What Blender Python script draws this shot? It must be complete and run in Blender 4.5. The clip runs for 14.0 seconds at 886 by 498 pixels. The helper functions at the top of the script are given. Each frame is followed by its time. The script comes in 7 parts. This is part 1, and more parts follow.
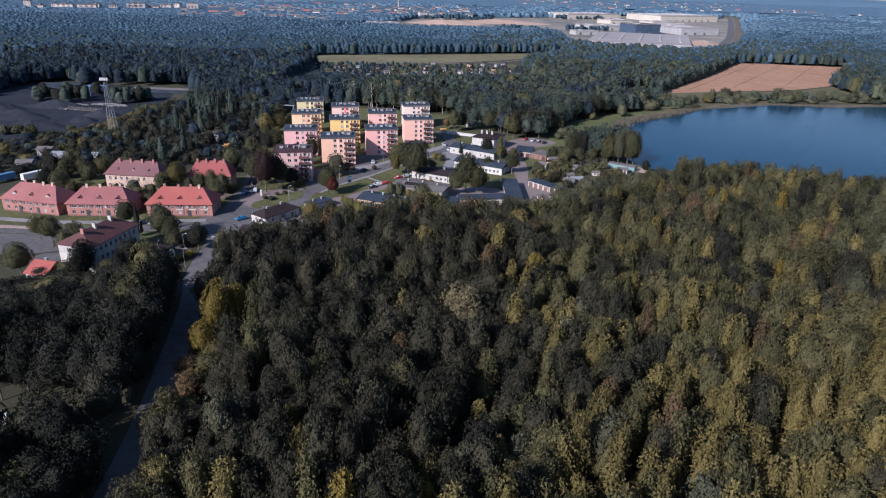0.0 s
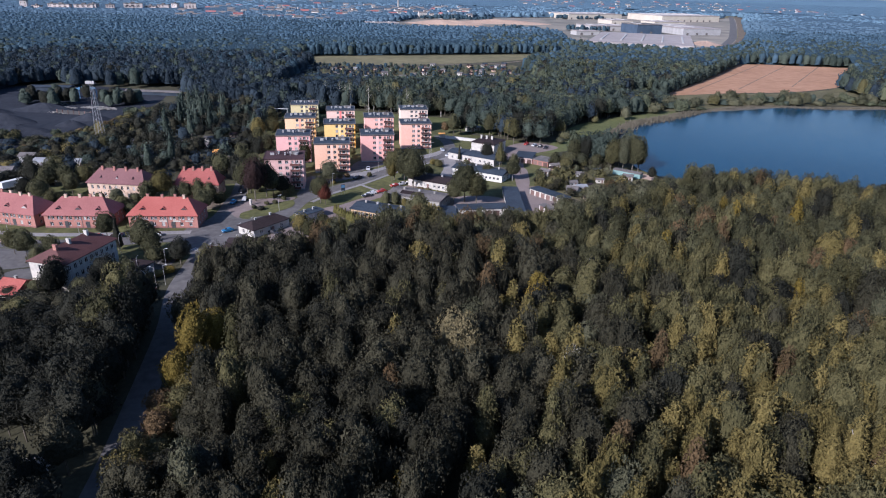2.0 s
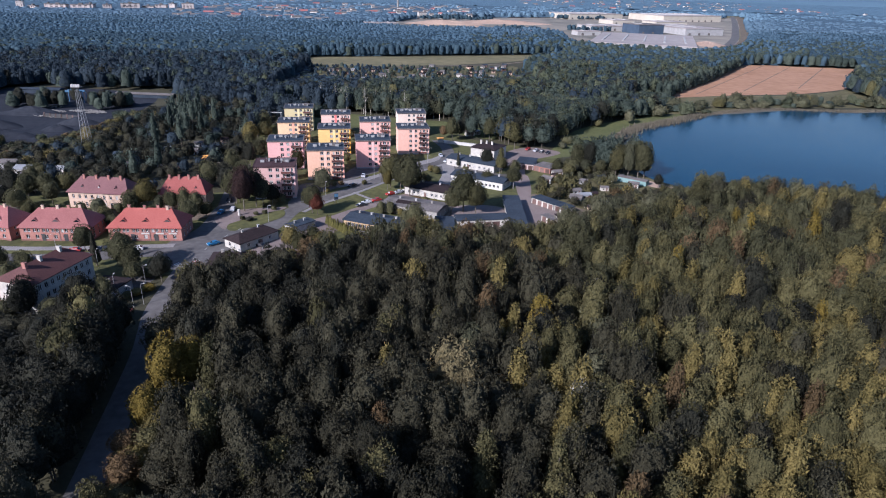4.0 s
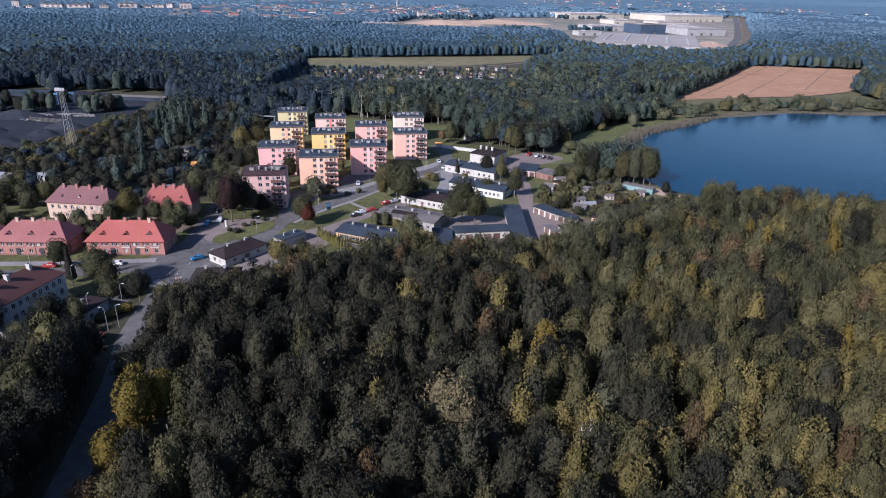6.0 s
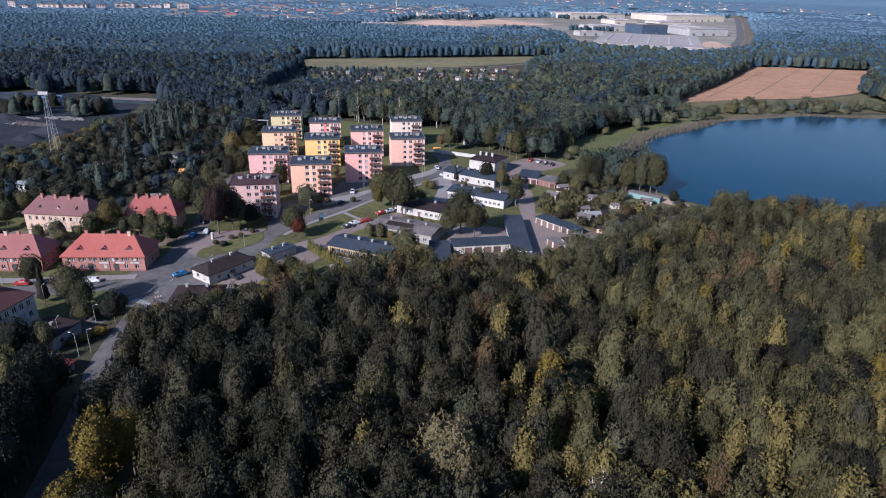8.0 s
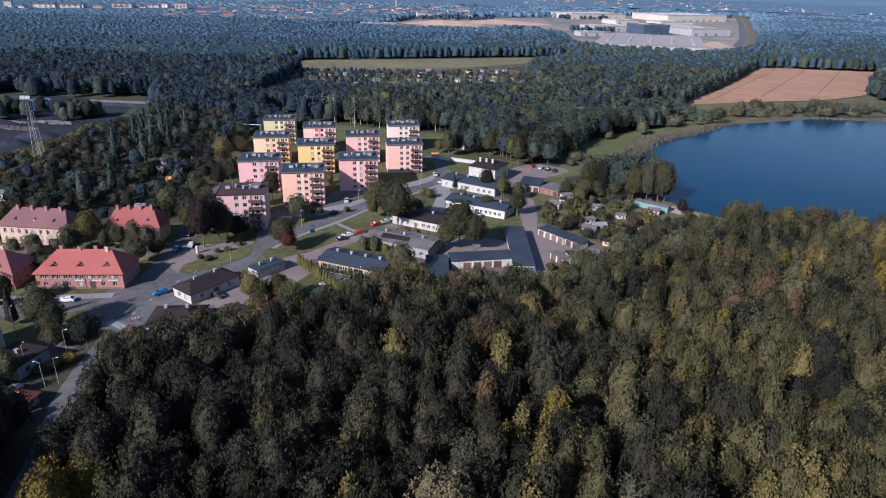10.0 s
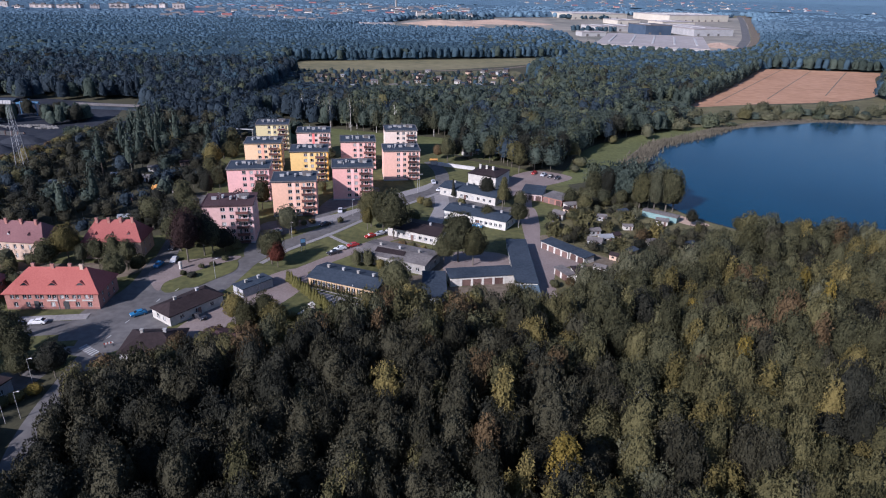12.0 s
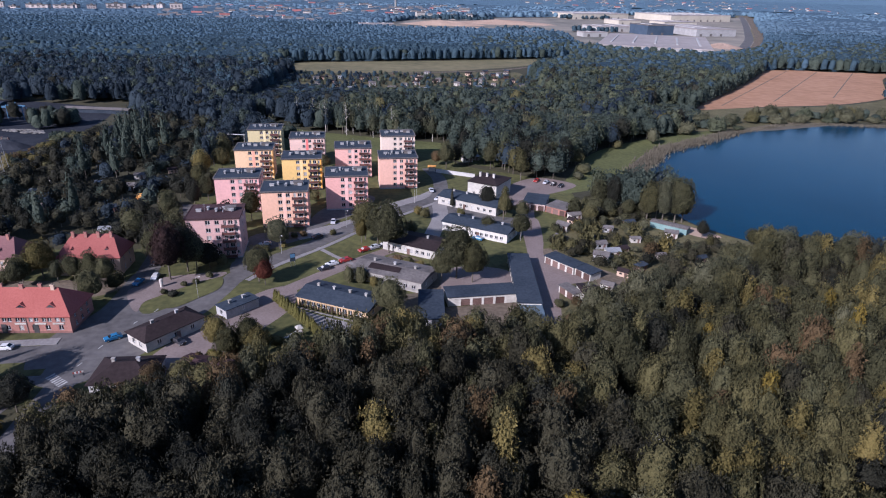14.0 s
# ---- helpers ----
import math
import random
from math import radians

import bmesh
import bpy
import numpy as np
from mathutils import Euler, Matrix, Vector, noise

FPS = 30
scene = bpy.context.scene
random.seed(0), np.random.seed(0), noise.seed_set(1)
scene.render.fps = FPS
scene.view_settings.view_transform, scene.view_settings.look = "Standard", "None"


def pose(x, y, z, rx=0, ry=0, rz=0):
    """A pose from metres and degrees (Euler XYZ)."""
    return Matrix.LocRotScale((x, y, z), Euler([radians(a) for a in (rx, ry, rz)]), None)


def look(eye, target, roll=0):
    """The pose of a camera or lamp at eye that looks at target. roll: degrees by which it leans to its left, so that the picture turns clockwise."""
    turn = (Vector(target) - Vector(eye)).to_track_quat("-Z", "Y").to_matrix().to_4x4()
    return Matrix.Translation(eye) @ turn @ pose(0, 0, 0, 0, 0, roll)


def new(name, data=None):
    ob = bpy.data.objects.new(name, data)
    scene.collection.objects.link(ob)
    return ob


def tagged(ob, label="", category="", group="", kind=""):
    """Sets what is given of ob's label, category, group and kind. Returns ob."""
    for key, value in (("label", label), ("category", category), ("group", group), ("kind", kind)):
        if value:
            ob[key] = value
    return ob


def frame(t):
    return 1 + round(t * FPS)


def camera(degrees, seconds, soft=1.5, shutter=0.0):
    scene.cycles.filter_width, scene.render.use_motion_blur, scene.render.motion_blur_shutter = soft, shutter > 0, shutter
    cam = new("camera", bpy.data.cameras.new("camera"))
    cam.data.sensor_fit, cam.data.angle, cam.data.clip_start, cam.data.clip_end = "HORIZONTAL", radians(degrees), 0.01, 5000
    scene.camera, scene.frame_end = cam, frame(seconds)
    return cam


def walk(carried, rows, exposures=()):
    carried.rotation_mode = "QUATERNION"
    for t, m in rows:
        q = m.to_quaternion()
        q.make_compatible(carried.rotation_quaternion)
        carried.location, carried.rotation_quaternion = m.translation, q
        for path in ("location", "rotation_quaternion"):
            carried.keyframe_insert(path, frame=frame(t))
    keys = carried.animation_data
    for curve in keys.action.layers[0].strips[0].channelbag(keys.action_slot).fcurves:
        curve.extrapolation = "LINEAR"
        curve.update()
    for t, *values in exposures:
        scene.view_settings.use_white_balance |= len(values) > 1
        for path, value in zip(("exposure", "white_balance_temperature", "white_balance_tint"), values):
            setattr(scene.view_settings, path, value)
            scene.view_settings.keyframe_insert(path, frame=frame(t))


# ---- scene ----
cam = camera(70.0, 14.0, 1.1)
PATH = [
    (0, (0.01, -2.14, 86.55), (0.42, 89.96, 47.61), 1.54),
    (2, (1.00, 10.97, 86.44), (1.38, 103.06, 47.48), 1.52),
    (4, (1.95, 23.91, 86.33), (2.29, 116.00, 47.35), 1.50),
    (6, (2.84, 36.76, 86.24), (3.15, 128.83, 47.23), 1.48),
    (8, (3.67, 49.55, 86.15), (3.95, 141.61, 47.11), 1.46),
    (10, (4.45, 62.35, 86.07), (4.70, 154.40, 47.00), 1.44),
    (12, (5.18, 75.21, 86.00), (5.39, 167.25, 46.90), 1.42),
    (14, (5.85, 88.18, 85.93), (6.03, 180.21, 46.81), 1.40),
]
walk(cam, [(t, look(eye, target, roll)) for t, eye, target, roll in PATH], [(0, 0.67, 5100, 20), (0.5, 0.82, 5100, 20), (6, 0.81, 5100, 20), (11, 0.70, 5100, 20), (14, 0.66, 5100, 25)])

# world and sun: clear early-autumn day, sun behind the camera's left shoulder
SUN_WAY = Vector((1.0, 1.03, -0.85)).normalized()
world = bpy.data.worlds.new("sky")
scene.world = world
world.use_nodes = True
wn = world.node_tree.nodes
sky = wn.new("ShaderNodeTexSky")
sky.sky_type = "NISHITA"
sky.sun_disc = False
sky.sun_elevation = math.asin(-SUN_WAY.z)
sky.sun_rotation = math.atan2(-SUN_WAY.x, -SUN_WAY.y)
sky.air_density, sky.dust_density, sky.ozone_density = 1.2, 0.6, 2.0
world.node_tree.links.new(sky.outputs[0], wn["Background"].inputs[0])
wn["Background"].inputs[1].default_value = 0.067
sun = new("sun", bpy.data.lights.new("sun", "SUN"))
sun.data.energy, sun.data.angle, sun.data.color = 4.9, radians(0.5), (1.0, 0.865, 0.70)
sun.matrix_world = look((-300, -200, 300), Vector((-300, -200, 300)) + SUN_WAY * 100)


# ---- materials ----
def nodes_of(m):
    m.use_nodes = True
    return m.node_tree.nodes, m.node_tree.links, m.node_tree.nodes["Principled BSDF"]


def surface(name, dark, light, fine=3.0, coarse=0.15, rough=0.8, bump=0.3, metal=0.0, vary=0.0, spec=0.3):
    """Two scales of mottling between two colours, with a fine relief."""
    m = bpy.data.materials.new(name)
    n, l, b = nodes_of(m)
    geo = n.new("ShaderNodeNewGeometry")
    big, small = n.new("ShaderNodeTexNoise"), n.new("ShaderNodeTexNoise")
    big.inputs["Scale"].default_value, small.inputs["Scale"].default_value = coarse, fine
    big.inputs["Detail"].default_value, small.inputs["Detail"].default_value = 5, 4
    for t in (big, small):
        l.new(geo.outputs["Position"], t.inputs["Vector"])
    add = n.new("ShaderNodeMath")
    add.operation = "MULTIPLY_ADD"
    add.inputs[1].default_value = 0.5
    l.new(small.outputs[0], add.inputs[0])
    half = n.new("ShaderNodeMath")
    half.operation = "MULTIPLY"
    half.inputs[1].default_value = 0.5
    l.new(big.outputs[0], half.inputs[0])
    l.new(half.outputs[0], add.inputs[2])
    last = add.outputs[0]
    if vary:
        info, mul = n.new("ShaderNodeObjectInfo"), n.new("ShaderNodeMath")
        mul.operation = "MULTIPLY_ADD"
        mul.inputs[1].default_value = vary
        l.new(info.outputs["Random"], mul.inputs[0])
        l.new(last, mul.inputs[2])
        sub = n.new("ShaderNodeMath")
        sub.operation = "SUBTRACT"
        sub.inputs[1].default_value = vary / 2
        l.new(mul.outputs[0], sub.inputs[0])
        last = sub.outputs[0]
    ramp = n.new("ShaderNodeValToRGB")
    ramp.color_ramp.elements[0].position, ramp.color_ramp.elements[1].position = 0.32, 0.68
    ramp.color_ramp.elements[0].color, ramp.color_ramp.elements[1].color = (*dark, 1), (*light, 1)
    l.new(last, ramp.inputs[0])
    l.new(ramp.outputs[0], b.inputs["Base Color"])
    b.inputs["Roughness"].default_value, b.inputs["Metallic"].default_value = rough, metal
    b.inputs["Specular IOR Level"].default_value = spec
    if bump:
        bm_ = n.new("ShaderNodeBump")
        bm_.inputs["Strength"].default_value, bm_.inputs["Distance"].default_value = bump, 0.05
        l.new(small.outputs[0], bm_.inputs["Height"])
        l.new(bm_.outputs[0], b.inputs["Normal"])
    return m


def foliage(name, dark, light, spread=0.04, gloss=0.10, fine=2.6, relief=2.4):
    """Leaves: each tree and tuft takes its own shade, stands of trees drift in tone, and some light passes through."""
    m = bpy.data.materials.new(name)
    n, l, b = nodes_of(m)
    geo, info, drift_ = n.new("ShaderNodeNewGeometry"), n.new("ShaderNodeObjectInfo"), n.new("ShaderNodeTexNoise")
    drift_.inputs["Scale"].default_value, drift_.inputs["Detail"].default_value = spread, 4
    grain, leafy = n.new("ShaderNodeTexNoise"), n.new("ShaderNodeTexNoise")
    grain.inputs["Scale"].default_value, grain.inputs["Detail"].default_value = fine * 0.35, 3
    leafy.inputs["Scale"].default_value, leafy.inputs["Detail"].default_value = fine, 4
    for t in (drift_, grain, leafy):
        l.new(geo.outputs["Position"], t.inputs["Vector"])
    tint, alone = n.new("ShaderNodeAttribute"), n.new("ShaderNodeAttribute")
    tint.attribute_name, alone.attribute_name = "tint", "alone"
    own = n.new("ShaderNodeMath")
    own.operation = "MULTIPLY_ADD"
    l.new(alone.outputs["Fac"], own.inputs[0])
    l.new(info.outputs["Random"], own.inputs[1])
    l.new(tint.outputs["Fac"], own.inputs[2])
    last = None
    for source, weight in ((own.outputs[0], 0.62), (geo.outputs["Random Per Island"], 0.38), (drift_.outputs[0], 0.5), (grain.outputs[0], 0.8), (leafy.outputs[0], 1.1)):
        add = n.new("ShaderNodeMath")
        add.operation = "MULTIPLY_ADD"
        add.inputs[1].default_value, add.inputs[2].default_value = weight, 0.0
        l.new(source, add.inputs[0])
        if last is not None:
            l.new(last, add.inputs[2])
        last = add.outputs[0]
    ramp = n.new("ShaderNodeValToRGB")
    ramp.color_ramp.elements[0].color, ramp.color_ramp.elements[1].color = (*dark, 1), (*light, 1)
    span = n.new("ShaderNodeMapRange")
    span.inputs[1].default_value, span.inputs[2].default_value = 1.22, 2.18
    l.new(last, span.inputs[0])
    l.new(span.outputs[0], ramp.inputs[0])
    l.new(ramp.outputs[0], b.inputs["Base Color"])
    bump = n.new("ShaderNodeBump")
    bump.inputs["Strength"].default_value, bump.inputs["Distance"].default_value = 1.0, relief / fine
    l.new(leafy.outputs[0], bump.inputs["Height"])
    l.new(bump.outputs[0], b.inputs["Normal"])
    b.inputs["Roughness"].default_value, b.inputs["Specular IOR Level"].default_value = 0.7, gloss
    thin, mix, out = n.new("ShaderNodeBsdfTranslucent"), n.new("ShaderNodeMixShader"), n["Material Output"]
    l.new(ramp.outputs[0], thin.inputs[0])
    mix.inputs[0].default_value = 0.15
    l.new(b.outputs[0], mix.inputs[1])
    l.new(thin.outputs[0], mix.inputs[2])
    l.new(mix.outputs[0], out.inputs[0])
    return m


LEAF = {
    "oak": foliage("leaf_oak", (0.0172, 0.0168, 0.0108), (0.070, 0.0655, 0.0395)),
    "alder": foliage("leaf_alder", (0.037, 0.0365, 0.0165), (0.136, 0.122, 0.052)),
    "birch": foliage("leaf_birch", (0.066, 0.057, 0.019), (0.212, 0.170, 0.058)),
    "gold": foliage("leaf_gold", (0.096, 0.073, 0.015), (0.250, 0.182, 0.038)),
    "rust": foliage("leaf_rust", (0.058, 0.042, 0.020), (0.150, 0.100, 0.050)),
    "grey": foliage("leaf_grey_willow", (0.042, 0.045, 0.026), (0.132, 0.128, 0.074)),
    "pale": foliage("leaf_pale", (0.120, 0.100, 0.050), (0.300, 0.248, 0.126)),
    # dark leaf for pines, also used where shade is put into the colour
    "pine": foliage("leaf_pine_shade", (0.0120, 0.0128, 0.0092), (0.040, 0.040, 0.028)),
    # far leaf colours: aerial haze is painted in, bluer and paler with distance
    "far": foliage("leaf_far_haze", (0.030, 0.051, 0.066), (0.047, 0.077, 0.097), 0.012, 0.1, 0.7, 0.8),
    "far_light": foliage("leaf_far_haze_light", (0.047, 0.080, 0.110), (0.063, 0.104, 0.138), 0.012, 0.1, 0.7, 0.7),
    "horizon": foliage("leaf_skyline_haze", (0.108, 0.172, 0.224), (0.130, 0.200, 0.256), 0.006, 0.1, 0.3, 0.6),
    "misty": foliage("leaf_horizon_haze", (0.076, 0.120, 0.160), (0.096, 0.146, 0.190), 0.006, 0.1, 0.3, 0.6),
    "linden": foliage("leaf_linden", (0.0292, 0.0298, 0.0150), (0.111, 0.107, 0.053)),
    "thuja": foliage("leaf_thuja", (0.062, 0.060, 0.018), (0.150, 0.138, 0.042)),
    "red": foliage("leaf_red", (0.070, 0.022, 0.014), (0.170, 0.060, 0.034)),
    "copper": foliage("leaf_copper", (0.021, 0.013, 0.012), (0.060, 0.034, 0.030)),
}
# middle woods: haze is put into hazel's tone, haze and shade into navy
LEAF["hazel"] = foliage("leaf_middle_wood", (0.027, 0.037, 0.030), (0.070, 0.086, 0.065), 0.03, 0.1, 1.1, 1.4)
LEAF["navy"] = foliage("leaf_haze_shade_wood", (0.0150, 0.0225, 0.0300), (0.035, 0.049, 0.061), 0.03, 0.1, 1.1, 1.2)
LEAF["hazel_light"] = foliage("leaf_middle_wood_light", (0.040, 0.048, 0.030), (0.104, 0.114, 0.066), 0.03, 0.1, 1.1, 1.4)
LEAF_ORDER = list(LEAF)
BARK = surface("bark", (0.05, 0.04, 0.03), (0.16, 0.14, 0.11), 6, 0.8, 0.9, 0.6)
BIRCH_BARK = surface("birch_bark", (0.22, 0.20, 0.17), (0.55, 0.52, 0.47), 5, 0.8, 0.8, 0.4)
SOIL = surface("forest_floor", (0.022, 0.022, 0.012), (0.060, 0.055, 0.028), 0.9, 0.03, 0.95, 0.5)
LAWN = surface("lawn", (0.030, 0.033, 0.011), (0.114, 0.112, 0.037), 0.45, 0.045, 0.95, 0.5)
ROUGH_GRASS = surface("rough_dry_grass", (0.045, 0.042, 0.017), (0.135, 0.118, 0.055), 0.6, 0.07, 0.95, 0.5)
BARE_EARTH = surface("bare_brown_earth", (0.066, 0.052, 0.037), (0.175, 0.138, 0.098), 0.8, 0.09, 0.95, 0.5)
MEADOW = surface("dry_meadow", (0.075, 0.072, 0.034), (0.185, 0.158, 0.080), 0.1, 0.012, 0.95, 0.4)
PLOUGHED = surface("ploughed_earth", (0.235, 0.125, 0.066), (0.375, 0.215, 0.125), 0.12, 0.015, 0.95, 0.5)
ASPHALT = surface("asphalt", (0.060, 0.056, 0.054), (0.132, 0.123, 0.117), 0.5, 0.07, 0.85, 0.2)
PAVING = surface("concrete_paving", (0.150, 0.140, 0.136), (0.255, 0.240, 0.230), 1.5, 0.12, 0.85, 0.2)
BRICK_PAVING = surface("reddish_block_paving", (0.130, 0.102, 0.092), (0.215, 0.172, 0.155), 1.5, 0.12, 0.85, 0.2)
GREEN_MEADOW = surface("green_meadow", (0.045, 0.052, 0.015), (0.112, 0.118, 0.040), 0.5, 0.04, 0.95, 0.5)
SAND = surface("pale_earth", (0.085, 0.088, 0.072), (0.29, 0.25, 0.20), 0.02, 0.006, 0.95, 0.2)
COAL = surface("coal_yard_ground", (0.012, 0.0145, 0.021), (0.035, 0.038, 0.046), 0.3, 0.03, 0.95, 0.4, spec=0.1)
REED = surface("reeds", (0.060, 0.054, 0.038), (0.132, 0.115, 0.082), 0.8, 0.05, 0.95, 0.3)
WHITE_PAINT = surface("white_road_paint", (0.20, 0.20, 0.19), (0.52, 0.52, 0.50), 4, 0.6, 0.7, 0.1)
ROOF_FELT = surface("bitumen_felt", (0.019, 0.027, 0.038), (0.046, 0.057, 0.074), 1.2, 0.14, 0.85, 0.2, spec=0.15)
ROOF_FELT_GREY = surface("weathered_felt", (0.072, 0.064, 0.060), (0.165, 0.148, 0.138), 1.2, 0.2, 0.85, 0.2)
ROOF_DARK = surface("dark_sheet_roof", (0.017, 0.012, 0.012), (0.036, 0.026, 0.026), 1.2, 0.14, 0.8, 0.15, spec=0.12)
ROOF_MAROON = surface("maroon_roof_felt", (0.038, 0.022, 0.023), (0.074, 0.045, 0.046), 1.2, 0.14, 0.85, 0.2, spec=0.12)
TILE_BRIGHT = surface("bright_red_tiles", (0.235, 0.056, 0.043), (0.325, 0.098, 0.076), 2.5, 0.12, 0.75, 0.4)
TILE_FADED = surface("faded_red_tiles", (0.190, 0.070, 0.063), (0.280, 0.116, 0.104), 2.5, 0.12, 0.8, 0.4)
TILE_RED = surface("red_tiles", (0.200, 0.052, 0.042), (0.290, 0.090, 0.074), 2.5, 0.12, 0.75, 0.4)
TILE_DARK = surface("dark_red_tiles", (0.062, 0.026, 0.023), (0.108, 0.046, 0.040), 2.5, 0.12, 0.75, 0.4)
TILE_MAUVE = surface("mauve_red_tiles", (0.110, 0.050, 0.050), (0.175, 0.085, 0.083), 2.5, 0.12, 0.8, 0.4)
CLINKER = surface("red_brick_wall", (0.24, 0.105, 0.082), (0.36, 0.178, 0.142), 2.0, 0.15, 0.85, 0.3)
CLINKER_DARK = surface("dark_brick_wall", (0.14, 0.070, 0.060), (0.24, 0.12, 0.10), 2.0, 0.15, 0.85, 0.3)
CREAM = surface("cream_render", (0.385, 0.275, 0.20), (0.54, 0.40, 0.30), 1.5, 0.12, 0.85, 0.15)
OCHRE = surface("ochre_render", (0.40, 0.275, 0.155), (0.53, 0.38, 0.225), 1.5, 0.12, 0.85, 0.15)
WHITE_RENDER = surface("white_render", (0.30, 0.28, 0.25), (0.52, 0.49, 0.43), 0.9, 0.12, 0.85, 0.12)
DULL_RENDER = surface("dull_render", (0.17, 0.16, 0.145), (0.32, 0.30, 0.27), 0.9, 0.15, 0.85, 0.15)
GREY_RENDER = surface("grey_render", (0.24, 0.235, 0.23), (0.38, 0.37, 0.36), 1.5, 0.12, 0.85, 0.15)
PINK_RENDER = surface("pink_render", (0.36, 0.27, 0.245), (0.50, 0.39, 0.355), 1.5, 0.12, 0.85, 0.15)
FRAME_WHITE = surface("white_window_frame", (0.46, 0.45, 0.43), (0.64, 0.63, 0.61), 4, 0.5, 0.5, 0.0)
METAL = surface("galvanised_metal", (0.20, 0.205, 0.21), (0.32, 0.325, 0.33), 3, 0.3, 0.6, 0.1, 0.3)
LIMEWASH = surface("limewashed_wall", (0.38, 0.36, 0.32), (0.60, 0.57, 0.51), 1.2, 0.15, 0.85, 0.12)
CONCRETE = surface("concrete", (0.34, 0.33, 0.31), (0.52, 0.50, 0.47), 2, 0.2, 0.85, 0.2)
RAIL_BROWN = surface("brown_balcony_panel", (0.045, 0.018, 0.016), (0.125, 0.052, 0.044), 2, 0.4, 0.6, 0.1, vary=0.5)
DOOR_BROWN = surface("brown_door", (0.075, 0.044, 0.036), (0.165, 0.105, 0.088), 2, 0.3, 0.6, 0.1, vary=0.5)
DOOR_DARK = surface("dark_door", (0.03, 0.03, 0.032), (0.07, 0.068, 0.066), 2, 0.3, 0.6, 0.1)
RUBBER = surface("tyre_rubber", (0.015, 0.015, 0.015), (0.03, 0.03, 0.03), 6, 1, 0.9, 0.0)
TEAL = surface("teal_painted_boards", (0.12, 0.20, 0.19), (0.20, 0.29, 0.275), 2, 0.3, 0.7, 0.1)
BLUE_SHEET = surface("blue_steel_sheet", (0.05, 0.12, 0.21), (0.10, 0.20, 0.31), 2, 0.2, 0.5, 0.1)
ORANGE_PAINT = surface("orange_paint", (0.55, 0.24, 0.05), (0.72, 0.36, 0.09), 2, 0.3, 0.6, 0.1)
CLAY = surface("sandy_clay", (0.25, 0.175, 0.128), (0.39, 0.285, 0.215), 0.3, 0.03, 0.95, 0.3)
HALL_WALL = surface("pale_hall_cladding", (0.28, 0.27, 0.255), (0.40, 0.385, 0.365), 0.1, 0.02, 0.7, 0.0)
HALL_ROOF = surface("pale_hall_roof", (0.225, 0.195, 0.178), (0.335, 0.295, 0.268), 0.1, 0.02, 0.7, 0.0)


def glass_pane():
    """Panes: opaque, most coloured dark for unlit rooms, some pale for curtains."""
    m = bpy.data.materials.new("window_glass")
    n, l, b = nodes_of(m)
    info, ramp = n.new("ShaderNodeObjectInfo"), n.new("ShaderNodeValToRGB")
    ramp.color_ramp.interpolation = "CONSTANT"
    e = ramp.color_ramp.elements
    e[0].color, e[1].position, e[1].color = (0.012, 0.014, 0.018, 1), 0.62, (0.06, 0.06, 0.062, 1)
    third = e.new(0.84)
    third.color = (0.34, 0.33, 0.31, 1)
    l.new(info.outputs["Random"], ramp.inputs[0])
    l.new(ramp.outputs[0], b.inputs["Base Color"])
    b.inputs["Roughness"].default_value = 0.06
    return m


GLASS = glass_pane()


def water_surface():
    m = bpy.data.materials.new("lake_water")
    n, l, b = nodes_of(m)
    geo, wave, ripple, wind = n.new("ShaderNodeNewGeometry"), n.new("ShaderNodeTexNoise"), n.new("ShaderNodeTexNoise"), n.new("ShaderNodeTexNoise")
    for t, s, d in ((wave, 0.5, 3), (ripple, 2.4, 3), (wind, 0.012, 3)):
        t.inputs["Scale"].default_value, t.inputs["Detail"].default_value = s, d
        l.new(geo.outputs["Position"], t.inputs["Vector"])
    add = n.new("ShaderNodeMath")
    l.new(wave.outputs[0], add.inputs[0])
    l.new(ripple.outputs[0], add.inputs[1])
    bump = n.new("ShaderNodeBump")
    bump.inputs["Strength"].default_value, bump.inputs["Distance"].default_value = 0.3, 0.10
    l.new(add.outputs[0], bump.inputs["Height"])
    l.new(bump.outputs[0], b.inputs["Normal"])
    ramp = n.new("ShaderNodeValToRGB")
    ramp.color_ramp.elements[0].position, ramp.color_ramp.elements[1].position = 0.35, 0.7
    ramp.color_ramp.elements[0].color, ramp.color_ramp.elements[1].color = (0.0010, 0.0225, 0.047, 1), (0.0020, 0.031, 0.062, 1)
    l.new(wind.outputs[0], ramp.inputs[0])
    l.new(ramp.outputs[0], b.inputs["Base Color"])
    b.inputs["Roughness"].default_value, b.inputs["IOR"].default_value = 0.10, 1.33
    b.inputs["Specular IOR Level"].default_value = 0.085
    return m


WATER = water_surface()

# ---- building blocks of meshes ----


def box(bm, x0, x1, y0, y1, z0, z1, taper=0.0):
    """A box, its top drawn in by taper."""
    v = [bm.verts.new(p) for p in (
        (x0, y0, z0), (x1, y0, z0), (x1, y1, z0), (x0, y1, z0),
        (x0 + taper, y0 + taper, z1), (x1 - taper, y0 + taper, z1), (x1 - taper, y1 - taper, z1), (x0 + taper, y1 - taper, z1))]
    for f in ((3, 2, 1, 0), (4, 5, 6, 7), (0, 1, 5, 4), (1, 2, 6, 5), (2, 3, 7, 6), (3, 0, 4, 7)):
        bm.faces.new([v[i] for i in f])
    return v


def face(bm, *pts):
    return bm.faces.new([bm.verts.new(p) for p in pts])


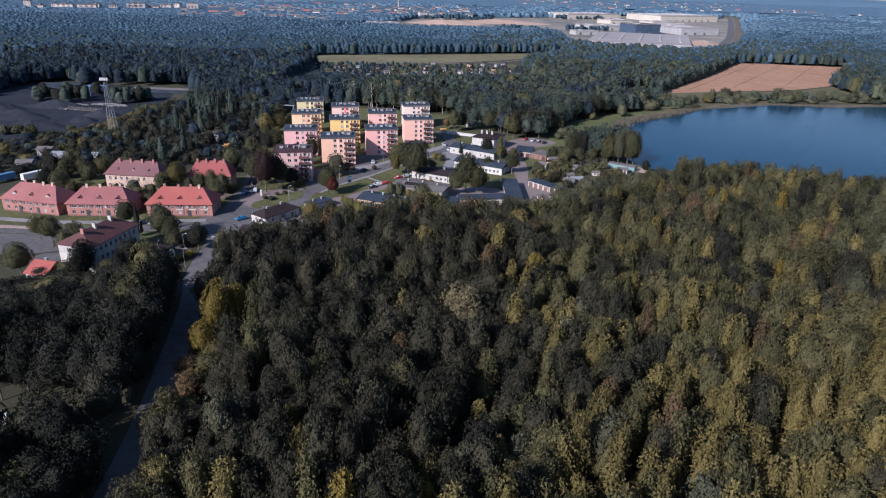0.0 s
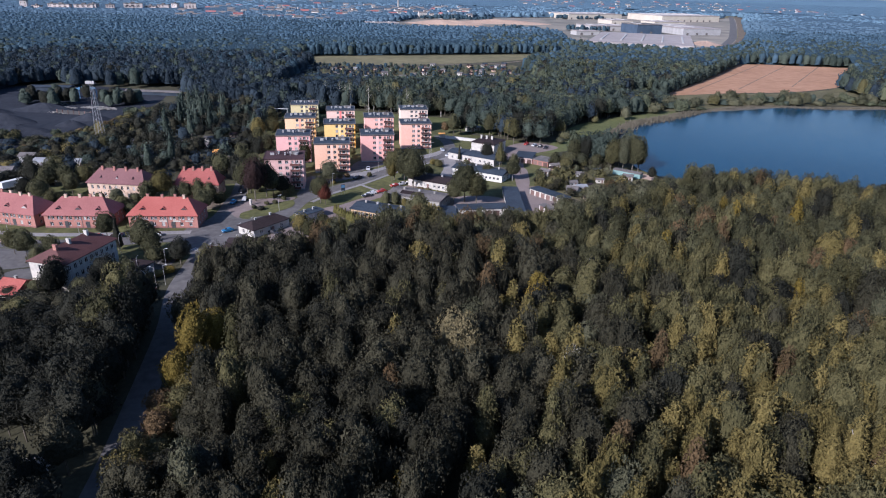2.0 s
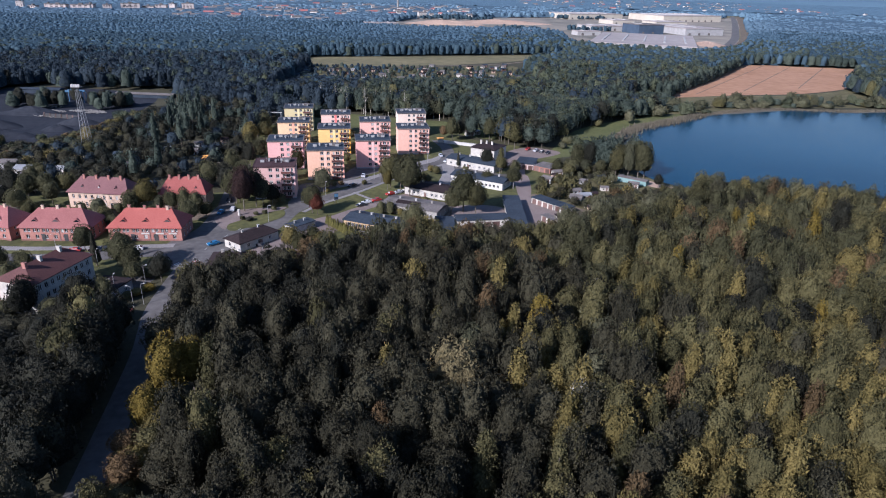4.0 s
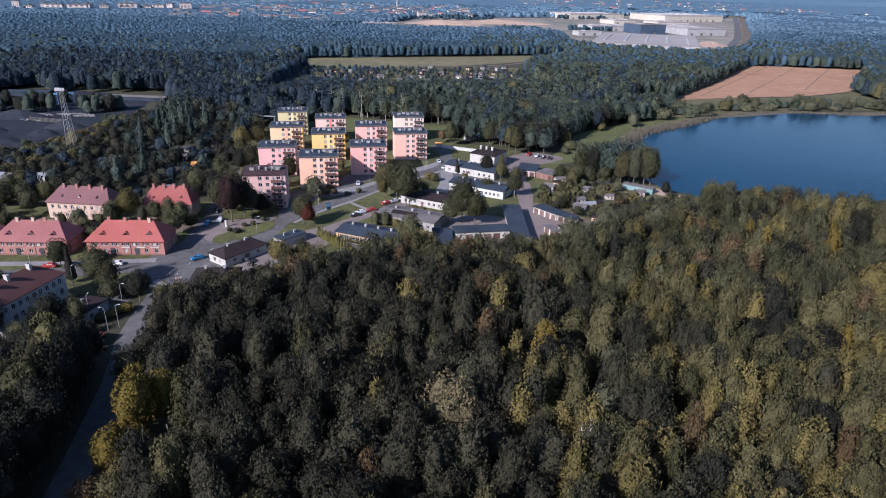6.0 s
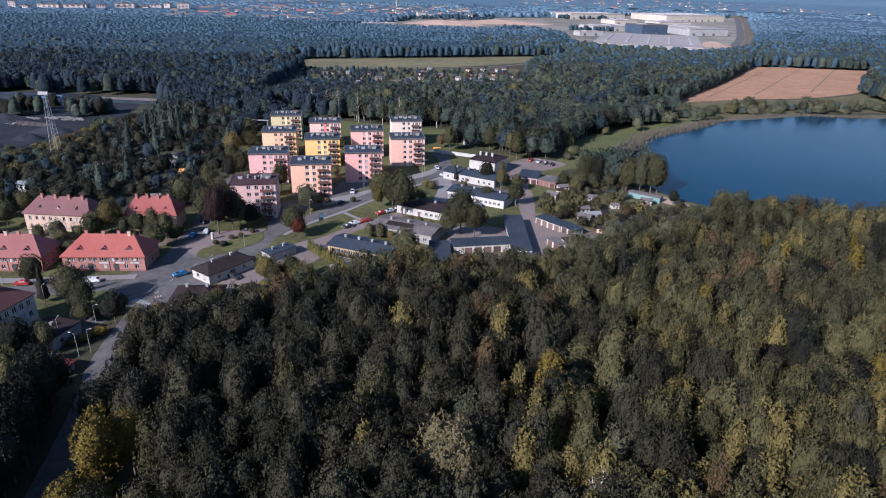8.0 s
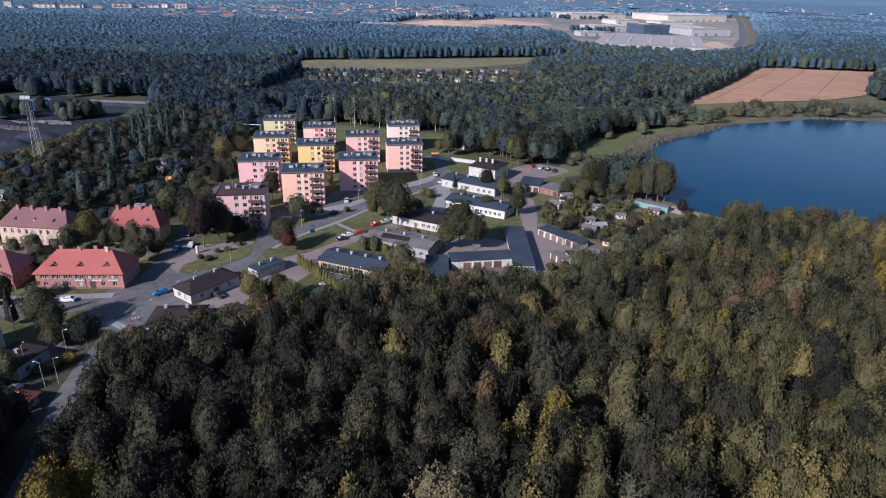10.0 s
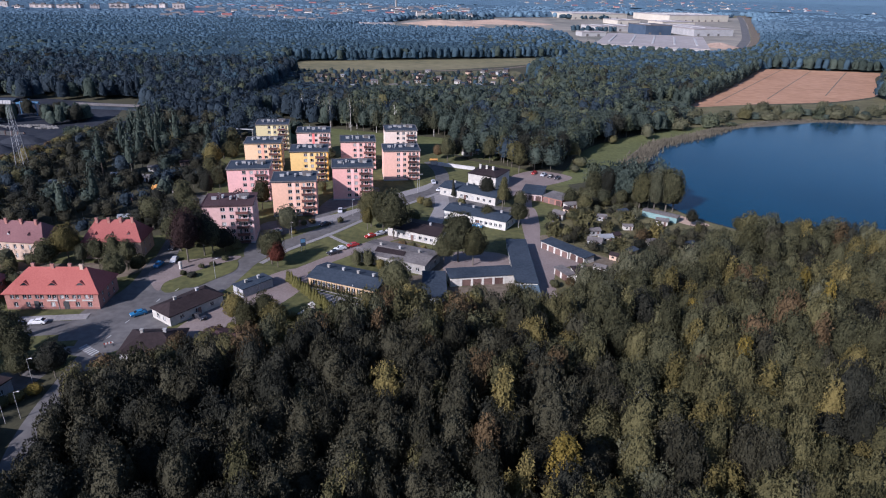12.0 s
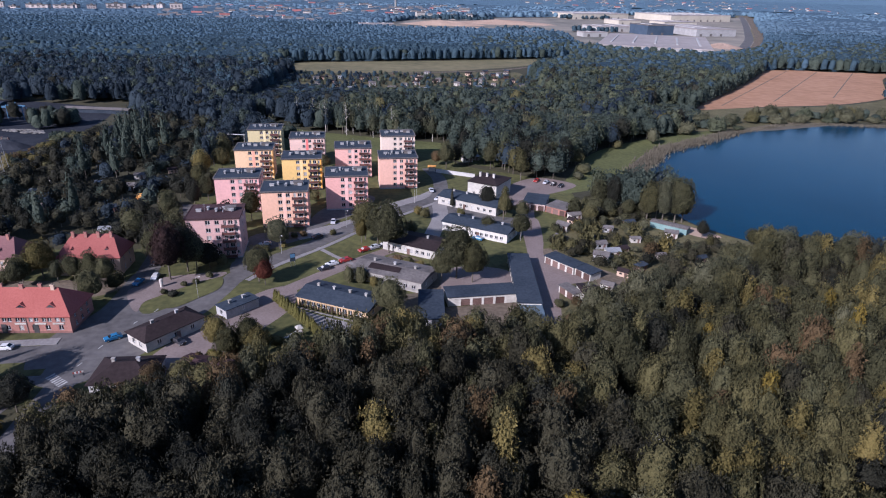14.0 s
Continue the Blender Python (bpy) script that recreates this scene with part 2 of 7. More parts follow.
def rod(bm, a, b, r0, r1, sides=6):
    """A tapered round bar from a to b."""
    a, b = Vector(a), Vector(b)
    q = (b - a).to_track_quat("Z", "Y")
    rings = []
    for c, r in ((a, r0), (b, r1)):
        rings.append([bm.verts.new(c + q @ Vector((r * math.cos(6.2832 * k / sides), r * math.sin(6.2832 * k / sides), 0))) for k in range(sides)])
    for k in range(sides):
        bm.faces.new((rings[0][k], rings[0][(k + 1) % sides], rings[1][(k + 1) % sides], rings[1][k]))
    bm.faces.new(rings[1])
    bm.faces.new(rings[0][::-1])


def mesh_of(name, bm, *mats):
    me = bpy.data.meshes.new(name)
    bmesh.ops.recalc_face_normals(bm, faces=bm.faces)
    bm.to_mesh(me)
    bm.free()
    for m in mats:
        me.materials.append(m)
    return me


def part(name, shape, material, parent, label="", at=None):
    """Links a bmesh or a shared mesh as one mesh object under a thing or a part."""
    me = shape if isinstance(shape, bpy.types.Mesh) else mesh_of(name, shape, material)
    ob = new(name, me)
    ob.parent = parent
    if at is not None:
        ob.matrix_basis = at
    return tagged(ob, label)


def thing(name, m, label, category, group="", kind=""):
    ob = new(name)
    ob.matrix_basis = m
    return tagged(ob, label, category, group, kind)


def sheet(name, pts, z, material, label, category="ground"):
    """A flat patch of ground inside an outline, with softened corners."""
    n, out = len(pts), []
    for i in range(n):
        p0, p1, p2, p3 = (Vector(pts[(i + k) % n]) for k in (-1, 0, 1, 2))
        for s in range(5):
            t = s / 5
            out.append(0.5 * ((2 * p1) + (p2 - p0) * t + (2 * p0 - 5 * p1 + 4 * p2 - p3) * t * t + (3 * p1 - p0 - 3 * p2 + p3) * t ** 3))
    bm = bmesh.new()
    f = face(bm, *[(p.x, p.y, z) for p in out])
    f.normal_update()
    if f.normal.z < 0:
        bmesh.ops.reverse_faces(bm, faces=[f])
        f.normal_update()
    bmesh.ops.triangulate(bm, faces=bm.faces[:])
    me = bpy.data.meshes.new(name)
    bm.to_mesh(me)
    bm.free()
    me.materials.append(material)
    return tagged(new(name, me), label, category, kind="structure")


def line_points(pts, step=4.0):
    out, n = [], len(pts)
    for i in range(n - 1):
        p0, p1, p2, p3 = (Vector(pts[min(max(i + k, 0), n - 1)]) for k in (-1, 0, 1, 2))
        cnt = max(2, int((p2 - p1).length / step))
        for s in range(cnt):
            t = s / cnt
            out.append(0.5 * ((2 * p1) + (p2 - p0) * t + (2 * p0 - 5 * p1 + 4 * p2 - p3) * t * t + (3 * p1 - p0 - 3 * p2 + p3) * t ** 3))
    out.append(Vector(pts[-1]))
    return out


def ribbon(name, pts, width, z, material, label, category, thick=0.0, shift=0.0):
    """A strip along a line: a road, or with thick a raised kerbed pavement."""
    line, bm, rows = line_points(pts), bmesh.new(), []
    for i, p in enumerate(line):
        d = (line[min(i + 1, len(line) - 1)] - line[max(i - 1, 0)]).normalized()
        s = Vector((-d.y, d.x))
        a, b = p + s * (shift + width / 2), p + s * (shift - width / 2)
        row = [(a.x, a.y, z), (b.x, b.y, z)]
        if thick:
            row = [(a.x, a.y, z - thick), *row, (b.x, b.y, z - thick)]
        rows.append([bm.verts.new(q) for q in row])
    for r, q in zip(rows, rows[1:]):
        for k in range(len(r) - 1):
            bm.faces.new((r[k], r[k + 1], q[k + 1], q[k]))
    return tagged(new(name, mesh_of(name, bm, material)), label, category, kind="structure")


def inside(x, y, poly):
    """Which of the points lie in a polygon."""
    x, y = np.asarray(x, float), np.asarray(y, float)
    r = np.zeros(x.shape, bool)
    for (ax, ay), (bx, by) in zip(poly, poly[1:] + poly[:1]):
        if ay == by:
            continue
        r ^= ((ay > y) != (by > y)) & (x < (bx - ax) * (y - ay) / (by - ay) + ax)
    return r


def near_line(x, y, pts, reach):
    x, y = np.asarray(x, float), np.asarray(y, float)
    r = np.zeros(x.shape, bool)
    for (ax, ay), (bx, by) in zip(pts, pts[1:]):
        dx, dy = bx - ax, by - ay
        t = np.clip(((x - ax) * dx + (y - ay) * dy) / (dx * dx + dy * dy), 0, 1)
        r |= np.hypot(x - ax - t * dx, y - ay - t * dy) < reach
    return r


# ---- plan of the ground ----
MAIN_ROAD = [(-38, -60), (-50, 30), (-56, 70), (-60, 103), (-64, 125), (-70.5, 157), (-77, 180), (-79.5, 208), (-80, 226), (-82.5, 244), (-85, 262), (-90, 290), (-97, 330)]
RED_STREET = [(-79, 214), (-92, 219), (-113, 214.5), (-135, 211), (-165, 212), (-205, 220)]
EAST_STREET = [(-68, 232), (-62, 245), (-57.5, 264), (-51, 276), (-38, 293), (-25, 313), (-10, 331), (3, 347), (4, 372), (-2, 392)]
RIGHT_LANE = [(36, 225), (36.5, 246), (38, 283), (39, 315), (42, 345), (48, 362), (58, 368)]
YARD_LANE = [(-62, 216), (-52, 233), (-45, 249), (-34, 264), (-22, 278), (-8, 292), (2, 302)]
FRONT_LANE = [(2, 302), (5, 325), (3, 347)]
LAKE = [(99.5, 372), (110, 400), (128, 432), (164, 468), (200, 494), (228, 504), (285, 526), (312, 517), (370, 526), (480, 520), (620, 450), (640, 350), (500, 290), (330, 278), (230, 274), (170, 280), (130, 296), (105, 320), (100, 345)]
FIELD = [(190, 571), (232, 630), (302, 730), (372, 833), (440, 827), (497, 819), (460, 766), (398, 662), (372, 636), (320, 607), (255, 590)]
DRY_MEADOW = [(-160, 745), (-156, 794), (0, 845), (152, 897), (165, 885), (75, 800), (-12, 750), (-138, 712)]
LAKE_MEADOW = [(58, 358), (70, 392), (84, 424), (108, 452), (150, 482), (180, 496), (188, 488), (135, 448), (106, 398), (98, 372), (80, 366)]
COAL_YARD = [(-340, 330), (-243, 339), (-214, 372), (-204, 400), (-204, 440), (-212, 500), (-236, 528), (-345, 528)]
HALLS = [(190, 1010), (207, 990), (352, 944), (372, 948), (425, 1010), (520, 1200), (640, 1500), (930, 2100), (560, 2130), (300, 1900), (-60, 1700), (-150, 1330), (-90, 1275), (120, 1280), (200, 1210)]
VILLAGE = [(-95, 196), (-66, 206), (-36, 216), (-14, 224), (16, 233), (34, 238), (50, 252), (56, 275), (70, 300), (64, 345), (60, 372), (40, 385), (14, 400), (-2, 432), (-60, 432), (-108, 420), (-100, 350), (-90, 310), (-92, 285), (-150, 280), (-180, 262), (-190, 205), (-130, 195)]

gb = bmesh.new()
face(gb, (-9000, -3000, 0), (9000, -3000, 0), (9000, 9000, 0), (-9000, 9000, 0))
ground = tagged(new("ground", mesh_of("ground", gb, SOIL)), "dark leaf-littered woodland ground out to the horizon", "ground", kind="structure")
sheet("lawn", VILLAGE, 0.02, LAWN, "mown grass and verges between the houses")
sheet("wood_meadow", [(-106, 432), (-60, 424), (-4, 424), (16, 404), (40, 396), (44, 412), (18, 440), (-30, 454), (-80, 470), (-108, 486)], 0.024, GREEN_MEADOW, "sunny green meadow between the blocks and the wood", "meadow")
sheet("lake_meadow", LAKE_MEADOW, 0.03, GREEN_MEADOW, "green meadow along the lake shore")
sheet("ploughed_field", FIELD, 0.03, PLOUGHED, "bare orange-brown ploughed field behind the lake", "field")
sheet("dry_meadow", DRY_MEADOW, 0.03, MEADOW, "dry yellowish meadow at the edge of the woods", "meadow")
sheet("coal_yard", COAL_YARD, 0.03, COAL, "dark cinder ground of the coal yard")
sheet("industrial_ground", HALLS, 0.03, SAND, "pale bare earth round the distant halls")
sheet("allotment_ground", [(40, 240), (58, 246), (86, 258), (112, 276), (128, 292), (108, 314), (98, 330), (84, 334), (64, 348), (52, 320), (46, 290)], 0.03, ROUGH_GRASS, "dry grassy allotment gardens")
sheet("far_allotment_ground", [(-122, 640), (-70, 615), (0, 640), (70, 660), (78, 760), (0, 738), (-120, 712)], 0.03, ROUGH_GRASS, "grassy far allotment gardens")
sheet("reed_shore", [(92, 368), (99, 398), (124, 440), (180, 486), (240, 526), (305, 526), (372, 536), (480, 530), (480, 512), (370, 520), (305, 511), (246, 512), (190, 477), (138, 438), (111, 394), (104, 373)], 0.04, REED, "pale dry reed bank along the water")
sheet("lake", LAKE, 0.06, WATER, "deep blue lake with a rippled surface", "lake")
tagged(bpy.data.objects["lake"], kind="structure")
sheet("village_square", [(-92, 214), (-84, 206), (-75, 208), (-66, 222), (-58, 245), (-55, 266), (-60, 268), (-64, 254), (-74, 240), (-80, 248), (-82, 266), (-89, 266), (-88, 242), (-93, 228)], 0.035, ASPHALT, "grey asphalt of the village crossroads", "road")
sheet("block_paving_yard", [(-66, 212), (-54, 213), (-43, 230), (-36, 246), (-38, 258), (-46, 256), (-56, 240)], 0.034, BRICK_PAVING, "reddish block-paved yard beside the shop", "pavement")
sheet("paved_court", [(34, 338), (46, 350), (64, 364), (66, 372), (52, 380), (40, 372), (34, 358)], 0.036, BRICK_PAVING, "reddish paved court by the garages", "pavement")
sheet("estate_yard", [(-20, 318), (-2, 336), (8, 336), (12, 352), (4, 362), (-4, 350), (-22, 330)], 0.034, PAVING, "pale paved parking between the blocks", "pavement")
sheet("kindergarten_yard", [(-34, 243), (-14, 234), (-20, 229), (-30, 237)], 0.036, ASPHALT, "grey asphalt yard beside the kindergarten", "pavement")
sheet("garage_court", [(8, 254), (27, 256), (27, 274), (8, 274)], 0.034, BRICK_PAVING, "worn mauve-grey court enclosed by garages", "pavement")
sheet("forecourt", [(-46, 302), (-30, 317), (-25, 328), (-21, 319), (-34, 300), (-43, 295)], 0.0345, PAVING, "pale paved forecourt between two blocks", "pavement")
sheet("forecourt", [(-62, 275), (-57, 279), (-42, 294), (-36, 291), (-51, 271), (-59, 266)], 0.0335, ASPHALT, "asphalt forecourt beside the lilac block", "pavement")
sheet("parking_court", [(-58, 270), (-46, 290), (-40, 299), (-44, 303), (-61, 300), (-63, 285)], 0.0332, ASPHALT, "shaded asphalt parking between the blocks", "pavement")
sheet("parking_court", [(-45, 302), (-36, 314), (-26, 328), (-23, 344), (-30, 346), (-43, 327)], 0.0328, ASPHALT, "shaded asphalt parking behind the peach block", "pavement")
sheet("bare_yard", [(-6, 232), (8, 236), (27, 240), (28, 251.6), (8, 248.0), (-2, 252), (-6, 246)], 0.0325, BARE_EARTH, "bare brown earth before the garages")
sheet("bare_yard", [(0, 254), (10, 256), (24, 258), (24, 272), (6, 274), (-2, 266)], 0.0315, BARE_EARTH, "bare brown earth under the big tree")
sheet("bare_yard", [(36, 238), (46, 246), (58, 258), (56, 272), (50, 288), (41, 292), (37, 270)], 0.0275, BARE_EARTH, "bare sandy ground round the garages")
sheet("bare_yard", [(-22, 257), (-10, 252), (0, 251), (5, 262), (3, 274), (-6, 284), (-12, 282), (2, 270), (-2, 256)], 0.0265, BARE_EARTH, "trodden brown earth beside the workshop")
sheet("far_waste_ground", [(405, 1010), (480, 1015), (640, 1335), (990, 2200), (990, 2290), (940, 2290), (860, 2130), (520, 1335)], 0.02, MEADOW, "dry waste ground along the far road")
sheet("bare_yard", [(-175, 246), (-120, 244), (-92, 250), (-92, 262), (-120, 258), (-178, 262)], 0.0305, BARE_EARTH, "bare ground of the back yards")
sheet("school_yard", [(-132, 190), (-100, 196), (-88, 204), (-86, 196), (-92, 184), (-100, 180), (-126, 178)], 0.0295, ASPHALT, "grey asphalt school yard", "pavement")
sheet("sandy_strip", [(-168, 212.6), (-148, 211.6), (-148, 213.6), (-168, 214.8)], 0.07, CLAY, "sandy strip beside the street", "verge")
for zz, (nm, pts, w, mt, lb) in zip((0.045, 0.052, 0.059, 0.041, 0.038, 0.048), (
        ("main_road", MAIN_ROAD, 6.4, ASPHALT, "grey asphalt road running through the woods"),
        ("street", RED_STREET, 7.5, ASPHALT, "asphalt street before the brick houses"),
        ("street", EAST_STREET, 6.5, ASPHALT, "pale asphalt estate street"),
        ("lane", RIGHT_LANE, 5.5, BRICK_PAVING, "reddish lane past the garages"),
        ("lane", YARD_LANE, 5.0, BRICK_PAVING, "reddish paved lane between low buildings"),
        ("lane", FRONT_LANE, 6.0, PAVING, "pale lane joining the estate street"))):
    ribbon(nm, pts, w, zz, mt, lb, "road")
ribbon("pavement", [(-90, 225), (-100, 223.5), (-118, 221), (-145, 219), (-172, 222)], 3.0, 0.15, PAVING, "pale concrete pavement before the brick houses", "pavement", 0.15)
ribbon("pavement", EAST_STREET[2:8], 1.8, 0.14, PAVING, "narrow pavement along the estate street", "pavement", 0.14, -4.6)
ribbon("median_strip", [(-86, 211.5), (-100, 209.2), (-118, 206.6)], 2.6, 0.14, LAWN, "kerbed grass strip beside the street", "verge", 0.14)
ribbon("yard_road", [(-248, 318), (-223, 346), (-220, 369), (-218, 392), (-215, 417), (-204, 446), (-188, 478)], 8, 0.05, COAL, "cinder track round the coal yard", "track")
sheet("kindergarten_drive", [(-40.4, 250.4), (-34.4, 243.2), (-28.0, 236.0), (-22.4, 226.6), (-15.0, 229.0), (-17.5, 236.6), (-27.0, 241.2), (-36.2, 246.0)], 0.0385, PAVING, "pale drive between the hedge and the kindergarten", "pavement")
sheet("lane_apron", [(36.0, 230), (36.2, 253), (36.8, 276), (36.2, 300), (38.0, 322), (43.2, 322), (42.6, 302), (41.0, 290), (40.6, 283.6), (46.5, 274), (52, 267.6), (44.5, 264), (41.5, 258), (40.6, 250), (39.2, 238), (39.0, 230)], 0.0395, BRICK_PAVING, "wide reddish lane before the garage doors", "road")
for f in (0.16, 0.42, 0.73):
    ribbon("tractor_line", [(190 + 205 * f, 574 + 88 * f + 6 * math.sin(3.1 * f)), (370 + 125 * f, 828 - 10 * f)], 1.0, 0.045, BARE_EARTH, "faint tractor line across the ploughed field", "track")
sheet("office_yard", [(2, 318), (10.4, 317.6), (33, 306), (36.4, 308), (37.8, 322), (27.5, 325), (4, 338.4), (0, 341)], 0.0312, ASPHALT, "worn asphalt yard between the offices", "pavement")
sheet("shore_earth", [(91, 317.5), (97, 311.5), (104, 306), (110, 308), (104, 316), (97, 321)], 0.0335, CLAY, "bare reddish earth on the lake shore")
ribbon("footpath", [(-36.2, 246.6), (-26.5, 242.2), (-15.5, 237.8)], 0.5, 0.12, PAVING, "pale kerb beside the kindergarten yard", "kerb", 0.12)
ribbon("footpath", [(-37, 289), (-30, 282), (-23, 276)], 1.6, 0.05, PAVING, "pale footpath across the lawn", "path")
sheet("green_island", [(-77.2, 246.2), (-72.9, 243.8), (-68.5, 243.7), (-64.0, 249.6), (-59.9, 256.5), (-61.6, 263.4), (-66.1, 259.9), (-71.2, 252.9), (-75.0, 249.3)], 0.16, LAWN, "kerbed green with clipped bushes", "verge")
sheet("corner_pavement", [(-85.8, 253), (-83.2, 257.6), (-78.8, 263), (-63.2, 267.6), (-61.8, 264.9), (-68.0, 259.6), (-75.6, 250.4), (-78.2, 246.2), (-77.6, 241), (-81, 244.2)], 0.0695, BRICK_PAVING, "pale paved corner round the advertising pillar", "pavement")
sheet("crossroads_apron", [(-87, 244), (-80.5, 245.5), (-76.4, 252.6), (-71.5, 260.4), (-75, 263), (-81, 260), (-86, 264)], 0.0365, ASPHALT, "asphalt apron at the crossroads", "road")
sheet("side_street", [(-205, 206), (-150, 206.5), (-126, 203.5), (-128, 193), (-150, 188), (-205, 186)], 0.0285, ASPHALT, "grey asphalt side street beside the school", "road")
sheet("shore_grass", [(98, 316), (104, 300), (116, 292), (140, 284), (172, 276), (240, 271), (240, 256), (172, 258), (134, 266), (106, 272), (92, 284)], 0.026, ROUGH_GRASS, "dry grass and bare ground along the near shore")
sheet("field_margin", [(150, 492), (200, 506), (290, 536), (380, 542), (480, 542), (560, 640), (560, 800), (504, 824), (402, 660), (322, 604), (256, 587), (190, 566)], 0.024, ROUGH_GRASS, "rough grass between the shore and the field")
ribbon("field_track", [(-150, 700), (-124, 690), (-49, 730), (10, 751), (74, 784), (140, 862)], 5.0, 0.05, BARE_EARTH, "bare earth track along the dry meadow", "track")
sheet("block_lawn", [(-55.1, 281.8), (-50.9, 288.7), (-43.8, 295.8), (-38.9, 298.2), (-37.4, 295.4), (-47.4, 276.2), (-50.7, 273.0), (-53.6, 271.4)], 0.0375, LAWN, "shaded lawn with shrubs before the peach block")
sheet("sandy_path", [(38, 282), (50, 283), (66, 270), (80, 264), (80, 260), (64, 263), (56, 262), (47, 272), (39, 266)], 0.037, BARE_EARTH, "bare sandy drive before the garages", "path")

# ---- facades and houses ----
SIDES = {
    "f": lambda L, W: pose(0, 0, 0, 0, 0, 0),
    "r": lambda L, W: pose(L, 0, 0, 0, 0, 90),
    "b": lambda L, W: pose(L, W, 0, 0, 0, 180),
    "l": lambda L, W: pose(0, W, 0, 0, 0, -90),
}


def panel(bm, m, length, height, holes, deep=0.22):
    """One wall with openings cut through it; its face looks along local -y."""
    us = sorted({0, length, *(h[0] for h in holes), *(h[1] for h in holes)})
    zs = sorted({0, height, *(h[2] for h in holes), *(h[3] for h in holes)})
    for u0, u1 in zip(us, us[1:]):
        for z0, z1 in zip(zs, zs[1:]):
            cu, cz = (u0 + u1) / 2, (z0 + z1) / 2
            if not any(h[0] < cu < h[1] and h[2] < cz < h[3] for h in holes):
                face(bm, *[m @ Vector(p) for p in ((u0, 0, z0), (u1, 0, z0), (u1, 0, z1), (u0, 0, z1))])
    for a, b, c, d in holes:
        for p, q in (((a, c), (b, c)), ((b, c), (b, d)), ((b, d), (a, d)), ((a, d), (a, c))):
            face(bm, *[m @ Vector(v) for v in ((p[0], 0, p[1]), (p[0], deep, p[1]), (q[0], deep, q[1]), (q[0], 0, q[1]))])


WINDOWS = {}


def window_meshes(w, h):
    key = (round(w, 2), round(h, 2))
    if key not in WINDOWS:
        bm, t = bmesh.new(), 0.09
        box(bm, 0, w, 0, 0.08, 0, t), box(bm, 0, w, 0, 0.08, h - t, h)
        box(bm, 0, t, 0, 0.08, t, h - t), box(bm, w - t, w, 0, 0.08, t, h - t)
        if w > 0.9:
            box(bm, w / 2 - 0.05, w / 2 + 0.05, 0, 0.08, t, h - t)
        sill = bmesh.new()
        box(sill, -0.06, w + 0.06, -0.2, 0.02, -0.06, 0)
        glass = bmesh.new()
        box(glass, t / 2, w - t / 2, 0.03, 0.06, t / 2, h - t / 2)
        WINDOWS[key] = (mesh_of("window_frame", bm, FRAME_WHITE), mesh_of("pane", glass, GLASS), mesh_of("sill", sill, METAL))
    return WINDOWS[key]


def windows(parent, m, holes, sill=True):
    for a, b, c, d in holes:
        frame_, pane, ledge = window_meshes(b - a, d - c)
        w = part("window", frame_, None, parent, at=m @ pose(a, 0.12, c))
        part("pane", pane, None, w)
        if sill:
            part("sill", ledge, None, w)


def walls(parent, L, W, H, opens, material, gable=0.0, label=""):
    bm = bmesh.new()
    for s, f in SIDES.items():
        panel(bm, f(L, W), L if s in "fb" else W, H, opens.get(s, []))
    if gable:
        for x in (0, L):
            face(bm, (x, 0, H), (x, W, H), (x, W / 2, H + gable))
    part("wall", bm, material, parent, label)
    for s, holes in opens.items():
        windows(parent, SIDES[s](L, W), holes)


def row(n, length, w, z, h, ends=1.2):
    """n openings evenly along a wall."""
    step = (length - 2 * ends) / n
    return [(ends + step * (k + 0.5) - w / 2, ends + step * (k + 0.5) + w / 2, z, z + h) for k in range(n)]


def pitched_roof(parent, L, W, H, rise, hip, material, over=0.5, label=""):
    """A hipped roof, or a gabled one where hip is 0, with eaves of some thickness."""
    bm, o, t = bmesh.new(), over, 0.18
    e = [(-o, -o), (L + o, -o), (L + o, W + o), (-o, W + o)]
    drop = rise * o / (W / 2 + o)
    low, top = [bm.verts.new((x, y, H - drop)) for x, y in e], [bm.verts.new((x, y, H - drop + t)) for x, y in e]
    r = [bm.verts.new((hip if hip else -o, W / 2, H + rise)), bm.verts.new((L - hip if hip else L + o, W / 2, H + rise))]
    bm.faces.new((top[0], top[1], r[1], r[0]))
    bm.faces.new((top[2], top[3], r[0], r[1]))
    bm.faces.new((top[1], top[2], r[1]))
    bm.faces.new((top[3], top[0], r[0]))
    for k in range(4):
        bm.faces.new((low[k], low[(k + 1) % 4], top[(k + 1) % 4], top[k]))
    bm.faces.new(low[::-1])
    return part("roof", bm, material, parent, label)


def chimney(parent, x, y, z, h=1.6, w=0.7, material=None, d=0.55):
    bm = bmesh.new()
    box(bm, -w / 2, w / 2, -d / 2, d / 2, -1.2, h)
    box(bm, -w / 2 - 0.08, w / 2 + 0.08, -d / 2 - 0.08, d / 2 + 0.08, h, h + 0.14)
    c = part("chimney", bm, material or CLINKER, parent, at=pose(x, y, z))
    pot = bmesh.new()
    for k in (-0.18, 0.18):
        rod(pot, (k, 0, h + 0.14), (k, 0, h + 0.45), 0.11, 0.09)
    part("chimney_pot", pot, RUBBER, c)


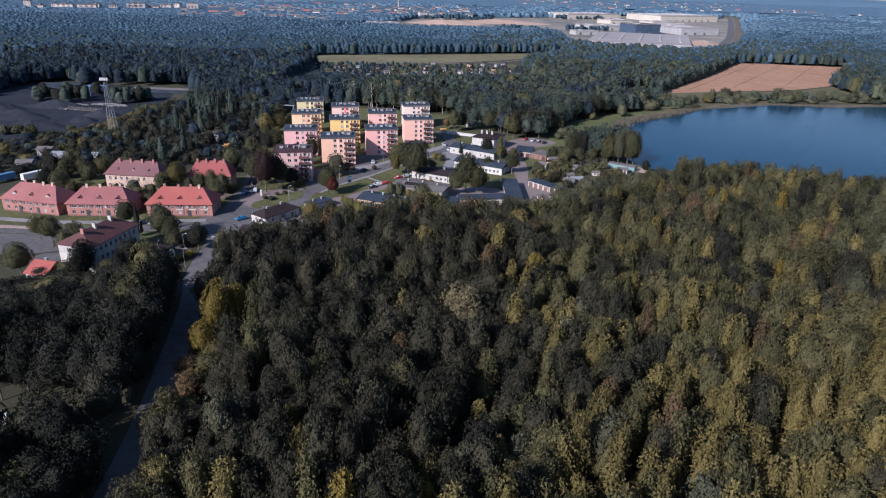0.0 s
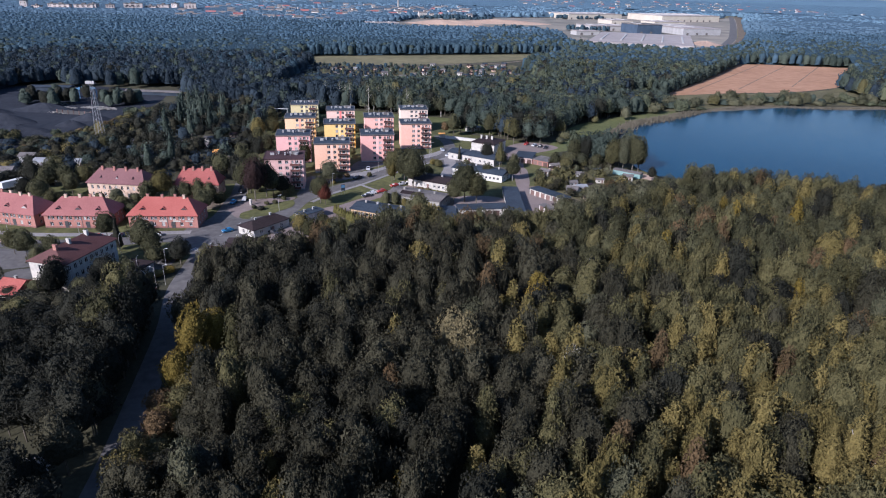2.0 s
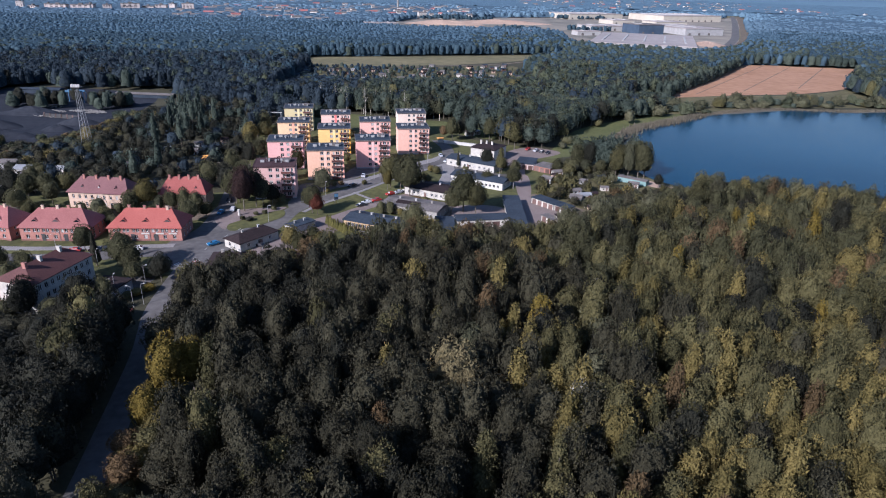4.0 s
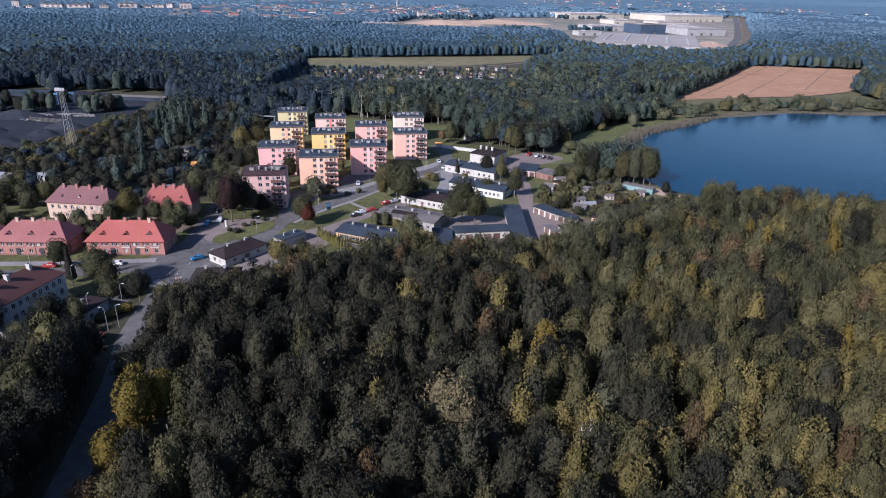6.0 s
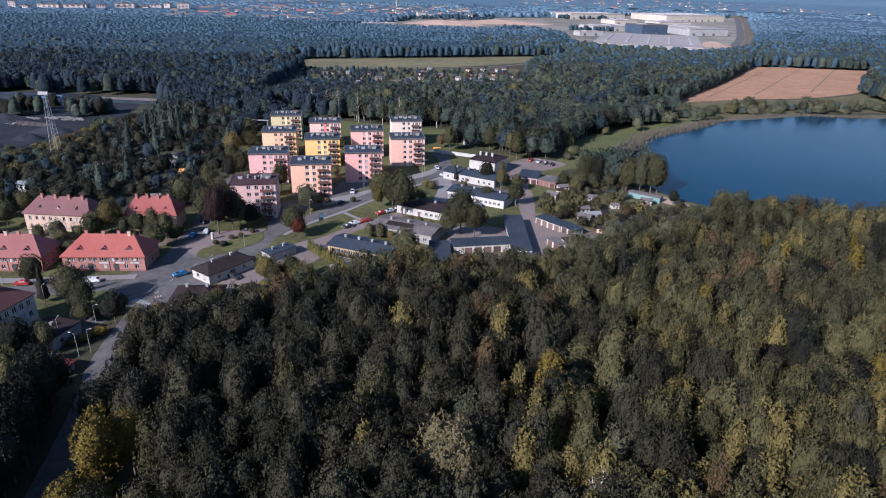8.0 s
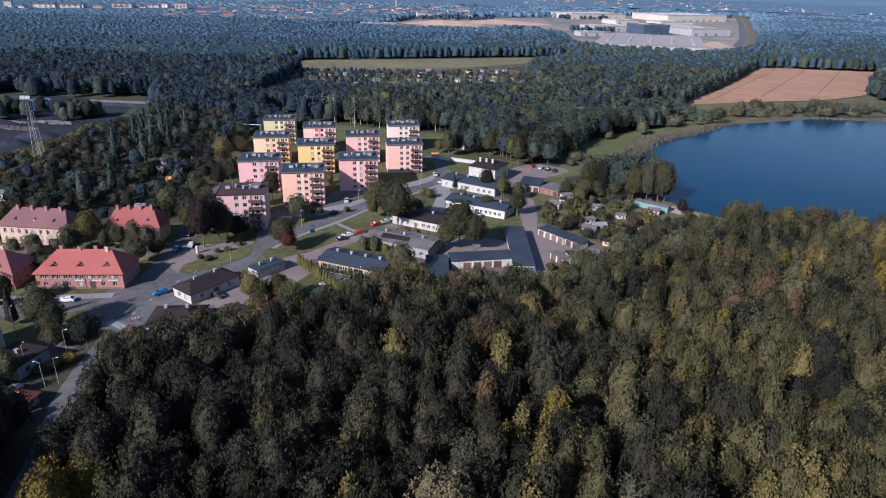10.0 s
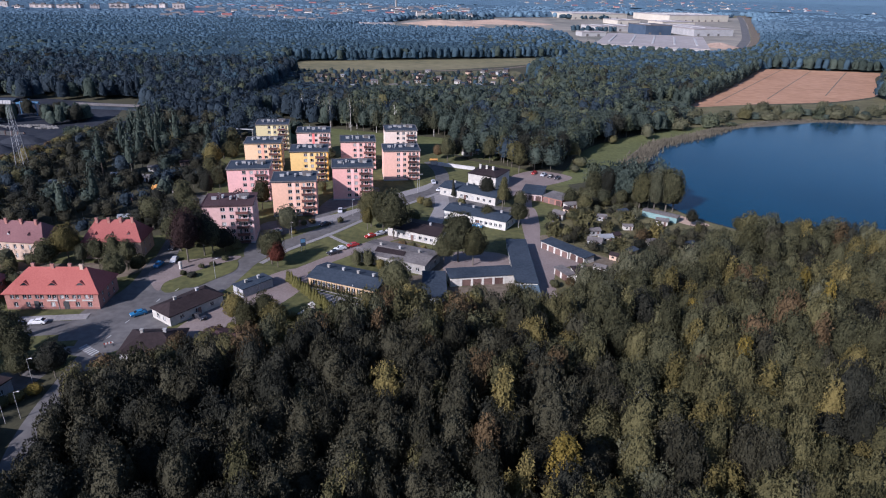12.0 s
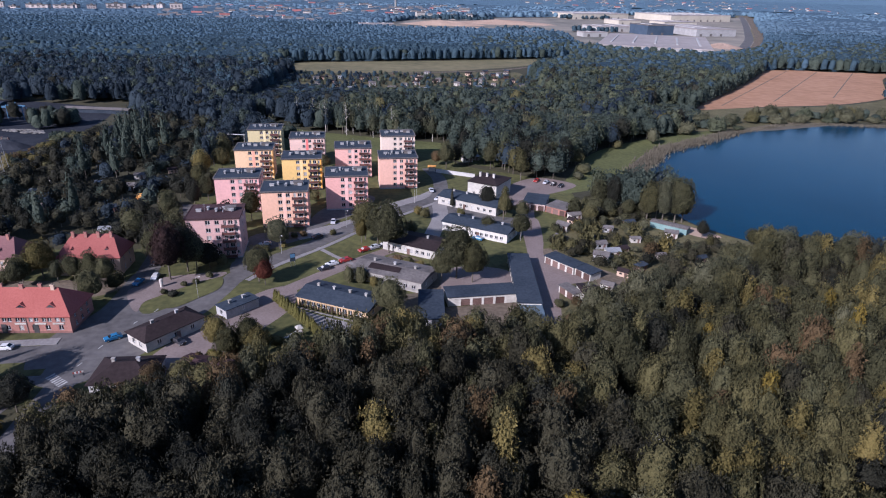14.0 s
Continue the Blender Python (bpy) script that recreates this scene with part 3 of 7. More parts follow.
def dormer(parent, x, W, H, rise, out, w, h, material, dark=None):
    """An eyebrow dormer on the front slope, out metres up from the eaves line."""
    slope = rise / (W / 2)
    bm, z = bmesh.new(), H + slope * out
    a, b, c = (x - w / 2, out, z), (x + w / 2, out, z), (x, out, z + h)
    d = (x, out + h / slope, z + h)
    face(bm, a, c, d), face(bm, c, b, d), face(bm, a, b, c)
    dm = part("dormer", bm, material, parent)
    g = bmesh.new()
    face(g, (x - w * 0.38, out - 0.03, z + 0.06), (x + w * 0.38, out - 0.03, z + 0.06), (x, out - 0.03, z + h * 0.80))
    part("dormer_window", g, GLASS, dm)


# ---- apartment blocks ----
BW, BD, BH = 16.6, 13.4, 14.2


def block_openings():
    front, doors = [], []
    for k in range(5):
        z = 1.35 + 2.62 * k
        front += [(6.0, 7.5, z, z + 1.4), (8.9, 10.3, z, z + 1.4), (15.1, 16.0, z, z + 1.4)]
        doors += [(11.6, 12.5, z - 0.75, z + 1.4), (13.1, 14.6, z, z + 1.4)]
    right = [h for k in range(5) for h in ((5.9, 7.3, 1.35 + 2.62 * k, 2.75 + 2.62 * k),)]
    return front + doors, right


BLOCK_FRONT, BLOCK_RIGHT = block_openings()
balcony_bm = bmesh.new()
box(balcony_bm, 0, 4.1, -1.25, 0, 0, 0.16)
# slab coloured dark for the shaded gap under each balcony
BALCONY_SLAB = mesh_of("balcony", balcony_bm, ROOF_FELT_GREY)
rail_bm = bmesh.new()
box(rail_bm, 0.03, 4.07, -1.25, -1.19, 0.26, 1.05), box(rail_bm, 0.03, 0.09, -1.19, 0, 0.26, 1.05), box(rail_bm, 4.01, 4.07, -1.19, 0, 0.26, 1.05)
BALCONY_PANEL = mesh_of("balcony_panel", rail_bm, RAIL_BROWN)
hand_bm = bmesh.new()
box(hand_bm, 0, 4.1, -1.28, -1.16, 1.05, 1.12)
for k in range(5):
    box(hand_bm, 0.05 + k * 0.98, 0.11 + k * 0.98, -1.22, -1.16, 0.16, 1.05)
BALCONY_RAIL = mesh_of("balcony_rail", hand_bm, DOOR_BROWN)
vent_bm = bmesh.new()
box(vent_bm, -0.8, 0.8, -0.3, 0.3, 0, 0.85), box(vent_bm, -0.9, 0.9, -0.4, 0.4, 0.85, 0.95)
VENT = mesh_of("roof_vent", vent_bm, GREY_RENDER)
hatch_bm = bmesh.new()
box(hatch_bm, -1.6, 1.6, -1.1, 1.1, 0, 1.1), box(hatch_bm, -1.75, 1.75, -1.25, 1.25, 1.1, 1.24)
HATCH = mesh_of("roof_hatch", hatch_bm, ROOF_FELT_GREY)
pipe_bm = bmesh.new()
rod(pipe_bm, (0, 0, 0), (0, 0, 0.8), 0.16, 0.16), rod(pipe_bm, (0, 0, 0.8), (0, 0, 0.95), 0.3, 0.1)
PIPE = mesh_of("vent_pipe", pipe_bm, METAL)


def apartment_block(x, y, label, colour, stripe, edge, roof=None, turn=4.0, seed=0):
    rnd = random.Random(seed)
    b = thing("apartment_building", pose(x, y, 0, 0, 0, turn), label, "apartment block", "five-storey blocks")
    c = Vector(colour) * 0.94
    c.z *= 0.92
    wall = surface("block_render", tuple(c * 0.86), tuple(c * 1.06), 1.2, 0.10, 0.85, 0.12)
    bm = bmesh.new()
    panel(bm, SIDES["f"](BW, BD), BW, BH - 0.5, BLOCK_FRONT)
    panel(bm, SIDES["r"](BW, BD), BD, BH - 0.5, BLOCK_RIGHT)
    panel(bm, SIDES["b"](BW, BD), BW, BH - 0.5, [])
    panel(bm, SIDES["l"](BW, BD), BD, BH - 0.5, [])
    part("wall", bm, wall, b)
    plinth = bmesh.new()
    box(plinth, -0.06, BW + 0.06, -0.06, BD + 0.06, 0, 0.55)
    part("plinth", plinth, GREY_RENDER, b)
    windows(b, SIDES["f"](BW, BD), BLOCK_FRONT)
    windows(b, SIDES["r"](BW, BD), BLOCK_RIGHT)
    if stripe:
        s = Vector(stripe)
        sb = bmesh.new()
        panel(sb, pose(7.62, -0.03, 0.6), 1.16, BH - 1.1, [])
        part("facade_stripe", sb, surface("stripe_render", tuple(s * 0.88), tuple(s * 1.05), 1.2, 0.1, 0.85, 0.1), b)
    if edge:
        s = Vector(edge)
        sb = bmesh.new()
        box(sb, 16.04, BW + 0.03, -0.035, BD * 0.3, 0.6, BH - 0.5)
        part("corner_band", sb, surface("band_render", tuple(s * 0.88), tuple(s * 1.05), 1.2, 0.1, 0.85, 0.1), b)
    for k in range(5):
        bal = part("balcony", BALCONY_SLAB, None, b, at=pose(11.0, 0, 0.44 + 2.62 * k))
        part("balcony_panel", BALCONY_PANEL, None, bal)
        part("balcony_rail", BALCONY_RAIL, None, bal)
    top = bmesh.new()
    box(top, -0.35, BW + 0.35, -0.35, BD + 0.35, BH - 0.5, BH - 0.12)
    part("roof", top, roof or ROOF_FELT, b)
    lip = bmesh.new()
    o, i = 0.4, 0.1
    box(lip, -o, BW + o, -o, -i, BH - 0.34, BH), box(lip, -o, BW + o, BD + i, BD + o, BH - 0.34, BH)
    box(lip, -o, -i, -i, BD + i, BH - 0.34, BH), box(lip, BW + i, BW + o, -i, BD + i, BH - 0.34, BH)
    part("roof_edge", lip, ROOF_FELT_GREY if roof is None else roof, b)
    for k in range(5):
        part("roof_vent", VENT, None, b, at=pose(3.2 + 2.6 * k + rnd.uniform(-0.3, 0.3), BD * (0.5 + 0.14 * (k % 2)), BH - 0.12, 0, 0, rnd.choice((0, 90))))
    part("roof_hatch", HATCH, None, b, at=pose(BW * 0.78, BD * 0.6, BH - 0.12))
    for k in range(4):
        part("vent_pipe", PIPE, None, b, at=pose(rnd.uniform(1.5, 15), rnd.uniform(4, 9), BH - 0.12))
    mast = bmesh.new()
    rod(mast, (0, 0, 0), (0, 0, 2.6), 0.04, 0.03)
    for k in range(4):
        box(mast, -0.5, 0.5, -0.02, 0.02, 1.6 + 0.28 * k, 1.63 + 0.28 * k)
    part("aerial", mast, METAL, b, at=pose(rnd.uniform(4, 12), rnd.uniform(6, 9), BH - 0.12, 0, 0, rnd.uniform(0, 90)))
    return b


apartment_block(-76.2, 276.6, "lilac-pink five-storey block with a maroon roof and brown balconies", (0.61, 0.39, 0.38), None, None, ROOF_MAROON, 9.0, 1)
apartment_block(-60.2, 306.0, "peach five-storey block with brown balconies", (0.76, 0.46, 0.34), (0.82, 0.51, 0.39), (0.73, 0.37, 0.27), None, 9.0, 2)
apartment_block(-40.6, 327.2, "salmon-pink five-storey block with a pale stripe", (0.74, 0.40, 0.37), (0.79, 0.47, 0.42), None, None, 9.0, 3)
apartment_block(-22.2, 356.6, "peach-pink five-storey block beside a parking yard", (0.76, 0.45, 0.37), (0.81, 0.49, 0.41), None, None, 9.0, 4)
apartment_block(-63.6, 351.4, "yellow five-storey block with an orange corner band", (0.80, 0.54, 0.21), (0.81, 0.59, 0.28), (0.81, 0.40, 0.07), None, 9.0, 5)
apartment_block(-44.2, 372.0, "rose-pink five-storey block with brown balconies", (0.75, 0.44, 0.40), (0.79, 0.49, 0.43), None, None, 9.0, 6)
apartment_block(-25.4, 398.6, "off-white pinkish five-storey block by the wood", (0.76, 0.61, 0.54), None, None, None, 9.0, 7)
apartment_block(-69.0, 389.4, "pale pink five-storey block with a red stripe", (0.73, 0.51, 0.46), (0.76, 0.20, 0.18), None, None, 9.0, 8)
apartment_block(-88.0, 364.6, "peach-yellow five-storey block with a salmon stripe", (0.80, 0.54, 0.35), (0.76, 0.38, 0.27), (0.76, 0.46, 0.17), None, 9.0, 9)
apartment_block(-94.0, 405.4, "olive-yellow five-storey block beside tall trees", (0.60, 0.51, 0.30), (0.71, 0.61, 0.34), None, None, 9.0, 10)
apartment_block(-82.2, 321.2, "pink five-storey block half hidden by trees", (0.73, 0.41, 0.41), None, None, None, 9.0, 11)

# ---- brick houses ----


def brick_house(x, y, turn, L, label, roof, wall, seed, W=12.0, shopfronts=True):
    rnd = random.Random(seed)
    h = thing("brick_house", pose(x, y, 0, 0, 0, turn), label, "house", "row of brick houses")
    H, rise = 5.2, 5.0
    up, low = row(7, L, 1.0, 3.3, 1.25, 0.9), row(7, L, 1.15, 0.9, 1.35, 0.9)
    side = row(3, W, 1.0, 3.3, 1.25) + row(3, W, 1.0, 0.9, 1.35)
    up = [q for a in up for q in ((a[0] - 0.55, a[1] - 0.55, a[2], a[3]), (a[0] + 0.75, a[1] + 0.75, a[2], a[3]))]
    walls(h, L, W, H, {"f": up + low, "r": side, "l": side}, wall)
    band = bmesh.new()
    box(band, -0.04, L + 0.04, -0.05, W + 0.04, 0, 0.55)
    part("plinth", band, CLINKER_DARK, h)
    pitched_roof(h, L, W, H, rise, 4.6, roof, 0.55)
    for k in range(3):
        dormer(h, L * (0.2 + 0.3 * k), W, H, rise, 1.5, 3.4, 1.25, roof)
    for u in (0.24, 0.45, 0.62, 0.78):
        chimney(h, L * u + rnd.uniform(-0.5, 0.5), W / 2 + rnd.uniform(-0.5, 0.8), H + rise - 0.3, 1.1, 0.9, CREAM if rnd.random() < 0.5 else CLINKER)
    for u in (0.3, 0.62):
        d = bmesh.new()
        box(d, 0, 1.3, -0.09, -0.01, 0.0, 2.5)
        part("door", d, DOOR_DARK, h, at=pose(L * u, 0, 0.1))
    pipe = bmesh.new()
    rod(pipe, (L * 0.56, -0.12, 0), (L * 0.56, -0.12, H - 0.1), 0.07, 0.07)
    part("downpipe", pipe, METAL, h)
    if shopfronts:
        for u in (0.5, 0.7, 0.88):
            sg = bmesh.new()
            box(sg, -1.4, 1.4, -0.14, -0.02, 2.55, 3.0)
            part("shop_sign", sg, WHITE_RENDER, h, "plain pale shop fascia", at=pose(L * u, 0, 0))
    return h


brick_house(-113.6, 227.9, 3.2, 24.8, "red-brick house with a bright red hipped tile roof and shopfronts", TILE_BRIGHT, CLINKER, 21)
brick_house(-143.4, 226.2, 1.5, 24.0, "red-brick house with a faded red hipped tile roof", TILE_FADED, CLINKER, 22, shopfronts=False)
brick_house(-171.0, 230.8, -12.0, 25.0, "red-brick house with a faded red roof at the bend", TILE_FADED, CLINKER, 23, shopfronts=False)


def cream_house(x, y, turn, L, W, H, rise, hip, label, roof, wall, cols, nch):
    h = thing("old_house", pose(x, y, 0, 0, 0, turn), label, "house")
    opens = [q for z in ((0.9, 1.5), (3.9, 1.5)) for q in row(cols, L, 1.0, z[0], z[1], 0.8)]
    side = [q for z in ((0.9, 1.5), (3.9, 1.5)) for q in row(2, W, 1.0, z[0], z[1])]
    walls(h, L, W, H, {"f": opens, "r": side, "l": side}, wall)
    pitched_roof(h, L, W, H, rise, hip, roof, 0.5)
    for k in range(3):
        dormer(h, L * (0.22 + 0.28 * k), W, H, rise, 1.5, 1.6, 1.0, roof)
    for k in range(nch):
        chimney(h, L * (0.2 + 0.62 * k / max(nch - 1, 1)), W / 2 - 0.8, H + rise - 0.9, 1.7, 0.8, CLINKER)
    return h


cream_house(-145.8, 261.6, -4.5, 24.5, 11, 6.6, 4.8, 3.2, "cream two-storey house with a mauve tile roof and dormers", TILE_MAUVE, CREAM, 9, 4)
cream_house(-110.4, 262.4, 5.0, 18.0, 11, 6.2, 5.4, 3.0, "cream house with a red hipped tile roof and four chimneys", TILE_RED, CREAM, 6, 4)


def school(x, y, turn):
    h = thing("school_building", pose(x, y, 0, 0, 0, turn), "white three-storey school with a dark red hipped roof", "school")
    L, W, H = 12.0, 21.0, 9.6
    side = [q for z in (1.0, 4.1, 7.1) for q in row(9, W, 1.2, z, 1.6, 0.8)]
    walls(h, L, W, H, {"r": side, "f": [q for z in (1.0, 4.1, 7.1) for q in row(2, L, 1.2, z, 1.6)]}, WHITE_RENDER)
    bm, o = bmesh.new(), 0.5
    e = [(-o, -o), (L + o, -o), (L + o, W + o), (-o, W + o)]
    lo, hi = [bm.verts.new((*p, H - 0.1)) for p in e], [bm.verts.new((*p, H + 0.1)) for p in e]
    r = [bm.verts.new((L / 2, 4.0, H + 3.4)), bm.verts.new((L / 2, W - 4.0, H + 3.4))]
    for f in ((hi[0], hi[1], r[0]), (hi[1], hi[2], r[1], r[0]), (hi[2], hi[3], r[1]), (hi[3], hi[0], r[0], r[1])):
        bm.faces.new(f)
    for k in range(4):
        bm.faces.new((lo[k], lo[(k + 1) % 4], hi[(k + 1) % 4], hi[k]))
    bm.faces.new(lo[::-1])
    part("roof", bm, TILE_DARK, h)
    for yy, mt in ((3.5, CLINKER), (8.5, WHITE_RENDER), (15.5, WHITE_RENDER)):
        chimney(h, L / 2 + 0.8, yy, H + 2.6, 1.7, 1.1, mt, 0.8)
    return h


school(-117.4, 176.4, -13.0)


def low_building(name, x, y, turn, L, W, H, rise, label, category, roof, wall, cols=6, hip=0.0, doors=(), vents=3, side_cols=2, win=(1.2, 1.0, 1.2), over=0.45):
    """A long low building with a shallow roof."""
    h = thing(name, pose(x, y, 0, 0, 0, turn), label, category)
    w, z, hh = win
    front = row(cols, L, w, z, hh) if cols else []
    side = row(side_cols, W, w, z, hh) if side_cols else []
    walls(h, L, W, H, {"f": front, "r": side, "l": side}, wall, 0 if hip else rise)
    pitched_roof(h, L, W, H, rise, hip, roof, over)
    for u in doors:
        d = bmesh.new()
        box(d, 0, 1.1, -0.08, -0.01, 0.05, 2.15)
        part("door", d, DOOR_BROWN, h, at=pose(u, 0, 0))
    for k in range(vents):
        v = bmesh.new()
        box(v, -0.35, 0.35, -0.3, 0.3, -0.4, 0.9), box(v, -0.45, 0.45, -0.4, 0.4, 0.9, 1.02)
        part("roof_vent", v, GREY_RENDER if k % 2 else DULL_RENDER, h, at=pose(L * (k + 0.7) / (vents + 0.4), W * 0.55, H + rise * 0.85))
    return h


low_building("shop_building", -65.8, 220.6, 54.6, 16.4, 8.4, 3.1, 1.7, "white shop with a dark brown hipped sheet roof", "shop", ROOF_DARK, WHITE_RENDER, 3, 3.0, (8.2,), 2, 2)
low_building("kiosk", -51.8, 237.8, 50.0, 10.2, 5.0, 2.7, 0.3, "small grey kiosk with a flat dark roof", "kiosk", ROOF_FELT, GREY_RENDER, 1, 0.0, (), 2, 1, over=0.2)
low_building("kindergarten", -34.8, 247.0, -22.0, 22.6, 11.0, 3.0, 1.3, "ochre-walled kindergarten with a dark felt roof", "kindergarten", ROOF_FELT, OCHRE, 12, 0.0, (11.0,), 4)
low_building("workshop_building", -22.0, 265.4, -23.5, 24.0, 11.5, 3.6, 1.0, "grey-roofed workshop with dull cream walls and patched felt", "workshop", ROOF_FELT_GREY, DULL_RENDER, 8, 0.0, (4.0,), 3)
low_building("low_house", -14.5, 289.2, -26.0, 20.0, 11.5, 3.4, 1.2, "white low house with a dark roof behind big trees", "house", ROOF_DARK, WHITE_RENDER, 8, 0.0, (9.5,), 2)
low_building("office_building", 5.8, 308.4, -27.5, 26.0, 10.0, 3.6, 1.2, "cream low office with a blue-grey felt roof", "office", ROOF_FELT, LIMEWASH, 12, 0.0, (14.0,), 4)
low_building("office_building", 3.8, 338.6, -31.0, 27.0, 10.5, 3.6, 1.2, "white low office with a grey felt roof", "office", ROOF_FELT, WHITE_RENDER, 9, 0.0, (12.0,), 4)
low_building("white_house", 16.4, 351.0, -29.0, 13.6, 15.0, 6.4, 1.8, "white two-storey house with a dark hipped roof and chimneys", "house", ROOF_DARK, WHITE_RENDER, 3, 5.5, (), 0, 3)
wh = [o for o in bpy.data.objects if o.name.startswith("white_house")][0]
for k in range(3):
    chimney(wh, 3.0 + 3.2 * k, 6.0, 7.6, 1.8, 0.9, WHITE_RENDER)
low_building("school_annex", -99.5, 184.4, -13.0, 9.0, 9.0, 3.4, 0.4, "grey flat-roofed school annex", "annex", ROOF_DARK, GREY_RENDER, 4, 0.0, (), 1, over=0.3)
low_building("snack_kiosk", -87.0, 171.6, -8.0, 4.6, 4.2, 2.4, 1.5, "small kiosk with a red hipped tile roof", "kiosk", TILE_RED, WHITE_RENDER, 2, 2.0, (), 0, 1, over=0.6)
low_building("garden_house", -123.5, 168.0, -13.0, 7.0, 9.0, 3.6, 2.6, "small white house with a bright red tile roof", "house", TILE_BRIGHT, WHITE_RENDER, 2, 0.0, (), 1)
low_building("service_building", -71.0, 203.4, 6.0, 13.0, 10.5, 2.8, 2.2, "low service building with a dark brown hipped roof", "building", ROOF_DARK, GREY_RENDER, 4, 4.2, (), 2, 2, over=0.5)
low_building("brown_shed", -54.5, 211.5, -14.0, 11.0, 5.5, 2.6, 0.9, "low shed with a maroon sheet roof", "shed", ROOF_MAROON, GREY_RENDER, 1, 0.0, (), 0, 1, over=0.3)


TIN_BLUE = surface("faded_blue_sheet_roof", (0.060, 0.085, 0.105), (0.120, 0.160, 0.190), 1.0, 0.2, 0.6, 0.15)


def garages(x, y, turn, n, W, H, label, roof, wall, pitch=3.1, door=None, blanks=0, pale=()):
    """A row of garages under one flat roof, each with its own door."""
    g = thing("garage_row", pose(x, y, 0, 0, 0, turn), label, "garages")
    L = n * pitch + blanks
    holes = [(blanks + k * pitch + 0.35, blanks + (k + 1) * pitch - 0.35, 0.02, 2.2) for k in range(n)]
    bm = bmesh.new()
    for s, f in SIDES.items():
        panel(bm, f(L, W), L if s in "fb" else W, H, holes if s == "f" else [])
    part("wall", bm, wall, g)
    for i_, (a, b, c, d) in enumerate(holes):
        db = bmesh.new()
        box(db, 0, b - a, 0, 0.06, 0, d - c)
        for k in range(4):
            box(db, 0.05, b - a - 0.05, -0.02, 0, 0.1 + k * 0.52, 0.55 + k * 0.52)
        part("garage_door", db, WHITE_RENDER if i_ in pale else door or DOOR_BROWN, g, at=pose(a, 0.12, c))
    r = bmesh.new()
    box(r, -0.3, L + 0.3, -0.4, W + 0.3, H, H + 0.22)
    part("roof", r, roof, g)
    return g


garages(8.0, 248.2, 10.5, 6, 6.5, 3.0, "white garage row with brown doors and a felt roof", ROOF_FELT, LIMEWASH, 3.4, DOOR_BROWN, 0, (0, 5))
garages(6.8, 235.6, 92.0, 5, 6.6, 3.0, "garage wing with a blue-grey felt roof", ROOF_FELT, GREY_RENDER, 3.4)
garages(27.8, 280.0, -90.0, 10, 6.4, 3.2, "long garage wing with a dark felt roof and white wall", ROOF_FELT, LIMEWASH, 3.45, DOOR_DARK)
garages(28.2, 245.2, -90.0, 3, 5.9, 2.5, "low garage wing with a blue sheet roof", TIN_BLUE, GREY_RENDER, 3.1)
garages(40.1, 280.6, -49.5, 4, 5.3, 2.6, "white garage row with pinkish-brown doors", ROOF_FELT, LIMEWASH, 3.0)
garages(48.5, 271.8, -53.0, 2, 5.0, 2.5, "pair of white garages with brown doors", ROOF_FELT, LIMEWASH, 3.2)
garages(41.4, 259.2, -62.0, 2, 3.0, 2.4, "short white garage with a grey roof", ROOF_FELT_GREY, LIMEWASH, 3.4)
low_building("garden_house", 47.8, 250.0, 8.0, 4.4, 9.0, 3.0, 1.4, "small white garden house with a patched dark roof", "house", ROOF_DARK, LIMEWASH, 2, 0.0, (), 1, 1, over=0.3)
garages(38.6, 334.4, -16.0, 3, 13.0, 2.9, "pink garage block with a grey felt roof", ROOF_FELT, PINK_RENDER, 3.0)
garages(47.6, 331.4, -38.0, 3, 9.0, 2.7, "low brick garage block with a grey roof", ROOF_FELT_GREY, CLINKER, 3.0)

# dark repair patch on the workshop's felt
ws = [o for o in bpy.data.objects if o.name == "workshop_building"][0]
bm = bmesh.new()
face(bm, (5.0, 1.6, 4.02), (15.5, 2.2, 4.12), (15.0, 4.9, 4.59), (4.6, 4.6, 4.53))
part("roof_patch", bm, ROOF_DARK, ws, at=pose(0, 0, 0.06))

# ---- vehicles and street furniture ----
CAR_PROFILE = [(-2.1, 0.35), (-2.1, 0.75), (-1.95, 0.92), (-1.0, 1.0), (-0.35, 1.42), (1.1, 1.45), (1.85, 1.02), (2.1, 0.92), (2.12, 0.35)]
wheel_bm = bmesh.new()
rod(wheel_bm, (0, -0.1, 0), (0, 0.1, 0), 0.32, 0.32, 10)
WHEEL = mesh_of("wheel", wheel_bm, RUBBER)
hub_bm = bmesh.new()
rod(hub_bm, (0, -0.12, 0), (0, 0.12, 0), 0.18, 0.18, 8)
HUB = mesh_of("rim", hub_bm, METAL)
lights_bm = bmesh.new()
box(lights_bm, -0.02, 0.03, -0.2, 0.2, -0.07, 0.07)
LIGHT = mesh_of("headlight", lights_bm, FRAME_WHITE)
PAINTS = {}


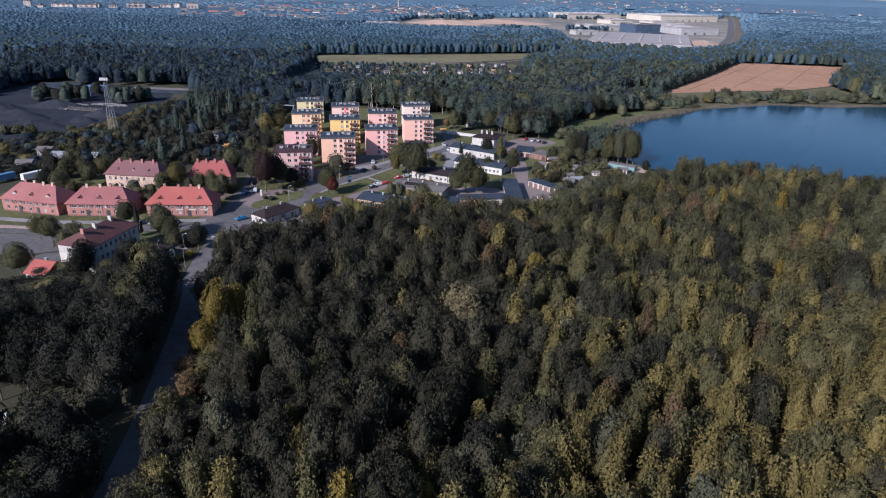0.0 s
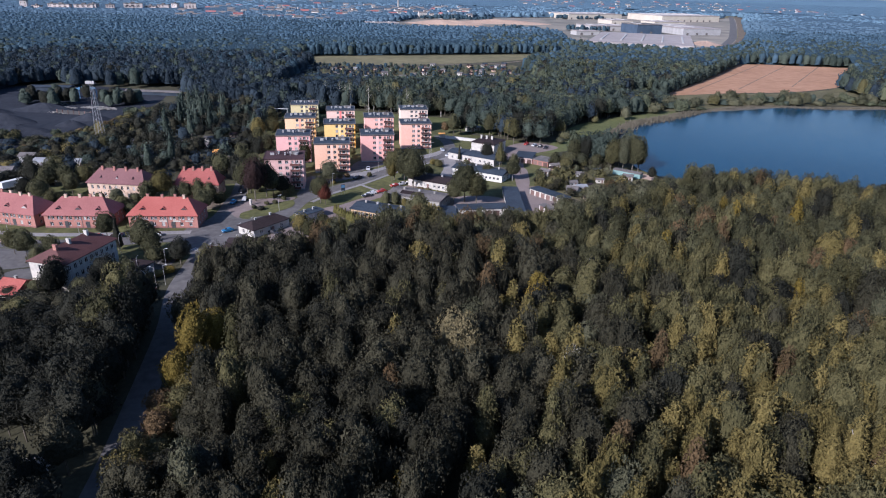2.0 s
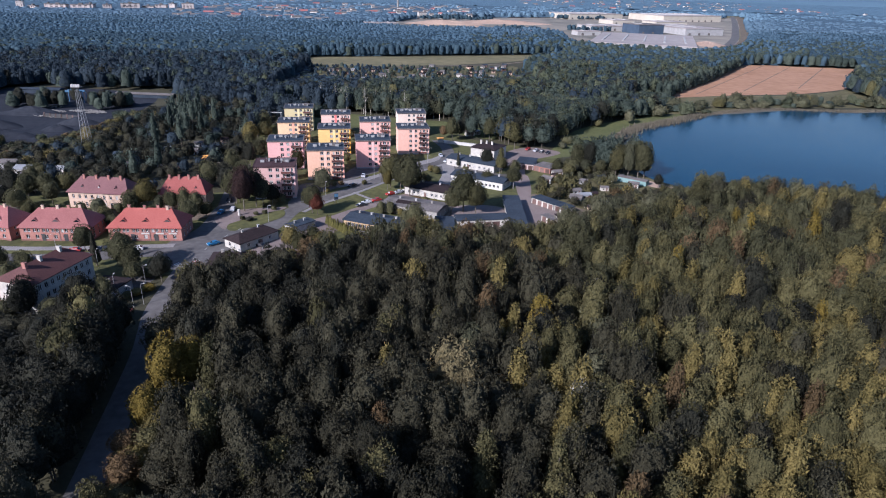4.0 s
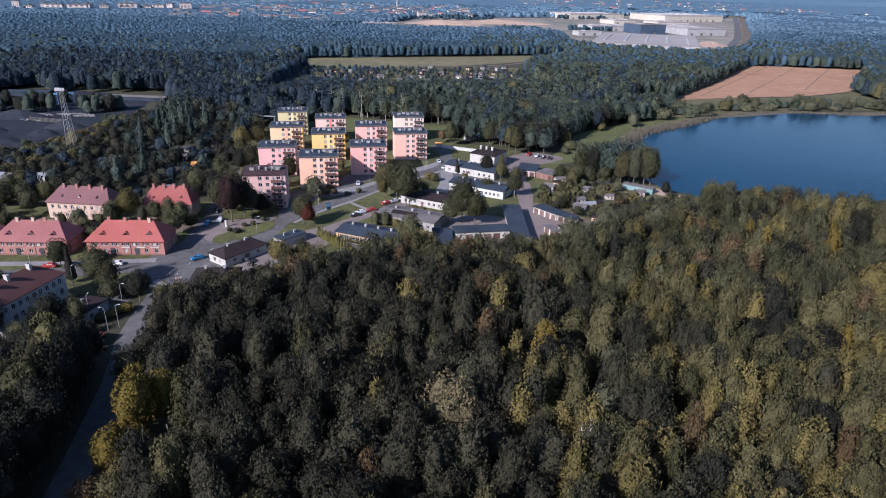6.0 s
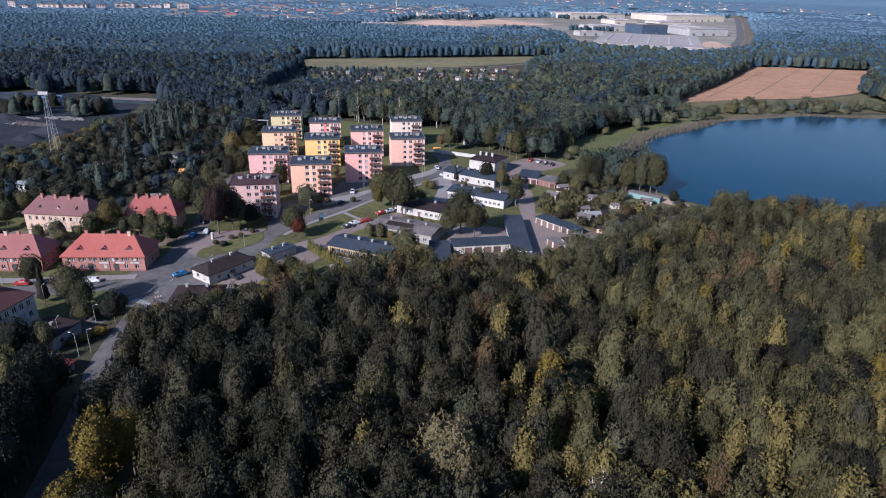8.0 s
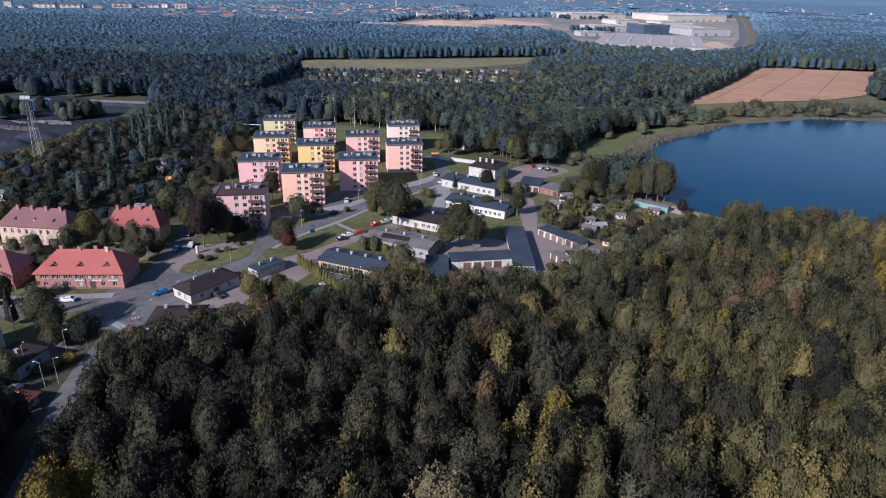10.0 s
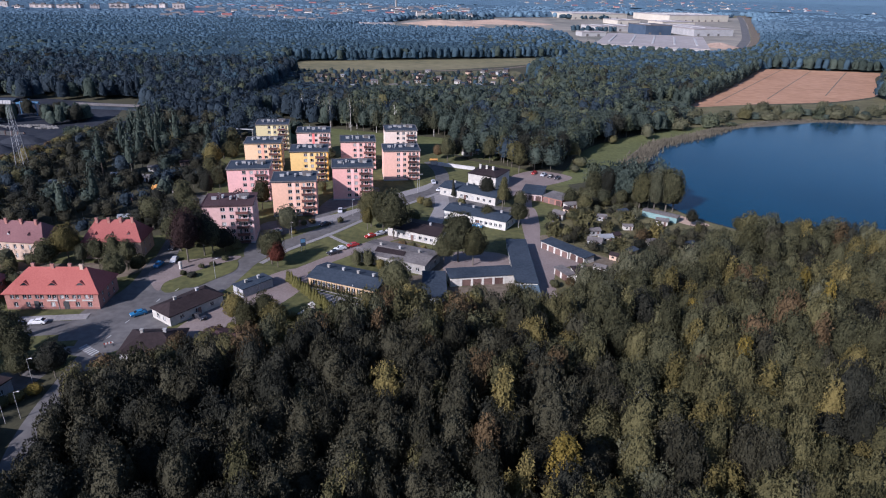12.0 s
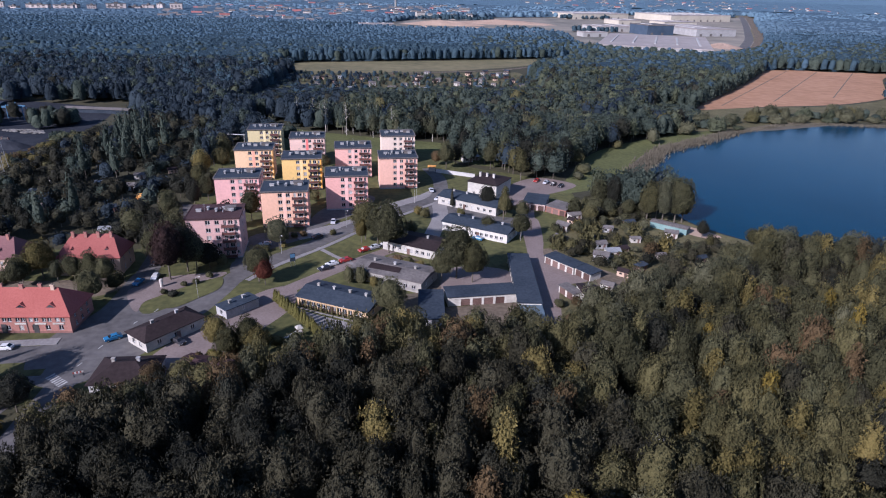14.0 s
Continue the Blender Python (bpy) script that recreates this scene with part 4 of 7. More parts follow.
def car(x, y, turn, colour, word):
    if word not in PAINTS:
        PAINTS[word] = surface("car_paint_" + word.replace(" ", "_"), tuple(v * 0.92 for v in colour), colour, 2, 0.4, 0.25, 0.0, spec=0.6)
    c = thing("car", pose(x, y, 0.05, 0, 0, turn), word + " parked hatchback car on the asphalt", "car", "parked cars")
    bm = bmesh.new()
    sides = []
    for s in (-1, 1):
        sides.append([bm.verts.new((px, s * (0.86 if pz < 1.05 else 0.66), pz)) for px, pz in CAR_PROFILE])
    n = len(CAR_PROFILE)
    for k in range(n):
        bm.faces.new((sides[0][k], sides[0][(k + 1) % n], sides[1][(k + 1) % n], sides[1][k]))
    bm.faces.new(sides[0][::-1]), bm.faces.new(sides[1])
    part("body", bm, PAINTS[word], c)
    for sd in (-1, 1):
        g = bmesh.new()
        face(g, (-0.85, sd * 0.83, 1.03), (1.6, sd * 0.83, 1.05), (1.0, sd * 0.69, 1.4), (-0.3, sd * 0.69, 1.38))
        part("side_window", g, GLASS, c)
    g = bmesh.new()
    face(g, (-1.0, -0.72, 1.03), (-1.0, 0.72, 1.03), (-0.40, 0.6, 1.42), (-0.40, -0.6, 1.42))
    part("windscreen", g, GLASS, c)
    g = bmesh.new()
    face(g, (1.84, 0.72, 1.06), (1.84, -0.72, 1.06), (1.16, -0.6, 1.45), (1.16, 0.6, 1.45))
    part("rear_window", g, GLASS, c)
    for px in (-1.3, 1.3):
        for py in (-0.82, 0.82):
            w = part("wheel", WHEEL, None, c, at=pose(px, py, 0.30))
            part("rim", HUB, None, w)
    for py in (-0.6, 0.6):
        part("headlight", LIGHT, None, c, at=pose(-2.12, py, 0.72))
    return c


RED, WHITE, SILVER, DARK, BLUE = (0.30, 0.03, 0.025), (0.62, 0.62, 0.61), (0.42, 0.43, 0.45), (0.03, 0.03, 0.035), (0.03, 0.14, 0.28)
for cx, cy, ct, col, wd in (
        (-20.6, 286.7, 40, RED, "red"), (-25.7, 277.9, 35, RED, "red"), (-29.6, 274.6, 35, WHITE, "white"), (-31.4, 271.0, 35, DARK, "dark grey"),
        (-35.6, 313.1, 95, SILVER, "silver"), (-38.8, 297.5, 45, DARK, "dark grey"), (-55.2, 289.6, 20, SILVER, "silver"),
        (59.5, 366.0, 60, DARK, "dark grey"), (53.5, 371.0, 60, SILVER, "silver"), (56.5, 368.6, 60, DARK, "dark grey"), (49.4, 373.6, 60, RED, "red"),
        (-40.1, 355.1, 90, SILVER, "silver"), (0.6, 354.6, 100, SILVER, "silver"), (6.4, 341.6, 60, WHITE, "white"), (3.8, 343.6, 60, SILVER, "silver"), (8.6, 339.4, 60, WHITE, "white"),
        (-101.0, 220.6, 8, WHITE, "white"), 
        (-113.9, 218.6, 8, DARK, "dark grey"), (-107.4, 219.4, 8, SILVER, "silver"), (-120.5, 217.6, 8, RED, "red"),
        (-81.4, 262.0, 96, SILVER, "silver"), (-86.2, 272.0, 100, DARK, "dark grey"),
        (-17.4, 289.2, 40, SILVER, "silver"), (-14.6, 291.2, 40, DARK, "dark grey"), (-60.0, 225.5, 150, DARK, "dark grey"), (-89.5, 178.0, 75, WHITE, "white"),
        (18.5, 299.5, -27, BLUE, "blue"), (-77.0, 226.4, 40, BLUE, "blue"), (-84.8, 258.0, 85, BLUE, "blue")):
    car(cx, cy, ct, col, wd)


def street_lamp(x, y, turn, h=6.5):
    lamp = thing("street_lamp", pose(x, y, 0, 0, 0, turn), "grey steel street lamp with one bent arm", "street lamp", "street lamps")
    bm = bmesh.new()
    rod(bm, (0, 0, 0), (0, 0, h), 0.07, 0.045, 8)
    part("pole", bm, GREY_RENDER, lamp)
    bm = bmesh.new()
    rod(bm, (0, 0, h), (0.9, 0, h + 0.35), 0.05, 0.04)
    part("arm", bm, GREY_RENDER, lamp)
    bm = bmesh.new()
    box(bm, 0.8, 1.35, -0.13, 0.13, h + 0.28, h + 0.40, 0.04)
    part("lamp_head", bm, CONCRETE, lamp)


for lx, ly, lt in ((-86.3, 194.1, 0), (-81.6, 182.0, 0), (-83.6, 180.2, 180), (-91.7, 186.8, 90), (-105.4, 204.1, 90), (-126, 217, -90), (-151, 217, -90), (-64, 250, 0), (-48, 283, -45), (-30, 309, -45), (-6, 339, -45), (-5.4, 345.5, 0), (34.2, 300, 0), (-19.5, 233.0, 90)):
    street_lamp(lx, ly, lt)


def lattice_mast(x, y, h):
    m = thing("lattice_mast", pose(x, y, 0), "tall grey lattice floodlight mast with a platform", "mast")
    bm = bmesh.new()
    steps = 14
    for cx, cy in ((-1, -1), (1, -1), (1, 1), (-1, 1)):
        rod(bm, (cx * 2.0, cy * 2.0, 0), (cx * 0.6, cy * 0.6, h), 0.12, 0.07, 4)
    for k in range(steps):
        z0, z1 = h * k / steps, h * (k + 1) / steps
        w0, w1 = 2.0 - 1.4 * k / steps, 2.0 - 1.4 * (k + 1) / steps
        for a, b in (((-1, -1), (1, -1)), ((1, -1), (1, 1)), ((1, 1), (-1, 1)), ((-1, 1), (-1, -1))):
            rod(bm, (a[0] * w0, a[1] * w0, z0), (b[0] * w1, b[1] * w1, z1), 0.045, 0.045, 3)
    part("lattice", bm, METAL, m)
    bm = bmesh.new()
    box(bm, -2.4, 2.4, -1.6, 1.6, h, h + 0.25)
    part("platform", bm, ROOF_FELT_GREY, m)
    for k in range(4):
        bm = bmesh.new()
        box(bm, -0.5, 0.5, -0.2, 0.2, 0, 1.5)
        part("floodlight", bm, GREY_RENDER, m, at=pose(-1.8 + 1.2 * k, -1.4, h + 0.25, -20))


lattice_mast(-189.3, 358.0, 31.0)
# crane beam, long loading roofs and a blue gantry in the yard
for nm, x, y, tn, L, W, H, lb, mt in (
        ("loading_shed", -246.0, 507.0, -4, 44, 6, 2.6, "long grey-roofed loading shed in the yard", ROOF_FELT_GREY),
        ("loading_shed", -322.0, 512.0, 2, 30, 8, 3.0, "long dark shed at the yard's edge", ROOF_FELT)):
    low_building(nm, x, y, tn, L, W, H, 1.0, lb, "shed", mt, ROOF_FELT, 0, 0, (), 0, 0)
gantry = thing("gantry_crane", pose(-262, 480, 0) @ Matrix.Diagonal((0.7, 0.7, 0.8, 1)), "blue steel gantry crane over the yard", "crane")
for k, (a, b, r) in enumerate((((-9, 0, 0), (-9, 0, 9), 0.5), ((9, 0, 0), (9, 0, 9), 0.5), ((-9, 6, 0), (-9, 6, 9), 0.5), ((9, 6, 0), (9, 6, 9), 0.5))):
    bm = bmesh.new()
    rod(bm, a, b, r, r * 0.8, 6)
    part("leg", bm, BLUE_SHEET, gantry)
bm = bmesh.new()
box(bm, -14, 14, 0.0, 1.2, 9, 10.4), box(bm, -14, 14, 5.0, 6.2, 9, 10.4), box(bm, -3, 1, -0.4, 6.6, 10.4, 12.2)
part("beam", bm, BLUE_SHEET, gantry, at=Matrix.Diagonal((0.62, 1, 1, 1)))


def mound(kind_name, x, y, rx, ry, h, seed, material, label):
    bm, rnd, rings = bmesh.new(), random.Random(seed), []
    for k in range(6):
        f = 1 - k / 5.5
        ring = []
        for a in range(22):
            q = 1 + 0.2 * noise.noise((math.cos(a * 0.2856) * 1.3 + seed, math.sin(a * 0.2856) * 1.3, k * 0.3))
            ring.append(bm.verts.new((rx * f * q * math.cos(a * 0.2856), ry * f * q * math.sin(a * 0.2856), h * (1 - f ** 1.4) * q)))
        rings.append(ring)
    for r, q in zip(rings, rings[1:]):
        for a in range(22):
            bm.faces.new((r[a], r[(a + 1) % 22], q[(a + 1) % 22], q[a]))
    bm.faces.new(rings[-1])
    me = mesh_of(kind_name, bm, material)
    ob = new(kind_name, me)
    ob.matrix_basis = pose(x, y, 0)
    tagged(ob, label, "heap", "heaps in the coal yard")


for k, (x, y, rx, ry, h) in enumerate(((-270, 397, 24, 9, 6), (-246, 375, 18, 8, 4), (-267, 437, 22, 8, 5), (-226, 394, 10, 6, 3), (-224, 413, 12, 7, 4), (-290, 375, 22, 9, 5), (-227, 477, 12, 6, 4), (-300, 425, 20, 9, 5))):
    mound("coal_mound", x, y, rx, ry, h, k, COAL, "dark heap of coal spoil in the yard")



def trailer(x, y, turn, material, label):
    t = thing("truck_trailer", pose(x, y, 0, 0, 0, turn), label, "trailer", "parked trailers")
    bm = bmesh.new()
    box(bm, 0, 9.5, 0, 2.5, 1.0, 3.6, 0.04)
    part("box_body", bm, material, t)
    bm = bmesh.new()
    box(bm, 0.2, 9.3, 0.7, 1.8, 0.75, 1.0)
    part("chassis", bm, DOOR_DARK, t)
    for px in (1.4, 6.6, 7.8):
        for py in (0.25, 2.25):
            part("wheel", WHEEL, None, t, at=pose(px, py, 0.45) @ Matrix.Diagonal((1.4, 1.4, 1.4, 1)))


for x, y, tn, mt, lb in ((-195, 262, 62, BLUE_SHEET, "blue box trailer parked behind the houses"), (-184.5, 266, 62, FRAME_WHITE, "white box trailer parked behind the houses"), (-176, 272, 40, FRAME_WHITE, "white box trailer parked under trees")):
    trailer(x, y, tn, mt, lb)
bridge = thing("pipe_bridge", pose(-109, 411.5, 0, 0, 0, -4), "pale pipe bridge carried on two posts", "pipe bridge")
for k in (0.6, 11.4):
    bm = bmesh.new()
    rod(bm, (k, 0, 0), (k, 0, 10), 0.22, 0.18)
    part("post", bm, METAL, bridge)
bm = bmesh.new()
rod(bm, (0, 0, 10.2), (12, 0, 10.2), 0.28, 0.28, 8)
part("pipe", bm, METAL, bridge)

# ---- sheds of the allotments ----
SHED_LOOKS = [(WHITE_RENDER, ROOF_FELT_GREY, "white-walled garden shed with a grey roof"), (CREAM, ROOF_DARK, "cream garden shed with a dark roof"), (DOOR_BROWN, ROOF_FELT, "brown wooden garden shed with a felt roof"),
              (TEAL, ROOF_FELT_GREY, "teal boarded garden shed with a grey roof"), (WHITE_RENDER, METAL, "white garden shed with a bright sheet roof"), (GREY_RENDER, ROOF_FELT_GREY, "grey garden hut with a weathered felt roof"),
              (ORANGE_PAINT, ORANGE_PAINT, "orange painted garden hut")]
SHEDS = []
for wall_m, roof_m, lb in SHED_LOOKS:
    base = []
    bm = bmesh.new()
    L, W, H, rise = 4.6, 3.6, 2.2, 0.9
    hole = [(1.0, 2.0, 0.9, 1.7)]
    for s, f in SIDES.items():
        panel(bm, f(L, W), L if s in "fb" else W, H, hole if s == "f" else [], 0.1)
    for x in (0, L):
        face(bm, (x, 0, H), (x, W, H), (x, W / 2, H + rise))
    SHEDS.append((mesh_of("wall", bm, wall_m), roof_m, lb))
SHED_ROOF = {}


def shed(x, y, turn, look_, s=1.0):
    wall_me, roof_m, lb = SHEDS[look_]
    h = thing("garden_shed", pose(x, y, 0, 0, 0, turn) @ Matrix.Diagonal((s, s, s, 1)), lb, "shed", "garden sheds")
    part("wall", wall_me, None, h)
    if look_ not in SHED_ROOF:
        SHED_ROOF[look_] = pitched_roof(h, 4.6, 3.6, 2.2, 0.9, 0, roof_m, 0.3).data
    else:
        part("roof", SHED_ROOF[look_], None, h)
    part("pane", window_meshes(1.0, 0.8)[1], None, h, at=pose(1.0, 0.05, 0.9))
    d = bpy.data.meshes.get("shed_door")
    if d is None:
        bm = bmesh.new()
        box(bm, 3.0, 3.9, -0.05, 0.01, 0.02, 1.95)
        d = mesh_of("shed_door", bm, DOOR_BROWN)
    part("door", d, None, h)


for x, y, t, lk, s in ((56.5, 321.6, 20, 0, 1.2), (54.0, 318.0, -40, 1, 1.1), (55.8, 301.0, -35, 2, 1.2), (48.6, 312.0, -40, 0, 1.3), (62.5, 286.0, 10, 4, 1.2), (56.8, 283.4, -20, 5, 1.3), (67.0, 264.5, -30, 4, 1.0),
                       (74.2, 300.0, 0, 0, 0.9), (88.0, 306.0, -20, 0, 1.2), (88.0, 263.4, 20, 4, 0.9), (49.4, 249.0, -35, 0, 1.2), (67.6, 289.0, 30, 1, 1.0), (60.0, 293.0, 15, 5, 1.1), (70.5, 275.0, 40, 2, 1.0),
                       (79.0, 285.0, 10, 0, 0.9), (82.5, 274.0, -25, 1, 0.9), (93.0, 283.0, 30, 2, 0.9), (66.0, 310.0, -10, 5, 1.0), (62.0, 272.0, -35, 1, 1.0), (54.5, 262.0, -30, 0, 1.0), (77.0, 316.0, 25, 2, 1.0), (46.0, 300.0, -45, 5, 1.1),
                       (-117.5, 330.0, 10, 6, 1.15), (-111.8, 331.5, 0, 0, 0.6), (-130.5, 346.0, 0, 0, 1.3), (-133.5, 362.0, 10, 0, 1.2), (-144.5, 349.0, 10, 4, 1.2), (-110.5, 377.0, 20, 4, 1.0), (-105.0, 303.5, 10, 0, 1.2), (-164.0, 334.5, 10, 4, 1.3),
                       (-125.0, 318.0, 25, 2, 1.2), (-140.0, 322.0, -20, 5, 1.2), (-152.0, 318.0, 12, 0, 1.1), (-122.0, 372.0, 30, 1, 1.1), (-150.0, 372.0, 0, 2, 1.2), (-170.0, 352.0, 5, 0, 1.2), (-116.0, 296.0, 12, 4, 1.1), (-101.0, 318.0, 30, 1, 1.1),
                       (-192.0, 300.0, 0, 4, 1.6), (-184.0, 292.0, 8, 0, 1.5), (-200.0, 285.0, 8, 0, 1.5), (-176.0, 304.0, 0, 4, 1.3), (-205.0, 310.0, 4, 5, 1.5),
                       (16.0, 404.0, 20, 0, 1.1), (20.0, 410.0, -20, 4, 0.9), (66.0, 409.0, 30, 4, 0.7)):
    shed(x, y, t, 5 if lk == 0 and int(x + y) % 2 else lk, s * 0.78 if -175 < x < -95 and lk != 6 else s * 0.82 if x > 40 else s)
far_rnd = random.Random(77)
for k in range(64):
    x = far_rnd.uniform(-118, 74)
    y = far_rnd.uniform(625, 735) + 0.28 * x
    shed(x, y, far_rnd.uniform(-40, 40), far_rnd.choice((0, 0, 4, 1, 2, 5)), far_rnd.uniform(0.8, 1.25))



def portable_cabin(x, y, turn, body_m):
    """A plastic toilet cabin: ribbed walls, a door and a domed white roof."""
    c = thing("portable_toilet", pose(x, y, 0, 0, 0, turn), "plastic portable toilet with a white domed roof", "toilet cabin", "toilet cabins in the clearing")
    bm = bmesh.new()
    box(bm, -0.6, 0.6, -0.6, 0.6, 0.1, 2.1)
    for k in range(4):
        box(bm, -0.5 + 0.28 * k, -0.4 + 0.28 * k, 0.6, 0.63, 0.2, 2.0)
        box(bm, -0.63, -0.6, -0.5 + 0.28 * k, -0.4 + 0.28 * k, 0.2, 2.0)
    part("wall", bm, body_m, c)
    bm = bmesh.new()
    box(bm, -0.68, 0.68, -0.68, 0.68, 2.1, 2.22), box(bm, -0.6, 0.6, -0.6, 0.6, 2.22, 2.45, 0.25)
    part("roof", bm, FRAME_WHITE, c, "white domed roof")
    bm = bmesh.new()
    box(bm, -0.42, 0.42, -0.65, -0.61, 0.15, 2.0)
    part("door", bm, FRAME_WHITE, c)
    bm = bmesh.new()
    box(bm, -0.7, 0.7, -0.7, 0.7, 0, 0.1)
    part("skid", bm, DOOR_DARK, c)


for x, y, t, m in ((-92.3, 104.6, 20, TEAL), (-90.6, 104.3, 24, TEAL), (-88.8, 104.0, 18, TEAL), (-94.2, 105.2, 15, BLUE_SHEET)):
    portable_cabin(x, y, t, m)


def rubbish_heap(x, y, rx, ry, n, seed):
    """Broken boards, slabs and sheeting thrown on one heap."""
    r, bm = random.Random(seed), bmesh.new()
    for _ in range(n):
        a, q = r.uniform(0, 6.283), math.sqrt(r.uniform(0, 1))
        L, W, T = r.uniform(0.3, 1.6), r.uniform(0.15, 0.8), r.uniform(0.04, 0.3)
        before = set(bm.verts)
        box(bm, -L / 2, L / 2, -W / 2, W / 2, 0, T)
        m = pose(rx * q * math.cos(a), ry * q * math.sin(a), 0.15 + 1.1 * (1 - q) * r.uniform(0.3, 1), r.uniform(-35, 35), r.uniform(-35, 35), r.uniform(0, 360))
        for v in bm.verts:
            if v not in before:
                v.co = m @ v.co
    ob = new("rubbish_heap", mesh_of("rubbish_heap", bm, DULL_RENDER))
    ob.matrix_basis = pose(x, y, 0)
    tagged(ob, "heap of broken pale boards and rubble among the trees", "heap", kind="stuff")


rubbish_heap(-75.6, 104.2, 4.2, 2.6, 150, 3)
rubbish_heap(-81.5, 105.5, 2.2, 1.6, 60, 4)
for k, (x, y, rx, ry) in enumerate(((-250, 431, 13, 3.5), (-238, 450, 12, 3.5), (-262, 446, 12, 4), (-230, 446, 7, 3), (-272, 462, 12, 4))):
    rubbish_heap(x, y, rx, ry, 170, 10 + k)
long_wall = thing("bunker_wall", pose(-254, 429, 0, 0, 0, -12), "long dark brown bunker wall in the coal yard", "wall")
for k in range(6):
    bm = bmesh.new()
    box(bm, 4.2 * k, 4.2 * k + 4.1, 0, 0.5, 0, 2.4 - 0.1 * (k % 2))
    part("panel", bm, DOOR_DARK, long_wall)
for k in range(7):
    bm = bmesh.new()
    box(bm, 4.2 * k - 0.25, 4.2 * k + 0.15, -0.3, 0.7, 0, 2.7)
    part("post", bm, DOOR_BROWN, long_wall)
# teal boat sheds by the water
low_building("boat_shed", 85.8, 317.0, -37.0, 14.0, 4.0, 2.3, 0.5, "long teal boarded boat shed by the lake", "shed", ROOF_FELT_GREY, TEAL, 0, 0, (), 0, 0, over=0.2)
# concrete wall with a clay bank behind the white house
low = thing("retaining_wall", pose(2.0, 385.0, 0, 0, 0, -22), "pale concrete retaining wall beside the lawn", "wall")
bm = bmesh.new()
box(bm, 0, 20, 0, 0.5, 0, 1.6), box(bm, -0.1, 20.1, -0.08, 0.58, 1.6, 1.75)
part("wall", bm, CONCRETE, low)
kiosk_y = thing("market_stall", pose(-1.5, 386.5, 0), "small yellow and white market stall", "stall")
bm = bmesh.new()
box(bm, 0, 3.2, 0, 2.4, 0, 2.2)
part("cabin", bm, WHITE_RENDER, kiosk_y)
bm = bmesh.new()
box(bm, -0.5, 3.7, -0.6, 2.7, 2.2, 2.5, 0.2)
part("awning", bm, ORANGE_PAINT, kiosk_y)
# billboard, slide and pillar
bill = thing("notice_board", pose(-42.6, 272.6, 0, 0, 0, 25), "tall dark blue notice board on two posts", "notice board")
for k in (0.2, 1.5):
    bm = bmesh.new()
    rod(bm, (k, 0, 0), (k, 0, 2.0), 0.06, 0.06)
    part("post", bm, METAL, bill)
bm = bmesh.new()
box(bm, 0, 1.7, -0.08, 0.08, 1.9, 4.6)
part("board", bm, ROOF_FELT, bill)
bm = bmesh.new()
box(bm, 0.12, 1.58, -0.10, -0.08, 3.2, 4.4)
part("sheet", bm, BLUE_SHEET, bill)
slide = thing("playground_slide", pose(-31.0, 229.5, 0, 0, 0, 30), "white playground slide with a small roofed deck", "slide")
bm = bmesh.new()
face(bm, (-4, -0.3, 0.3), (-4, 0.3, 0.3), (0, 0.3, 1.7), (0, -0.3, 1.7))
for s in (-0.3, 0.3):
    face(bm, (-4, s, 0.3), (0, s, 1.7), (0, s, 2.0), (-4, s, 0.6))
part("chute", bm, FRAME_WHITE, slide)
for px in (0.1, 1.3):
    for py in (-0.6, 0.6):
        bm = bmesh.new()
        rod(bm, (px, py, 0), (px, py, 2.9), 0.06, 0.06)
        part("post", bm, DOOR_BROWN, slide)
bm = bmesh.new()
box(bm, 0, 1.4, -0.7, 0.7, 1.6, 1.75), box(bm, -0.2, 1.6, -0.9, 0.9, 2.8, 3.4, 0.5)
part("deck", bm, WHITE_RENDER, slide)
pillar = thing("advertising_pillar", pose(-77.2, 256.5, 0.0) @ Matrix.Diagonal((0.7, 0.7, 0.85, 1)), "round white advertising pillar on the corner", "pillar")
bm = bmesh.new()
rod(bm, (0, 0, 0), (0, 0, 2.8), 0.7, 0.7, 14), rod(bm, (0, 0, 2.8), (0, 0, 3.1), 0.85, 0.4, 14)
part("drum", bm, WHITE_RENDER, pillar)
for k in range(7):
    z = ribbon("crossing_stripe", [(-84.0 + 0.75 * k, 209.0 - 0.5 * k), (-83.0 + 0.75 * k, 211.0 - 0.5 * k)], 0.4, 0.058, WHITE_PAINT, "worn white crossing stripe", "road marking")

barrier = thing("road_barrier", pose(-78.1, 210.0, 0.06, 0, 0, 30), "red and white road barrier boards on two feet", "road barrier")
for k in (0, 1.9):
    bm = bmesh.new()
    box(bm, k - 0.06, k + 0.06, -0.35, 0.35, 0, 0.12), box(bm, k - 0.05, k + 0.05, -0.05, 0.05, 0.12, 1.2)
    part("foot", bm, DOOR_DARK, barrier)
for k in range(6):
    bm = bmesh.new()
    box(bm, -0.1 + 0.36 * k, 0.26 + 0.36 * k, -0.09, -0.05, 0.65, 1.15)
    part("board", bm, TILE_BRIGHT if k % 2 == 0 else FRAME_WHITE, barrier)
for k, q in enumerate(line_points([(-79.6, 214), (-78.6, 222), (-77.3, 227), (-74.4, 238), (-70.0, 246)], 3.0)):
    if k % 2 == 0:
        ribbon("lane_dash", [(q.x, q.y), (q.x + 0.35, q.y + 1.7)], 0.2, 0.0665, WHITE_PAINT, "worn white lane dash on the asphalt", "road marking")

# ---- industry and town on the horizon ----


